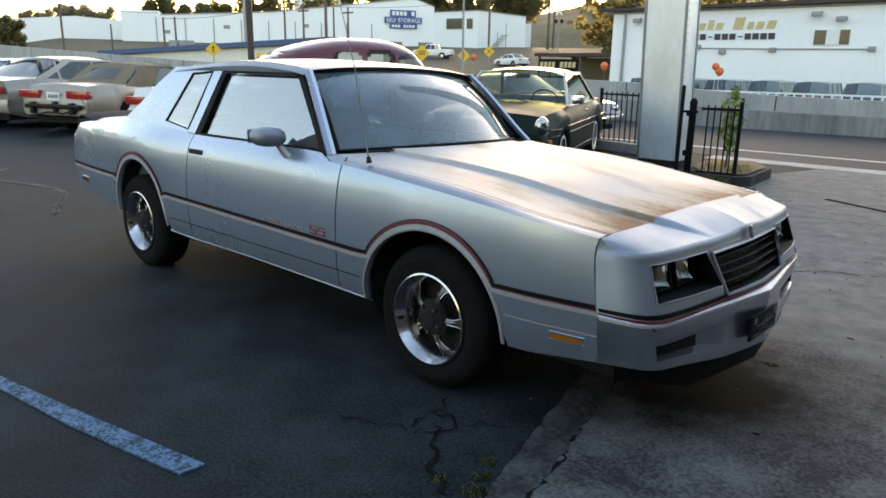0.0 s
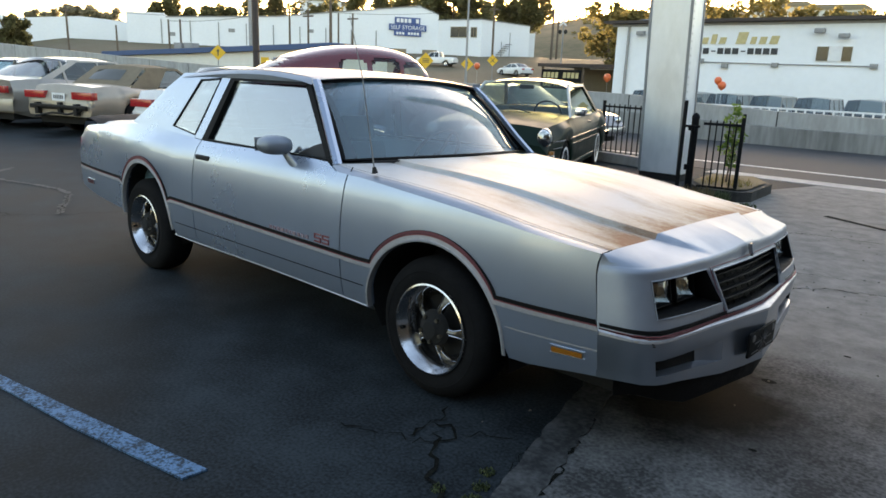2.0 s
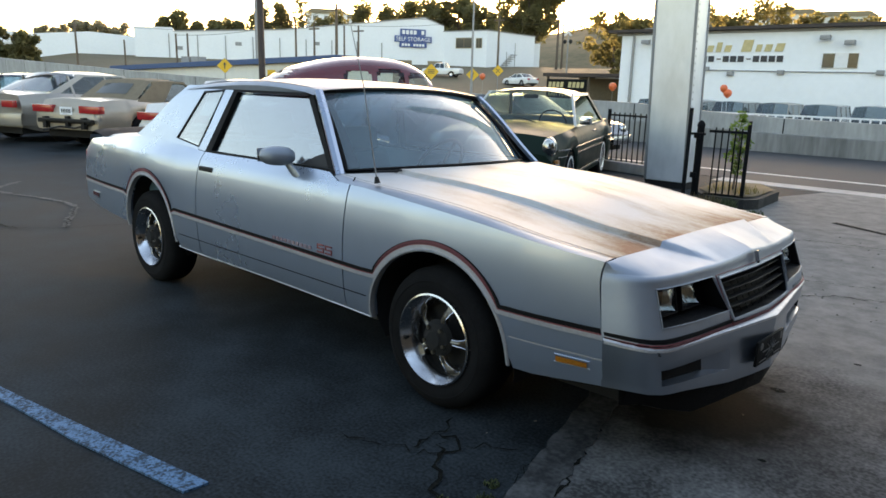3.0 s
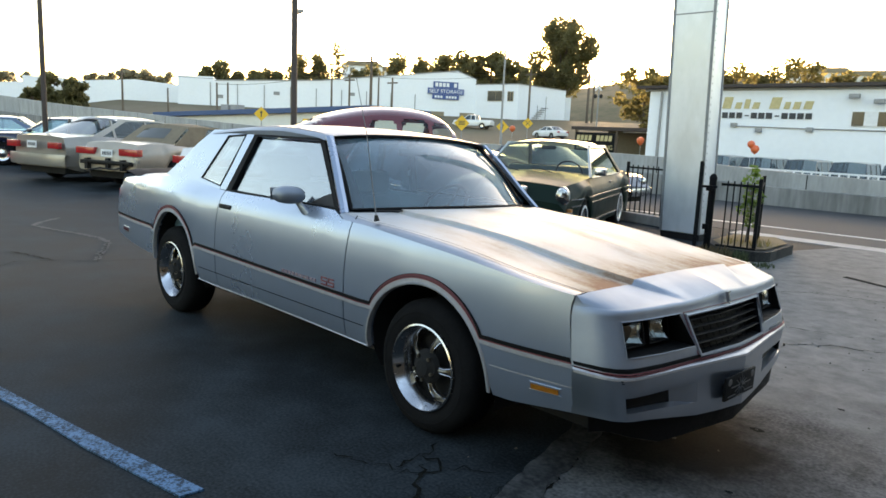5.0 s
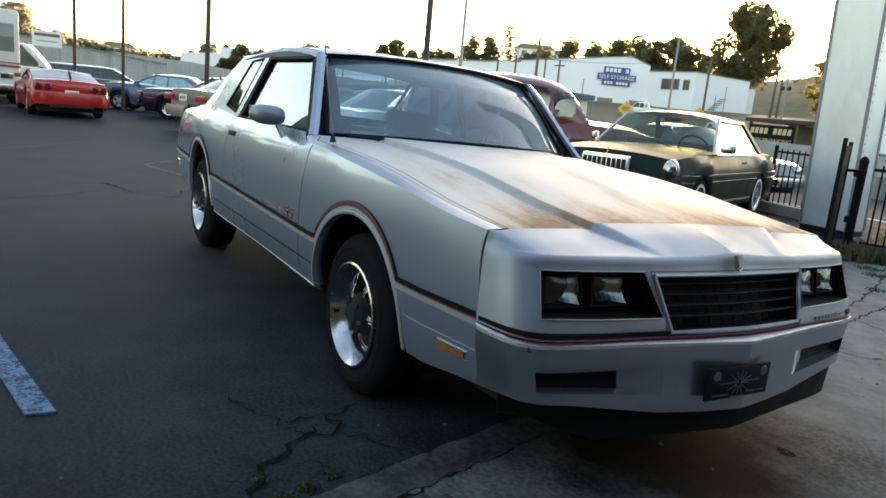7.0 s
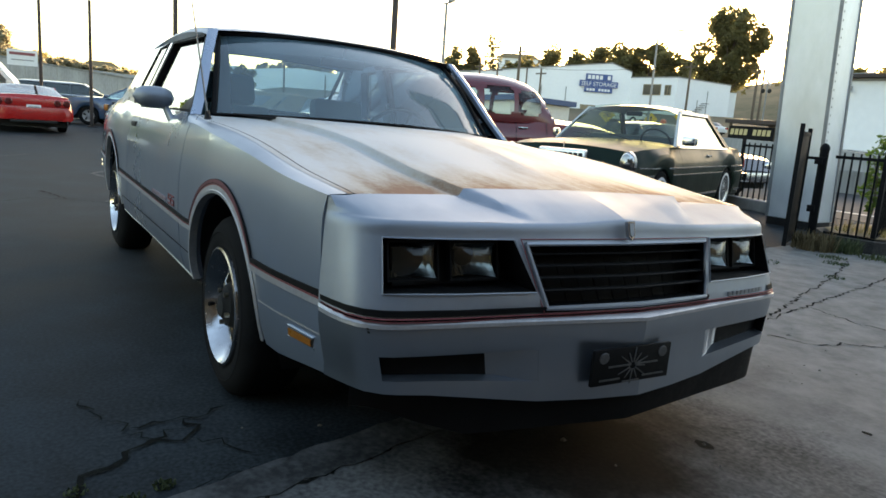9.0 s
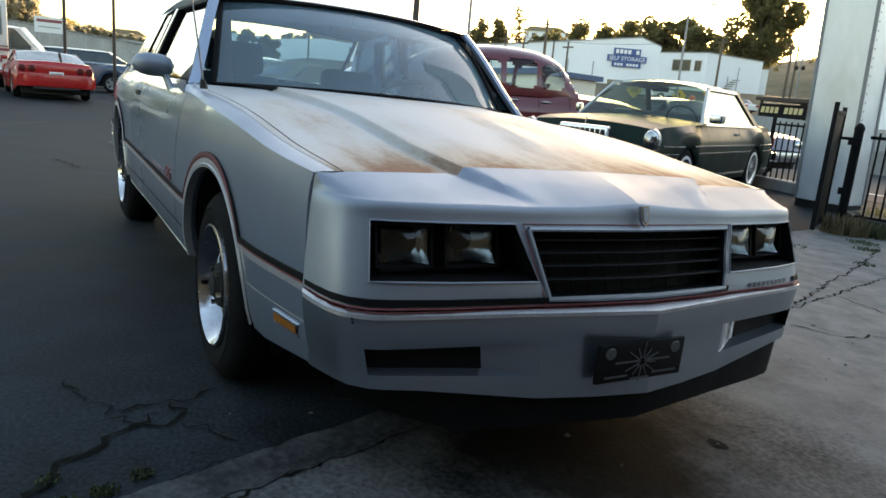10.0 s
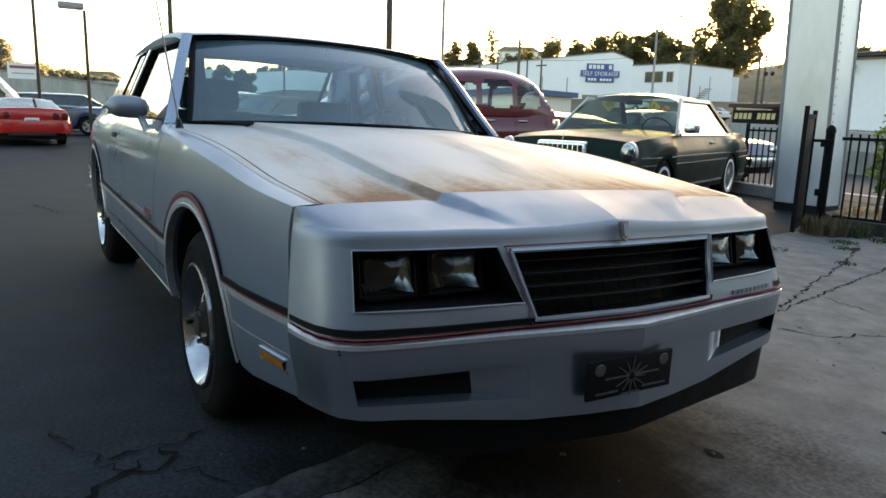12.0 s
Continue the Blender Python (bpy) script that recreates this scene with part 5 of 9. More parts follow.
M["grille_black"] = surface("grille_black", (0.0045, 0.0045, 0.005), (0.010, 0.010, 0.0105), 0.5, 0.75, 0, 10, 70, spec=0.10)
grille = recess(8, 12, 0.06, "grille", M["trim_black"])
opening_rim(8, 12, "grille_surround", DULL, 0.006)
for k in range(1, 5):
    z = lerp(GRILLE_B, GRILLE_T, k / 5)
    bm = bmesh.new()
    sheet(bm, [[p + Vector(q) for q in ((-0.040, 0, -0.001), (-0.016, 0, -0.0026), (-0.014, 0, 0), (-0.016, 0, 0.0026), (-0.040, 0, 0.001))] for p in (nose_point(i, z) for i in range(8, 13))])
    cpart("grille_bar", bm, M["grille_black"], "", grille)
for k in range(1, 12):
    y = lerp(-0.385, 0.385, k / 12)
    s = abs(y) / 0.385
    bm = bmesh.new()
    tube(bm, [(lerp(2.412, 2.399, s) - 0.024, y, GRILLE_T), (lerp(2.478, 2.455, s) - 0.030, y * 0.88, GRILLE_B)], 0.0018, 5)
    cpart("grille_slat", bm, M["grille_black"], "", grille)
ring = [nose_point(i, GRILLE_T + 0.012) for i in range(8, 13)] + [nose_point(i, GRILLE_B - 0.010) for i in range(12, 7, -1)]
ring = [p + Vector((0.004, math.copysign(0.012, p.y) if k in (0, 4, 5, 9) else 0.0, 0)) for k, p in enumerate(ring)]
bm = bmesh.new()
tube(bm, ring + ring[:1], 0.0016, 5)
cpart("grille_pinstripe", bm, M["stripe_red"])

# upright hood ornament at the nose centre
bm = bmesh.new()
prism(bm, [(-0.014, 0.026), (0.014, 0.026), (0.012, -0.016), (0.0, -0.027), (-0.012, -0.016)], -0.006, 0.006, pose(2.440, 0.002, 0.722, -18, 0, 90))
cpart("nose_badge", bm, M["chrome"], "small shield badge")
bm = bmesh.new()
prism(bm, [(-0.009, 0.020), (0.009, 0.020), (0.007, -0.012), (0.0, -0.019), (-0.007, -0.012)], -0.009, -0.006, pose(2.440, 0.002, 0.722, -18, 0, 90))
cpart("badge_inlay", bm, DULL)

# nose stripe: dark, red and bright bands right round
NOSE_S = [(x + 0.006, y) for x, y in mid_line]
for nm, mat, z0, z1, lift in (("stripe_black", M["trim_black"], 0.527, 0.539, 0.004), ("stripe_red", M["stripe_red"], 0.5225, 0.5255, 0.006), ("stripe_red", M["stripe_red"], 0.5170, 0.5195, 0.0065)):
    bm = bmesh.new()
    runs = [[q for q in NOSE_S if q[1] < 0.40], [q for q in NOSE_S if q[1] > 0.73]] if nm == "stripe_black" else [NOSE_S]
    for run in runs:
        sheet(bm, [[(x + lift * 0.2, y * 1.0, z0), (x + lift, y * 1.002, z0 + 0.001), (x + lift, y * 1.002, z1 - 0.001), (x + lift * 0.2, y, z1)] for x, y in run])
    cpart(nm, bm, mat)
# worn lettering between the ends of the dark band, no longer legible
for k in range(9):
    y = 0.47 + 0.026 * k
    x = table([q[1] for q in NOSE_S], [q[0] for q in NOSE_S], y)
    cpart("printed_bar", boxed(x - 0.004, x + 0.002, y, y + 0.016, 0.5285, 0.5375), M["galv"], "", None, False)

# bumper fascia: columns by plan, rows by height, with two air slots left open
B_PLAN = [(2.2015, -0.872), (2.262, -0.868), (2.322, -0.858), (2.368, -0.838), (2.398, -0.800), (2.412, -0.765), (2.428, -0.68), (2.446, -0.55), (2.466, -0.40), (2.474, -0.352), (2.500, -0.17), (2.524, 0.0)]
b_line = mirrored(B_PLAN)
B_ROWS = [(0.508, 0.0), (0.480, 0.003), (0.430, 0.0), (0.418, -0.002), (0.345, 0.004), (0.332, 0.006), (0.302, 0.008)]
bm = bmesh.new()
grid = []
for z, dx in B_ROWS:
    r = []
    for x, y in b_line:
        k = smooth01(0.9, 0.7, abs(y))
        low = 0.048 * smooth01(0.78, 0.22, abs(y)) * smooth01(0.40, 0.31, z)
        r.append(bm.verts.new((x + dx * k - (0.004 if z < 0.34 and abs(y) > 0.8 else 0), y * (1 - 0.034 * smooth01(0.5, 0.3, z)), z - low + (0.004 * smooth01(0.55, 0.8, abs(y)) if z < 0.31 else 0))))
    grid.append(r)
nb = len(b_line)
slots = {4, 5, 6, 7, 8} | {nb - 2 - q for q in (4, 5, 6, 7, 8)}
for j in range(len(grid) - 1):
    for i in range(nb - 1):
        if j == 3 and i in slots:
            continue
        bm.faces.new((grid[j][i], grid[j][i + 1], grid[j + 1][i + 1], grid[j + 1][i]))
slot_edges = []
for i0, i1 in ((4, 9), (nb - 10, nb - 5)):
    slot_edges.append(([grid[3][i].co.copy() for i in range(i0, i1 + 1)], [grid[4][i].co.copy() for i in range(i0, i1 + 1)]))
centre_crease(cpart("front_bumper", bm, BUMPER, "silver painted plastic, its shade put into a darker colour"))
# the ledge that joins the bumper's top edge to the nose, and its bright bead
bm = bmesh.new()
sheet(bm, [[(curve([(-q[1], q[0]) for q in NOSE_S[::-1]], -y) - 0.004 if abs(y) < 0.80 else x - 0.004, y * 0.998, 0.519), (x + 0.002, y, 0.516), (x + 0.007, y * 1.003, 0.512), (x + 0.007, y * 1.003, 0.501), (x + 0.001, y, 0.498)] for x, y in b_line])
cpart("stripe_bright", bm, M["stripe_pale"])
for up, dn in slot_edges:
    if up[0].y > 0:
        up, dn = up[::-1], dn[::-1]
    # from the outer end to the inner end: a box that ramps out to the surface
    rows = []
    for s in span(0, 1, 16):
        y = lerp(abs(up[0].y), abs(up[-1].y), s)
        q = max(0, min(len(up) - 2, sum(1 for p in up if abs(p.y) >= y) - 1))
        k = (abs(up[q].y) - y) / (abs(up[q].y) - abs(up[q + 1].y))
        a, b = up[q].lerp(up[q + 1], k), dn[q].lerp(dn[q + 1], k)
        d = 0.040 * (1 - smooth01(0.66, 1.0, s)) + 0.0005
        h = 0.006 * min(1.0, d / 0.03)
        rows.append([a, a + Vector((-d, 0, -h * 0.2)), b + Vector((-d, 0, h)), b + Vector((-d * 0.35, 0, h * 0.2)), b])
    bm = bmesh.new()
    sheet(bm, [r[2:] for r in rows])
    sheet(bm, [r[:3] for r in rows[10:]])
    slot = cpart("bumper_slot", bm, BUMPER)
    # black stands for the mesh and for shade on the slot's silver inside
    bm = bmesh.new()
    sheet(bm, [[r[0] - Vector((0.003, 0, 0)), r[1] + Vector((0.002, 0, 0)), r[2] + Vector((0.002, 0, 0))] for r in rows[:12]])
    bm.faces.new([bm.verts.new(p) for p in rows[0]])
    cpart("slot_mesh", bm, M["trim_black"], "black mesh, with the slot's shade painted black", slot)
# black air dam
bm = bmesh.new()
dam = [(x, y) for x, y in b_line if abs(y) < 0.845]
sheet(bm, [[(x - 0.014 - 0.07 * smooth01(0.5, 0.82, -y), y * 0.958, 0.318 - 0.048 * smooth01(0.78, 0.22, abs(y))), (x - 0.022 - 0.08 * smooth01(0.5, 0.82, -y), y * 0.955, lerp(0.172, 0.235, smooth01(0.55, 0.82, -y))), (x - 0.040 - 0.08 * smooth01(0.5, 0.82, -y), y * 0.945, lerp(0.164, 0.228, smooth01(0.55, 0.82, -y))), (x - 0.13, y * 0.94, 0.30)] for x, y in dam])
cpart("air_dam", bm, M["trim_black"], "black plastic chin spoiler")
# front plate with a worn printed star and two ovals
plate_ob = cpart("front_plate", boxed(2.522, 2.534, -0.198, 0.112, 0.298, 0.420, 0.003), M["trim_black"], "black novelty plate")
for k in range(12):
    a = k * math.pi / 6 + 0.1
    L = 0.050 if k % 2 else 0.062
    bm = bmesh.new()
    prism(bm, [(-0.0025, 0.012), (0.0025, 0.012), (0.0012, L), (-0.0012, L)], -0.001, 0.001, Matrix.Translation((2.5355, -0.043, 0.356)) @ Matrix.Rotation(radians(90), 4, "Z") @ Matrix.Rotation(a, 4, "Y"))
    cpart("star_ray", bm, M["plate_grey"], "", plate_ob, False)
for y in (-0.160, 0.076):
    bm = bmesh.new()
    lathe(bm, [(0.0, 0.001), (0.017, 0.001), (0.019, -0.001)], 16, Matrix.Translation((2.5355, y, 0.392)) @ Matrix.Rotation(radians(-90), 4, "Z"))
    cpart("oval_print", bm, M["plate_grey"], "", plate_ob)
for y0, y1, z in ((-0.12, -0.03, 0.366), (-0.015, 0.08, 0.366), (-0.15, -0.07, 0.322), (0.02, 0.11, 0.322), (-0.06, 0.01, 0.309)):
    cpart("printed_bar", boxed(2.5345, 2.5365, y0 - 0.021, y1 - 0.021, z - 0.009, z - 0.003), M["plate_grey"], "", plate_ob, False)
# scuffs on the bumper corner
for dx, z, w in ((0.0, 0.500, 0.002), (0.003, 0.492, 0.003)):
    cpart("scuff", boxed(2.392 + dx, 2.402 + dx, -0.826, -0.826 + w, z, z + 0.004), M["trim_black"], "", None, False)

# ---- tail: deck, spoiler, lamps, rear bumper ----
def deck_z(x, y):
    return curve([(-2.42, 0.925), (-2.2, 0.948), (-1.72, 0.985)], x) + 0.018 * (1 - (y / 0.75) ** 2) - 0.022 * max(0, (abs(y) - 0.66) / 0.1) ** 2


rows = [[(x, y * (1 - 0.08 * smooth01(-1.9, -2.42, x)), deck_z(x, y)) for y in span(-0.775, 0.775, 20)] for x in span(-2.42, -1.66, 12)]
bm = bmesh.new()
sheet(bm, rows)
cpart("deck_lid", bm, DULL)
bm = bmesh.new()
rows = []
for y in span(-0.735, 0.735, 18):
    h = 0.052 * (1 - 0.10 * (abs(y) / 0.70) ** 3)
    zb = deck_z(-2.35, y) - 0.012
    rows.append([(-2.24, y, zb + 0.006), (-2.34, y, zb + h * 0.75), (-2.44, y, zb + h), (-2.455, y, zb + h * 0.8), (-2.42, y, zb - 0.02)])
sheet(bm, rows, close_u=True)
cpart("deck_spoiler", bm, M["trim_black"], "black rear spoiler")
bm = bmesh.new()
sheet(bm, [[(-2.415, y * 0.955, 0.93), (-2.455, y * 0.965, 0.80), (-2.47, y * 0.975, 0.62), (-2.475, y * 0.98, 0.60), (-2.48, y * 0.98, 0.45), (-2.44, y * 0.97, 0.42)] for y in span(-0.80, 0.80, 18)])
cpart("rear_bumper", bm, SILVER)
for sgn in (-1, 1):
    cpart("tail_lamp", boxed(-2.478, -2.440, min(sgn * 0.42, sgn * 0.785), max(sgn * 0.42, sgn * 0.785), 0.665, 0.80, 0.008), M["red_lens"], "red tail lamp")
bm = boxed(-1.55, 2.20, -0.70, 0.70, 0.21, 0.30)
box(bm, -2.38, -1.55, -0.66, 0.66, 0.40, 0.52)
cpart("underbody", bm, M["well"])
bm = boxed(1.75, 2.33, -0.72, 0.72, 0.27, 0.66)
cpart("engine_bay", bm, M["well"])
# exposed aerial
bm = bmesh.new()
tube(bm, [(0.965, -0.806, 0.92), (0.960, -0.808, 0.95)], [0.015, 0.008], 10)
aer = cpart("aerial", bm, M["plastic_black"])
bm = bmesh.new()
tube(bm, [(0.962, -0.808, 0.94), (0.935, -0.820, 1.12), (0.895, -0.836, 1.35), (0.835, -0.865, 1.62)], [0.0035, 0.003, 0.0025, 0.0018], 6)
cpart("mast", bm, M["galv"], "thin bent steel mast", aer)
# faded lettering on the door, worn past reading
bm = bmesh.new()
for k in range(10):
    q = 0.20 + k * 0.036
    box(bm, q, q + 0.026, -0.8765, -0.8735, 0.556, 0.574)
cpart("door_decal", bm, M["decal_faded"], "", None, False)
bm = bmesh.new()
for q in (0.60, 0.665):
    for a, b, c, d in ((0, 0.055, 0.590, 0.597), (0, 0.055, 0.572, 0.579), (0, 0.055, 0.554, 0.561), (0, 0.008, 0.572, 0.597), (0.047, 0.055, 0.554, 0.579)):
        box(bm, q + a, q + b, -0.8775, -0.8735, c, d)
cpart("door_decal", bm, M["stripe_red"], "", None, False)

# ---- cabin ----
cpart("cabin_tub", boxed(-1.75, 0.78, -0.70, 0.70, 0.28, 0.34), M["interior"])
for s in (-1, 1):
    cpart("door_trim", boxed(-1.6, 0.7, s * 0.72 - 0.02, s * 0.72 + 0.02, 0.32, 0.925), M["cloth"], "", None, False)
bm = bmesh.new()
sheet(bm, [[(0.40, y, 0.70), (0.40, y, 0.86), (0.46, y, 0.905), (0.72, y, 0.915)] for y in span(-0.70, 0.70, 10)])
cpart("dashboard", bm, M["interior"])
sw = Matrix.Translation((0.20, 0.36, 0.885)) @ Matrix.Rotation(radians(-62), 4, "Y")
bm = bmesh.new()
tube(bm, [sw @ Vector((0.19 * math.cos(a), 0.19 * math.sin(a), 0)) for a in span(0, 2 * math.pi, 28)], 0.012, 8, cap=False)
for a in (0.3, math.pi - 0.3, math.pi * 1.5):
    tube(bm, [sw @ Vector((0, 0, -0.02)), sw @ Vector((0.19 * math.cos(a), 0.19 * math.sin(a), 0))], 0.011, 6)
tube(bm, [sw @ Vector((0, 0, 0.0)), sw @ Vector((0, 0, -0.25))], 0.03, 8)
cpart("steering_wheel", bm, M["plastic_black"])
for y, top in ((-0.33, 0.56), (0.36, 0.46)):
    seat = cpart("front_seat", boxed(-0.55, 0.02, y - 0.27, y + 0.27, 0.42, 0.58, 0.05), M["cloth"])
    cpart("seat_back", boxed(-0.10, 0.06, -0.25, 0.25, 0.0, top - 0.04, 0.05, Matrix.Translation((-0.52, y, 0.50)) @ Matrix.Rotation(radians(-16), 4, "Y")), M["cloth"], "", seat)
    cpart("headrest", boxed(-0.06, 0.06, -0.165, 0.165, top - 0.03, top + 0.15, 0.04, Matrix.Translation((-0.53, y, 0.50)) @ Matrix.Rotation(radians(-16), 4, "Y")), M["cloth"], "", seat)
cpart("rear_seat", boxed(-1.55, -1.10, -0.62, 0.62, 0.42, 0.90, 0.06), M["cloth"])
cpart("parcel_shelf", boxed(-1.72, -1.45, -0.62, 0.62, 0.90, 0.94, 0.01), M["cloth"])
bm = boxed(0.20, 0.23, -0.10, 0.12, 1.235, 1.285, 0.008)
tube(bm, [(0.215, 0.01, 1.28), (0.25, 0.01, 1.345)], 0.008, 6)
cpart("rear_view_mirror", bm, M["plastic_black"])
bm = bmesh.new()
rows = [[(q, y, curve(EDGE_Z, q) - 0.022 + 0.03 * (1 - (abs(y) / 0.58) ** 2.4)) for y in span(-0.58, 0.58, 8)] for q in span(-1.12, 0.2, 8)]
sheet(bm, rows)
cpart("headliner", bm, M["cloth"])


# ---- wheels ----
def slotted_wheel(parent, x, y, z, R, side, five=True):
    """A steel rally wheel in a bright trim ring: tyre, ring, dished star and dark hub. side: -1 faces -y."""
    W = Matrix.Translation((x, y, z)) @ Matrix.Diagonal((1, -side, 1, 1))
    # local +y' points inwards; the outer face is at y = 0
    bm = bmesh.new()
    lathe(bm, [(0.212, 0.004), (0.225, -0.004), (R - 0.055, -0.006), (R - 0.028, 0.006), (R - 0.010, 0.022), (R, 0.045), (R, 0.175), (R - 0.012, 0.20), (R - 0.05, 0.215), (0.21, 0.205)], 48, W)
    wheel = part("wheel", bm, M["rubber"], parent, "black road tyre on a slotted steel wheel")
    for rr, wd in ((R - 0.060, 0.003),):
        bm = bmesh.new()
        lathe(bm, [(rr - wd, -0.0065), (rr, -0.0085), (rr + wd, -0.0065)], 40, W)
        part("sidewall_rib", bm, M["rubber"], wheel)
    bm = bmesh.new()
    lathe(bm, [(0.214, 0.006), (0.211, -0.010), (0.203, -0.013), (0.192, 0.002), (0.176, 0.024), (0.163, 0.052), (0.158, 0.070)], 48, W)
    part("trim_ring", bm, M["chrome"], wheel, "bright steel trim ring")
    bm = bmesh.new()
    lathe(bm, [(0.162, 0.060), (0.158, 0.090), (0.145, 0.105), (0.0, 0.105)], 40, W)
    part("wheel_dish", bm, M["well"], wheel)
    for k in range(5):
        a = k * 2 * math.pi / 5 + 0.3
        bm = bmesh.new()
        RM = W @ Matrix.Rotation(a, 4, "Y")
        prof = [(0.040, 0.018, 0.036), (0.078, 0.0105, 0.028), (0.108, 0.0110, 0.034), (0.130, 0.015, 0.046), (0.146, 0.022, 0.060), (0.160, 0.032, 0.072)]
        sheet(bm, [[RM @ Vector((-w, d + 0.022, r)), RM @ Vector((-w * 0.92, d, r)), RM @ Vector((0, d - 0.006, r)), RM @ Vector((w * 0.92, d, r)), RM @ Vector((w, d + 0.022, r))] for r, w, d in prof])
        part("spoke", bm, M["dull_metal"], wheel, "tarnished bright spoke")
        bm = bmesh.new()
        for e in (-1, 1):
            tube(bm, [RM @ Vector((e * 0.013, 0.030, 0.070)), RM @ Vector((e * 0.0115, 0.031, 0.106)), RM @ Vector((e * 0.016, 0.044, 0.130)), RM @ Vector((e * 0.028, 0.062, 0.154))], 0.0026, 5)
        part("spoke_edge", bm, M["chrome"], wheel)
    bm = bmesh.new()
    lathe(bm, [(0.0, -0.010), (0.038, -0.008), (0.048, 0.004), (0.072, 0.012), (0.086, 0.034)], 24, W)
    part("hub", bm, M["well"], wheel, "dark rusty hub")
    for k in range(5):
        a = k * 2 * math.pi / 5 + 0.93
        bm = bmesh.new()
        tube(bm, [W @ Vector((0.060 * math.cos(a), 0.022, 0.060 * math.sin(a))), W @ Vector((0.060 * math.cos(a), -0.006, 0.060 * math.sin(a)))], 0.009, 6)
        part("lug_nut", bm, M["dull_metal"], wheel)
    bm = bmesh.new()
    tube(bm, [W @ Vector((-0.181, 0.020, -0.040)), W @ Vector((-0.176, -0.004, -0.040))], 0.008, 8)
    part("valve", bm, M["trim_black"], wheel)
    return wheel


for x, y, R, side in ((1.400, -0.893, 0.326, -1), (-1.392, -0.893, 0.326, -1), (1.400, 0.893, 0.326, 1), (-1.392, 0.893, 0.326, 1)):
    lift = (COUPE_POSE @ Vector((x, y, 0))).z
    slotted_wheel(coupe, x, y, R - 0.003 - lift, R, side)
bm = bmesh.new()
tube(bm, [(1.40, -0.7, 0.32), (1.40, 0.7, 0.32)], 0.05, 8)
tube(bm, [(-1.392, -0.7, 0.32), (-1.392, 0.7, 0.32)], 0.06, 8)
part("axles", bm, M["well"], coupe)

# ---- other cars ----
def plain_wheel(parent, x, y, R, side, cap="steel", width=0.19):
    """Tyre, rim and cap; side -1 faces -y."""
    W = Matrix.Translation((x, y, R)) @ Matrix.Diagonal((1, -side, 1, 1))
    k = R / 0.32
    bm = bmesh.new()
    lathe(bm, [(0.195 * k, 0.01), (0.21 * k, 0.0), (R - 0.04, 0.0), (R - 0.008, 0.02), (R, 0.04), (R, width - 0.03), (R - 0.03, width)], 24, W)
    wheel = part("wheel", bm, M["rubber"], parent, "black road tyre")
    bm = bmesh.new()
    if cap == "white":
        lathe(bm, [(0.235 * k, -0.002), (0.225 * k, -0.004), (0.20 * k, -0.003)], 24, W)
        part("whitewall", bm, M["sign_white"], wheel)
        bm = bmesh.new()
    lathe(bm, [(0.20 * k, 0.012), (0.197 * k, 0.0), (0.18 * k, 0.012), (0.10 * k, 0.02), (0.05 * k, 0.0), (0.0, -0.004)], 24, W)
    part("rim", bm, {"steel": M["chrome"], "white": M["chrome"], "alloy": M["galv"], "dark": M["plastic_black"]}[cap], wheel)
    if cap == "alloy":
        for i in range(5):
            a = i * 2 * math.pi / 5
            bm = bmesh.new()
            RM = W @ Matrix.Rotation(a, 4, "Y")
            sheet(bm, [[RM @ Vector((-w, d, r)), RM @ Vector((w, d, r))] for r, w, d in ((0.07 * k, 0.02, 0.012), (0.13 * k, 0.028, 0.010), (0.175 * k, 0.034, 0.008))])
            part("rim_slot", bm, M["well"], wheel)
    return wheel


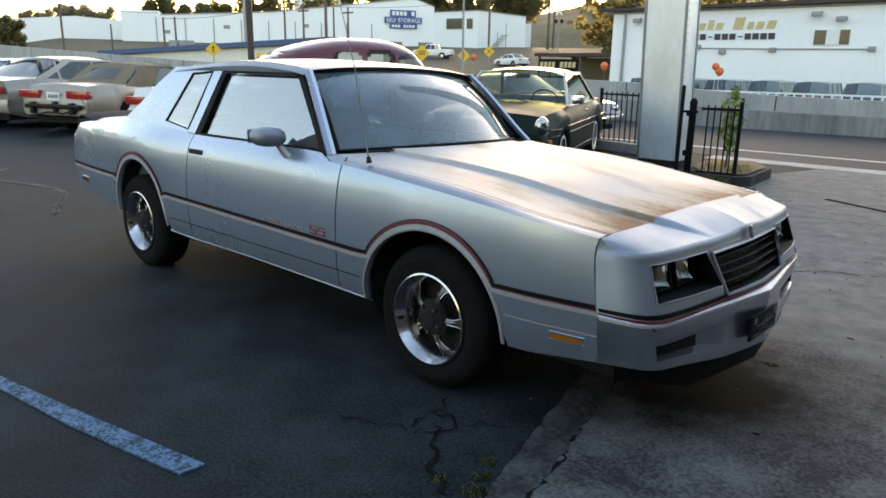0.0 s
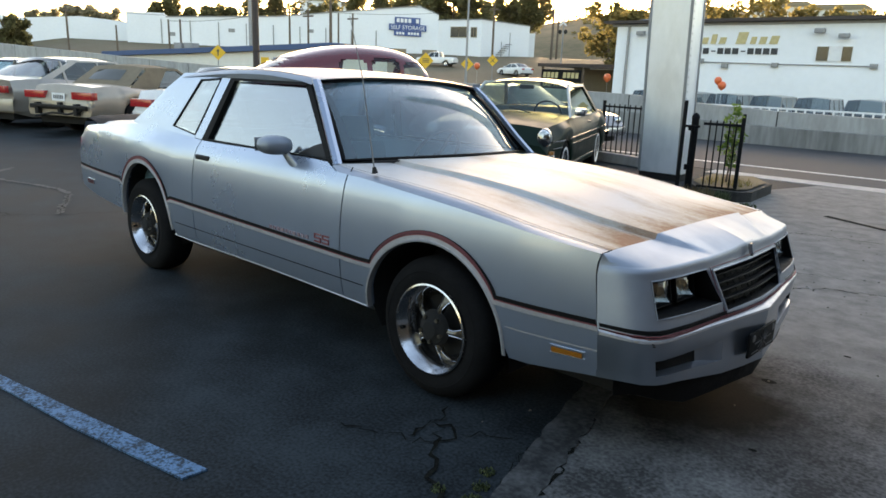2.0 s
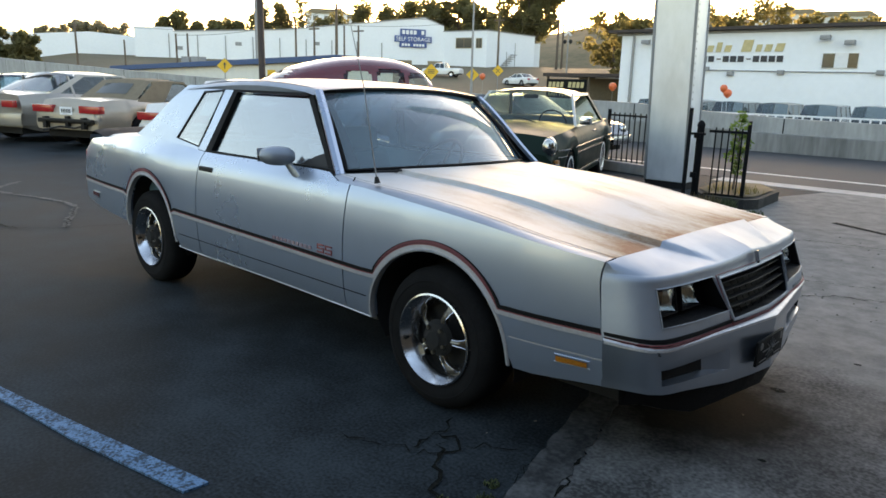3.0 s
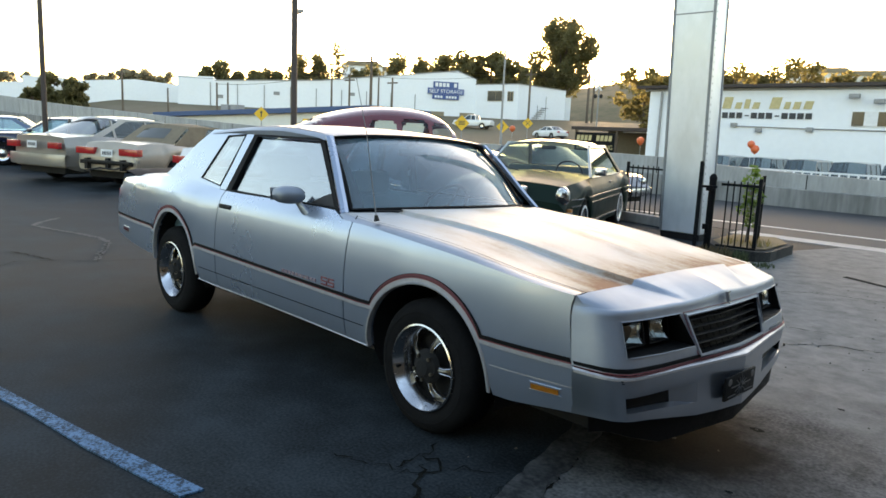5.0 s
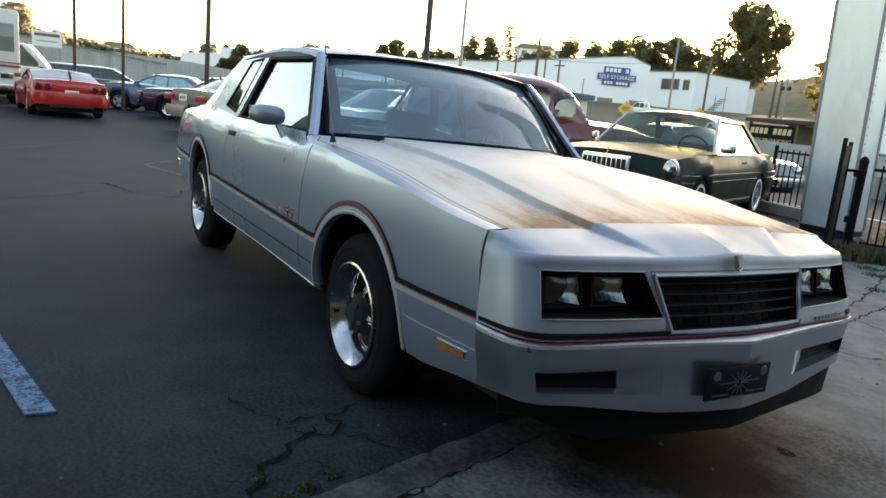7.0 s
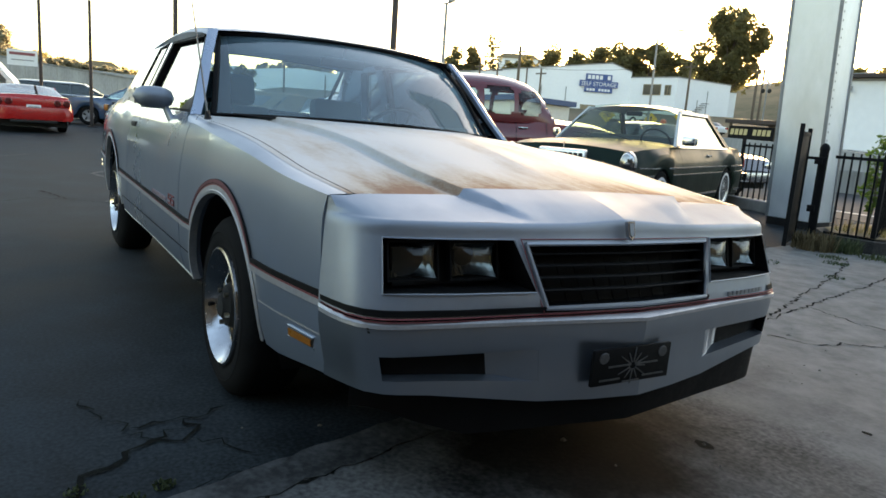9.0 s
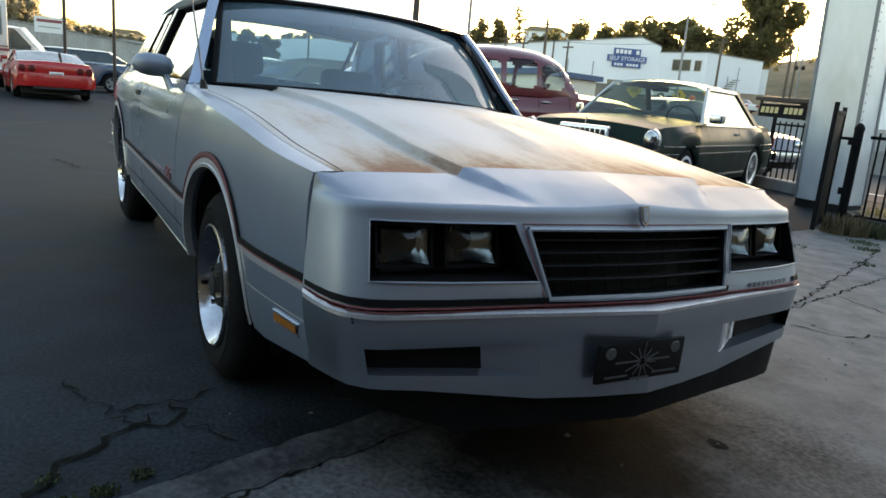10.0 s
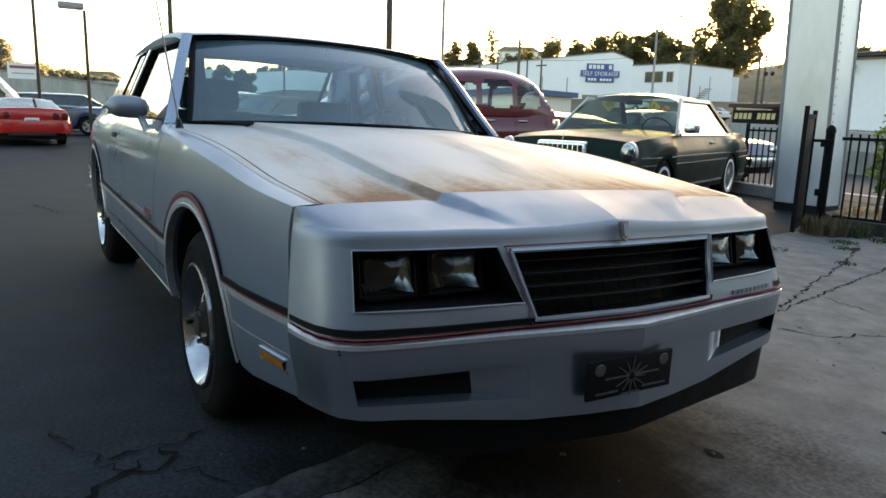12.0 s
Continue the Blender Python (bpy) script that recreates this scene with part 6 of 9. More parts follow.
def rounded_cabin(car, c, body):
    """A domed one-piece cabin with window openings cut through it and panes set in."""
    zb, prof, half = c["belt"] - 0.03, c["shell"], c["W"] / 2 * 0.93
    cuts = c["windows"]  # side openings: (x0, x1, z0, z1)
    xs = sorted(set([round(q, 3) for q in span(prof[0][0], prof[-1][0], 44)] + [q for w in cuts for q in (w[0], w[0] + 0.05, w[1] - 0.05, w[1])]))
    levels = span(zb, 1.10, 2) + span(1.10, 1.64, 12)[1:] + [1.68, 1.72, 1.76, 1.79, 1.81, 1.83, 1.84, 1.85]
    levels = sorted(set(levels + [q for w in cuts for q in (w[2], w[2] + 0.05, w[3] - 0.05, w[3])]))
    half_rows = [(z, 1) for z in levels] + [(9.0, 0)] + [(z, -1) for z in levels[::-1]]

    def at(x, row):
        z, sgn = row
        top = max(zb + 0.02, curve(prof, x))
        w = half * (1 - 0.26 * smooth01(-1.2, prof[0][0], x) ** 1.5 - 0.10 * smooth01(0.1, prof[-1][0], x))
        if z >= top or sgn == 0:
            return Vector((x, 0, top))
        sn = ((z - zb) / (top - zb)) ** (1 / 0.78)
        return Vector((x, sgn * w * math.sqrt(max(0.0, 1 - sn * sn)) ** 0.62, z))

    def role(p):
        for k, (x0, x1, z0, z1) in enumerate(cuts):
            if abs(p.y) > 0.42 and x0 < p.x < x1 and z0 < p.z < z1:
                corner = min(p.x - x0, x1 - p.x) < 0.05 and min(p.z - z0, z1 - p.z) < 0.05
                return None if corner else ("side", k, p.y > 0)
        if p.x > c["screen"] and 0.03 < abs(p.y) < half * 0.80 and zb + 0.07 < p.z < curve(prof, c["screen"]) - 0.02:
            return ("screen", 0, p.y > 0)
        if p.x < c["back"] and 0.03 < abs(p.y) < 0.50 and c["belt"] + 0.20 < p.z < c["belt"] + 0.52:
            return ("back", 0, p.y > 0)
        return None

    shell, panes = bmesh.new(), {}
    grid = [[at(x, a) for a in half_rows] for x in xs]
    for i in range(len(xs) - 1):
        for j in range(len(half_rows) - 1):
            quad = [grid[i][j], grid[i + 1][j], grid[i + 1][j + 1], grid[i][j + 1]]
            quad = [p for k, p in enumerate(quad) if (p - quad[k - 1]).length > 1e-5]
            if len(quad) < 3:
                continue
            r = role(sum(quad, Vector()) / len(quad))
            if r is None:
                shell.faces.new([shell.verts.new(p) for p in quad])
            else:
                bm = panes.setdefault(r, bmesh.new())
                bm.faces.new([bm.verts.new(Vector((p.x, p.y * 0.985, p.z - 0.004))) for p in quad])
    bmesh.ops.remove_doubles(shell, verts=shell.verts, dist=0.0004)
    part("cabin", shell, body, car)
    for (kind, _, _), bm in panes.items():
        bmesh.ops.remove_doubles(bm, verts=bm.verts, dist=0.0005)
        part({"side": "side_glass", "screen": "windshield", "back": "rear_window"}[kind], bm, c["glass"], car)


def parked_car(name, label, m, c):
    """A parked car from a dictionary of sizes; +x is forwards, the origin lies on the ground under its middle."""
    car = thing(name, label, "car", m, "parked cars")
    L, W, H, wb, R = c["L"], c["W"], c["H"], c["wb"], c["R"]
    body, hw = c["paint"], W / 2
    front, rear = c.get("front", (L - wb) / 2 * 0.9 + wb / 2), None
    rear = front - L
    fa, ra = wb / 2, -wb / 2
    sh = c["shoulder"]
    ar = c.get("arch", R + 0.05)

    def low(x):
        z = c.get("sill", 0.24) + 0.10 * smooth01(front - 0.5, front, x) + 0.12 * smooth01(rear + 0.6, rear, x)
        for cx in (fa, ra):
            u = (x - cx) / ar
            if abs(u) < 1:
                z = max(z, R + (ar - 0.02) * math.sqrt(1 - u * u))
        return z

    def plan(x):
        y = hw - c.get("nose_taper", 0.10) * smooth01(front - 0.9, front, x) ** 2 - c.get("tail_taper", 0.10) * smooth01(rear + 0.9, rear, x) ** 2
        return y

    def bulge(t):
        return 1 - c.get("tuck", 0.05) * (1 - math.sin(math.pi * min(1, 0.15 + 0.8 * t))) - c.get("roundtop", 0.05) * smooth01(0.7, 1.0, t)

    xs = set(round(q, 3) for q in span(rear, front, 30))
    for cx in (fa, ra):
        xs |= set(round(cx + ar * math.cos(math.pi * i / 14), 3) for i in range(15))
    xs = [q for q in sorted(xs) if rear <= q <= front]
    keep = [xs[0]]
    for q in xs[1:]:
        if q - keep[-1] > 0.012:
            keep.append(q)
    bm = bmesh.new()
    rows = []
    for x in keep:
        lo, hi = low(x), curve(sh, x)
        lo = min(lo, hi - 0.03)
        right = []
        n = 8
        for i in range(n + 1):
            t = i / n
            right.append((plan(x) * bulge(t), lerp(lo, hi, t)))
        w = right[-1][0]
        cr = c.get("crown", 0.035)
        topz = [(w * (1 - u), hi + cr * (1 - (1 - u) ** 2)) for u in (0.12, 0.4, 0.7, 1.0)]
        half = right + topz
        rows.append([(x, -y, z) for y, z in half] + [(x, y, z) for y, z in half[::-1][1:]])
    sheet(bm, rows)
    # close nose and tail
    for row in (rows[0], rows[-1]):
        vs = [bm.verts.new(p) for p in row]
        try:
            bm.faces.new(vs)
        except ValueError:
            pass
    bmesh.ops.remove_doubles(bm, verts=bm.verts, dist=0.0005)
    shell = part("body", bm, body, car)
    part("underbody", boxed(rear + 0.2, front - 0.2, -hw * 0.8, hw * 0.8, c.get("sill", 0.24) - 0.04, 0.55 if not c.get("open") else 0.5), M["well"], car, smooth=False)
    # cabin
    b0, b1, t1, t0 = c["cabin"]  # windshield base, rear base, roof rear, roof front
    zb, zt = c["belt"], H
    inn = c.get("lean", 0.30) * (zt - zb)
    yb = hw * 0.90

    def cab(x, z, sgn, out=0.0):
        return Vector((x, sgn * (yb - (z - zb) * inn / (zt - zb) + out), z))

    if c.get("shell"):
        rounded_cabin(car, c, body)
    else:
        roofm = c.get("roof_paint", body)
        zr = zt - 0.06
        yr = yb - inn
        bm = bmesh.new()
        rows = []
        for x in span(t1, t0, 10):
            e = 0.035 * smooth01(t1 + 0.35, t1, x) + 0.035 * smooth01(t0 - 0.35, t0, x)
            rows.append([(x, y * yr, zr - e - 0.02 * (abs(y) > 0.99) + 0.06 * (1 - abs(y) ** 2.2)) for y in (-1.03, -1, -0.8, -0.4, 0, 0.4, 0.8, 1, 1.03)])
        sheet(bm, rows)
        part("roof", bm, roofm, car)

        def plate(poly, mat, nm, sgn, out=0.0, thick=0.03, smooth=False):
            bm = bmesh.new()
            a = [bm.verts.new(cab(u, v, sgn, out)) for u, v in poly]
            b = [bm.verts.new(cab(u, v, sgn, out - thick)) for u, v in poly]
            bm.faces.new(a)
            bm.faces.new(b[::-1])
            for i in range(len(poly)):
                bm.faces.new((a[i], b[i], b[(i + 1) % len(poly)], a[(i + 1) % len(poly)]))
            return part(nm, bm, mat, car, smooth=smooth)

        zt2 = zr - 0.035
        pw = c.get("pillar", 0.07)
        cw = c.get("c_width", 0.28)
        splits = c.get("posts", [0.0])
        gl = c.get("glass", M["glass_dark"])
        trim = c.get("window_trim", M["chrome"])
        for sgn in (-1, 1):
            plate([(b0, zb), (b0 - pw * 1.3, zb), (t0 - pw * 1.2, zt2), (t0, zt2 + 0.03), (t0 + 0.02, zt2)], roofm, "a_pillar", sgn)
            plate([(b1, zb - 0.02), (b1 + cw, zb - 0.01), (t1 + cw * 0.75, zt2), (t1 + cw, zr), (t1, zr), (t1 - 0.02, zt2 - 0.03)], c.get("c_paint", roofm), "c_pillar", sgn)
            plate([(b0 - pw, zb), (b1 + cw, zb - 0.005), (t1 + cw * 0.75, zt2), (t0 - pw, zt2)], gl, "side_glass", sgn, -0.02, 0.005)
            for px in splits:
                plate([(px - pw / 2, zb), (px + pw / 2, zb), (px + pw * 0.3 - 0.03, zt2), (px - pw * 0.7 - 0.0, zt2)], c.get("b_paint", roofm), "b_pillar", sgn, -0.004)
            plate([(b0 - pw, zb - 0.012), (b1 + cw, zb - 0.014), (b1 + cw, zb + 0.006), (b0 - pw, zb + 0.008)], trim, "sill_trim", sgn, 0.006, 0.012)
            plate([(t0 - 0.02, zt2 - 0.01), (t1 + cw * 0.6, zt2 - 0.01), (t1 + cw * 0.6, zt2 + 0.03), (t0 - 0.02, zt2 + 0.03)], roofm, "roof_rail", sgn, 0.006, 0.03)

        def pane(xb, xt, nm, bow):
            bm = bmesh.new()
            sheet(bm, [[(lerp(xb, xt, t) + bow * (1 - s * s), s * lerp(yb - 0.03, yr - 0.02, t), lerp(zb, zr + 0.0, t) + 0.045 * t * (1 - s * s)) for s in span(-1, 1, 8)] for t in span(0, 1, 5)])
            return part(nm, bm, gl, car)

        pane(b0, t0, "windshield", 0.06)
        if c.get("soft_top"):
            # fabric back with a small window let into it
            for nm, mt, f0, f1, w, lift in (("soft_back", roofm, 0.0, 1.0, 1.0, 0.0), ("rear_window", gl, 0.30, 0.78, 0.55, 0.008)):
                bm = bmesh.new()
                sheet(bm, [[(lerp(b1, t1, t) - 0.05 * (1 - s * s * w * w) - lift, s * w * lerp(yb - 0.03, yr - 0.02, t), lerp(zb, zr, t) + 0.045 * t * (1 - s * s * w * w) + lift) for s in span(-1, 1, 8)] for t in span(f0, f1, 5)])
                part(nm, bm, mt, car)
        else:
            pane(b1, t1, "rear_window", -0.05)
    # simple inside
    im = c.get("inside", M["interior"])
    part("seats", boxed(-0.15, 0.10, -hw * 0.75, hw * 0.75, 0.45, zb + 0.10, 0.05), im, car)
    part("rear_bench", boxed(b1 + 0.25, b1 + 0.45, -hw * 0.72, hw * 0.72, 0.45, zb + 0.02, 0.05), im, car)
    part("dashboard", boxed(b0 - 0.35, b0 - 0.02, -hw * 0.8, hw * 0.8, 0.5, zb - 0.02, 0.04), im, car)
    # wheels
    for x in (fa, ra):
        for sgn in (-1, 1):
            plain_wheel(car, x, sgn * (hw - c.get("wheel_in", 0.03)), R, sgn, c.get("cap", "alloy"))
    # panel lines
    for sgn in (-1, 1):
        for px in c.get("doors", []):
            bm = bmesh.new()
            rows = []
            for t in span(0.12, 1.0, 8):
                z = lerp(low(px), curve(sh, px), t)
                y = plan(px) * bulge((z - low(px)) / (curve(sh, px) - low(px))) + 0.002
                rows.append([(px - 0.005, sgn * y, z), (px + 0.005, sgn * y, z)])
            sheet(bm, rows)
            part("door_gap", bm, M["trim_black"], car, smooth=False)
        for hx in c.get("handles", []):
            z = c["belt"] - 0.12
            part("door_handle", boxed(hx - 0.08, hx + 0.08, sgn * plan(hx) * bulge(0.85) - 0.022, sgn * plan(hx) * bulge(0.85) + 0.022, z, z + 0.025, 0.006), c.get("handle", M["chrome"]), car)
        if "strip" in c:
            for z0, th, mt in c["strip"]:
                bm = bmesh.new()
                rows = []
                for x in span(rear + 0.15, front - 0.2, 30):
                    lo, hi = c.get("sill", 0.24), curve(sh, x)
                    if z0 > hi - 0.03:
                        continue
                    y = plan(x) * bulge((z0 - low(x)) / max(0.1, hi - low(x)))
                    if low(x) > z0 - 0.01:
                        continue
                    rows.append([(x, sgn * (y + 0.001), z0), (x, sgn * (y + 0.012), z0 + 0.003), (x, sgn * (y + 0.012), z0 + th - 0.003), (x, sgn * (y + 0.001), z0 + th)])
                runs = [[rows[0]]] if rows else []
                for r in rows[1:]:
                    if r[0][0] - runs[-1][-1][0][0] > 0.25:
                        runs.append([r])
                    else:
                        runs[-1].append(r)
                bm.free()
                for run in runs:
                    if len(run) > 1:
                        bm = bmesh.new()
                        sheet(bm, run)
                        part("side_strip", bm, mt, car)
        if c.get("mirror", True):
            bm = boxed(b0 - 0.30, b0 - 0.16, sgn * (hw - 0.02) - 0.06, sgn * (hw - 0.02) + 0.10 * (sgn > 0) + 0.0, zb + 0.02, zb + 0.13, 0.03)
            part("side_mirror", bm, c.get("mirror_mat", body), car)
    # lamps and bumpers: boxes given as (name, material, x, y0, y1, z0, z1, depth) on both sides
    for nm, mt, x, y0, y1, z0, z1, d in c.get("lamps", []):
        for sgn in (-1, 1):
            part(nm, boxed(x - d / 2, x + d / 2, min(sgn * y0, sgn * y1), max(sgn * y0, sgn * y1), z0, z1, 0.012), mt, car)
    for nm, mt, x, y, z, r in c.get("round_lamps", []):
        for sgn in (-1, 1):
            bm = bmesh.new()
            lathe(bm, [(0, 0.02), (r * 0.6, 0.014), (r * 0.9, 0.0), (r, -0.03), (r * 1.08, -0.03), (r * 1.1, -0.08)], 20, Matrix.Translation((x, sgn * y, z)) @ Matrix.Rotation(radians(-90), 4, "Z"))
            part(nm, bm, mt, car)
    for nm, mt, x, half, z0, z1, d in c.get("bumpers", []):
        bm = bmesh.new()
        s = 1 if x > 0 else -1
        rows = []
        for t in span(-1, 1, 14):
            bx = x - s * 0.16 * abs(t) ** 4
            rows.append([(bx - s * d, t * half, z0 + 0.01), (bx, t * half * 1.0, z0), (bx + s * 0.02, t * half, (z0 + z1) / 2), (bx, t * half, z1), (bx - s * d, t * half, z1 - 0.01)])
        sheet(bm, rows)
        part(nm, bm, mt, car)
    for x, z in c.get("plates", []):
        s = 1 if x > 0 else -1
        pl = part("number_plate", boxed(x - 0.006, x + 0.006, -0.155, 0.155, z, z + 0.15, 0.003), M["sign_white"], car, smooth=False)
        for i in range(6):
            xa, xb = sorted((x + s * 0.0062, x + s * 0.009))
            part("plate_mark", boxed(xa, xb, -0.12 + i * 0.042, -0.095 + i * 0.042, z + 0.04, z + 0.11), M["dark_letter"], pl, smooth=False)
    return car


M["green_paint"] = paint("dark_green_paint", (0.007, 0.019, 0.013), 0.34, 0.0, 0.05)
M["green_paint"].node_tree.nodes["Principled BSDF"].inputs["Specular IOR Level"].default_value = 0.10
M["roof_pale"] = paint("pale_roof_paint", (0.50, 0.53, 0.52), 0.3, 0.0, 0.4)
M["maroon_paint"] = paint("maroon_paint", (0.13, 0.012, 0.016), 0.16, 0.1, 0.9)
M["pewter_paint"] = paint("pewter_paint", (0.30, 0.28, 0.25), 0.3, 0.5, 0.6)
M["champagne_paint"] = paint("champagne_paint", (0.36, 0.31, 0.25), 0.32, 0.4, 0.5)
M["soft_top"] = surface("tan_canvas", (0.21, 0.165, 0.11), (0.16, 0.125, 0.085), 0.9, 1.0, 0, 6, 120, 0.001)
M["white_paint"] = paint("white_car_paint", (0.70, 0.70, 0.69), 0.25, 0.0, 0.7)
M["navy_paint"] = paint("navy_paint", (0.012, 0.016, 0.040), 0.14, 0.1, 0.9)
M["red_paint"] = paint("red_paint", (0.42, 0.012, 0.010), 0.22, 0.0, 0.5)
M["blue_paint"] = paint("mid_blue_paint", (0.05, 0.09, 0.16), 0.25, 0.3, 0.7)
M["teal_paint"] = paint("dark_teal_paint", (0.030, 0.043, 0.052), 0.25, 0.2, 0.6)
M["grey_paint"] = paint("grey_paint", (0.22, 0.23, 0.24), 0.3, 0.4, 0.6)
M["black_paint"] = paint("black_paint", (0.012, 0.012, 0.014), 0.15, 0.1, 0.9)
M["cream_panel"] = surface("cream_panel", (0.68, 0.66, 0.60), (0.60, 0.58, 0.53), 0.4, 0.55, 0, 2, 30)

# dark green classic coupe
gc = parked_car("classic_coupe", "dark green 1960s coupe with a pale roof and chrome trim", pose(-2.80, 5.85, 0, 0, 0, -69.3), dict(
    L=4.88, W=1.80, H=1.42, wb=2.75, R=0.325, front=2.18, paint=M["green_paint"], roof_paint=M["roof_pale"], c_paint=M["green_paint"],
    shoulder=[(-2.70, 0.70), (-2.62, 0.84), (-2.3, 0.90), (-1.6, 0.915), (-1.0, 0.905), (0.0, 0.90), (0.7, 0.905), (1.3, 0.885), (1.9, 0.845), (2.08, 0.79), (2.18, 0.62)],
    belt=0.91, cabin=(0.84, -1.62, -0.98, 0.30), lean=0.40, posts=[], pillar=0.040, c_width=0.20, nose_taper=0.10, tail_taper=0.14, crown=0.045, roundtop=0.07,
    glass=M["green_glass"], inside=M["interior"], cap="white", doors=[0.72, -0.60], handles=[-0.45], strip=[(0.655, 0.020, M["chrome"]), (0.575, 0.016, M["chrome"]), (0.30, 0.03, M["chrome"])], mirror_mat=M["chrome"], arch=0.345,
    lamps=[("tail_lamp", M["red_lens"], -2.66, 0.50, 0.80, 0.62, 0.76, 0.06), ("turn_lamp", M["amber_lens"], 2.06, 0.80, 0.86, 0.50, 0.56, 0.10)],
    bumpers=[("front_bumper", M["chrome"], 2.26, 0.88, 0.40, 0.52, 0.10), ("rear_bumper", M["chrome"], -2.74, 0.88, 0.42, 0.54, 0.10)]))
for sgn in (-1, 1):
    bm = bmesh.new()
    lathe(bm, [(0.0, 0.025), (0.048, 0.021), (0.074, 0.008), (0.082, -0.016), (0.087, -0.016), (0.090, -0.07)], 24, Matrix.Translation((2.13, sgn * 0.735, 0.71)) @ Matrix.Diagonal((1, 1, 1.45, 1)) @ Matrix.Rotation(radians(-90), 4, "Z"))
    lamp = part("headlamp", bm, M["chrome"], gc, "upright oval lamp in a chrome ring")
    bm = bmesh.new()
    lathe(bm, [(0.0, 0.031), (0.043, 0.027), (0.068, 0.012)], 20, Matrix.Translation((2.135, sgn * 0.735, 0.71)) @ Matrix.Diagonal((1, 1, 1.45, 1)) @ Matrix.Rotation(radians(-90), 4, "Z"))
    part("lens", bm, M["lamp_glass"], lamp)
gr = part("grille", boxed(2.14, 2.21, -0.30, 0.30, 0.50, 0.82, 0.03), M["chrome"], gc, "upright chrome grille")
for k in range(9):
    part("grille_bar", boxed(2.205, 2.216, -0.275 + k * 0.06, -0.227 + k * 0.06, 0.53, 0.78), M["plastic_black"], gr, smooth=False)
bm = bmesh.new()
tube(bm, [(2.17, 0, 0.82), (2.17, 0, 0.90)], 0.006, 6)
part("bonnet_star", bm, M["chrome"], gc)
bm = bmesh.new()
for y in (-0.25, 0.25):
    bm = bmesh.new()
    tube(bm, [(0.82, y, 0.94), (0.74, y - 0.22, 0.99), (0.71, y - 0.36, 1.0)], 0.008, 5)
    part("wiper", bm, M["plastic_black"], gc)
part("interior_mirror", boxed(0.20, 0.23, -0.11, 0.11, 1.26, 1.32, 0.01), M["plastic_black"], gc)
bm = bmesh.new()
sw2 = Matrix.Translation((0.28, 0.36, 0.93)) @ Matrix.Rotation(radians(-60), 4, "Y")
tube(bm, [sw2 @ Vector((0.2 * math.cos(a), 0.2 * math.sin(a), 0)) for a in span(0, 2 * math.pi, 24)], 0.012, 6, cap=False)
part("steering_wheel", bm, M["plastic_black"], gc)

# tall maroon sedan with rounded roof
rc = parked_car("vintage_sedan", "glossy maroon 1940s sedan with a rounded roof", pose(-6.45, 6.05, 0, 0, 0, 68), dict(
    L=5.05, W=1.86, H=1.70, wb=3.05, R=0.35, front=2.35, paint=M["maroon_paint"],
    shoulder=[(-2.70, 0.62), (-2.6, 0.80), (-2.3, 0.98), (-1.8, 1.08), (-1.2, 1.10), (0.0, 1.10), (0.75, 1.10), (1.3, 1.08), (1.9, 1.04), (2.2, 0.92), (2.35, 0.66)],
    belt=1.10, cabin=(0.66, -1.95, -1.25, 0.22), lean=0.30,
    shell=[(-2.55, 1.07), (-2.30, 1.29), (-2.10, 1.45), (-1.70, 1.64), (-1.2, 1.78), (-0.6, 1.86), (-0.1, 1.86), (0.32, 1.81), (0.60, 1.71), (0.80, 1.52), (0.94, 1.28), (1.04, 1.08)],
    windows=[(-0.94, -0.44, 1.20, 1.61), (-0.34, 0.18, 1.20, 1.66), (0.26, 0.68, 1.20, 1.61)], screen=0.76, back=-1.40, nose_taper=0.34, tail_taper=0.20, crown=0.09, roundtop=0.10, tuck=0.02,
    glass=M["clear_glass"], inside=M["interior"], cap="steel", doors=[0.78, 0.24, -0.40], handles=[0.36, -0.20], arch=0.40, mirror=False, sill=0.28,
    round_lamps=[("headlamp", M["chrome"], 2.22, 0.62, 0.82, 0.10)],
    bumpers=[("front_bumper", M["chrome"], 2.48, 0.86, 0.38, 0.52, 0.08), ("rear_bumper", M["chrome"], -2.78, 0.86, 0.38, 0.52, 0.08)]))
bm = bmesh.new()
rows = []
for t in span(0, 1, 12):
    x = lerp(1.0, 2.32, t)
    r = 0.26 * math.sin(math.pi * (0.18 + 0.62 * t))
    rows.append([(x, -0.86 + 0.30 * (1 - math.cos(a)) * 0.6, 0.80 + r * math.sin(a)) for a in span(0.0, math.pi, 8)])
sheet(bm, rows)
part("front_wing", bm, M["maroon_paint"], rc)
bm = bmesh.new()
sheet(bm, [[(p[0], -p[1], p[2]) for p in r] for r in rows])
part("front_wing", bm, M["maroon_paint"], rc)

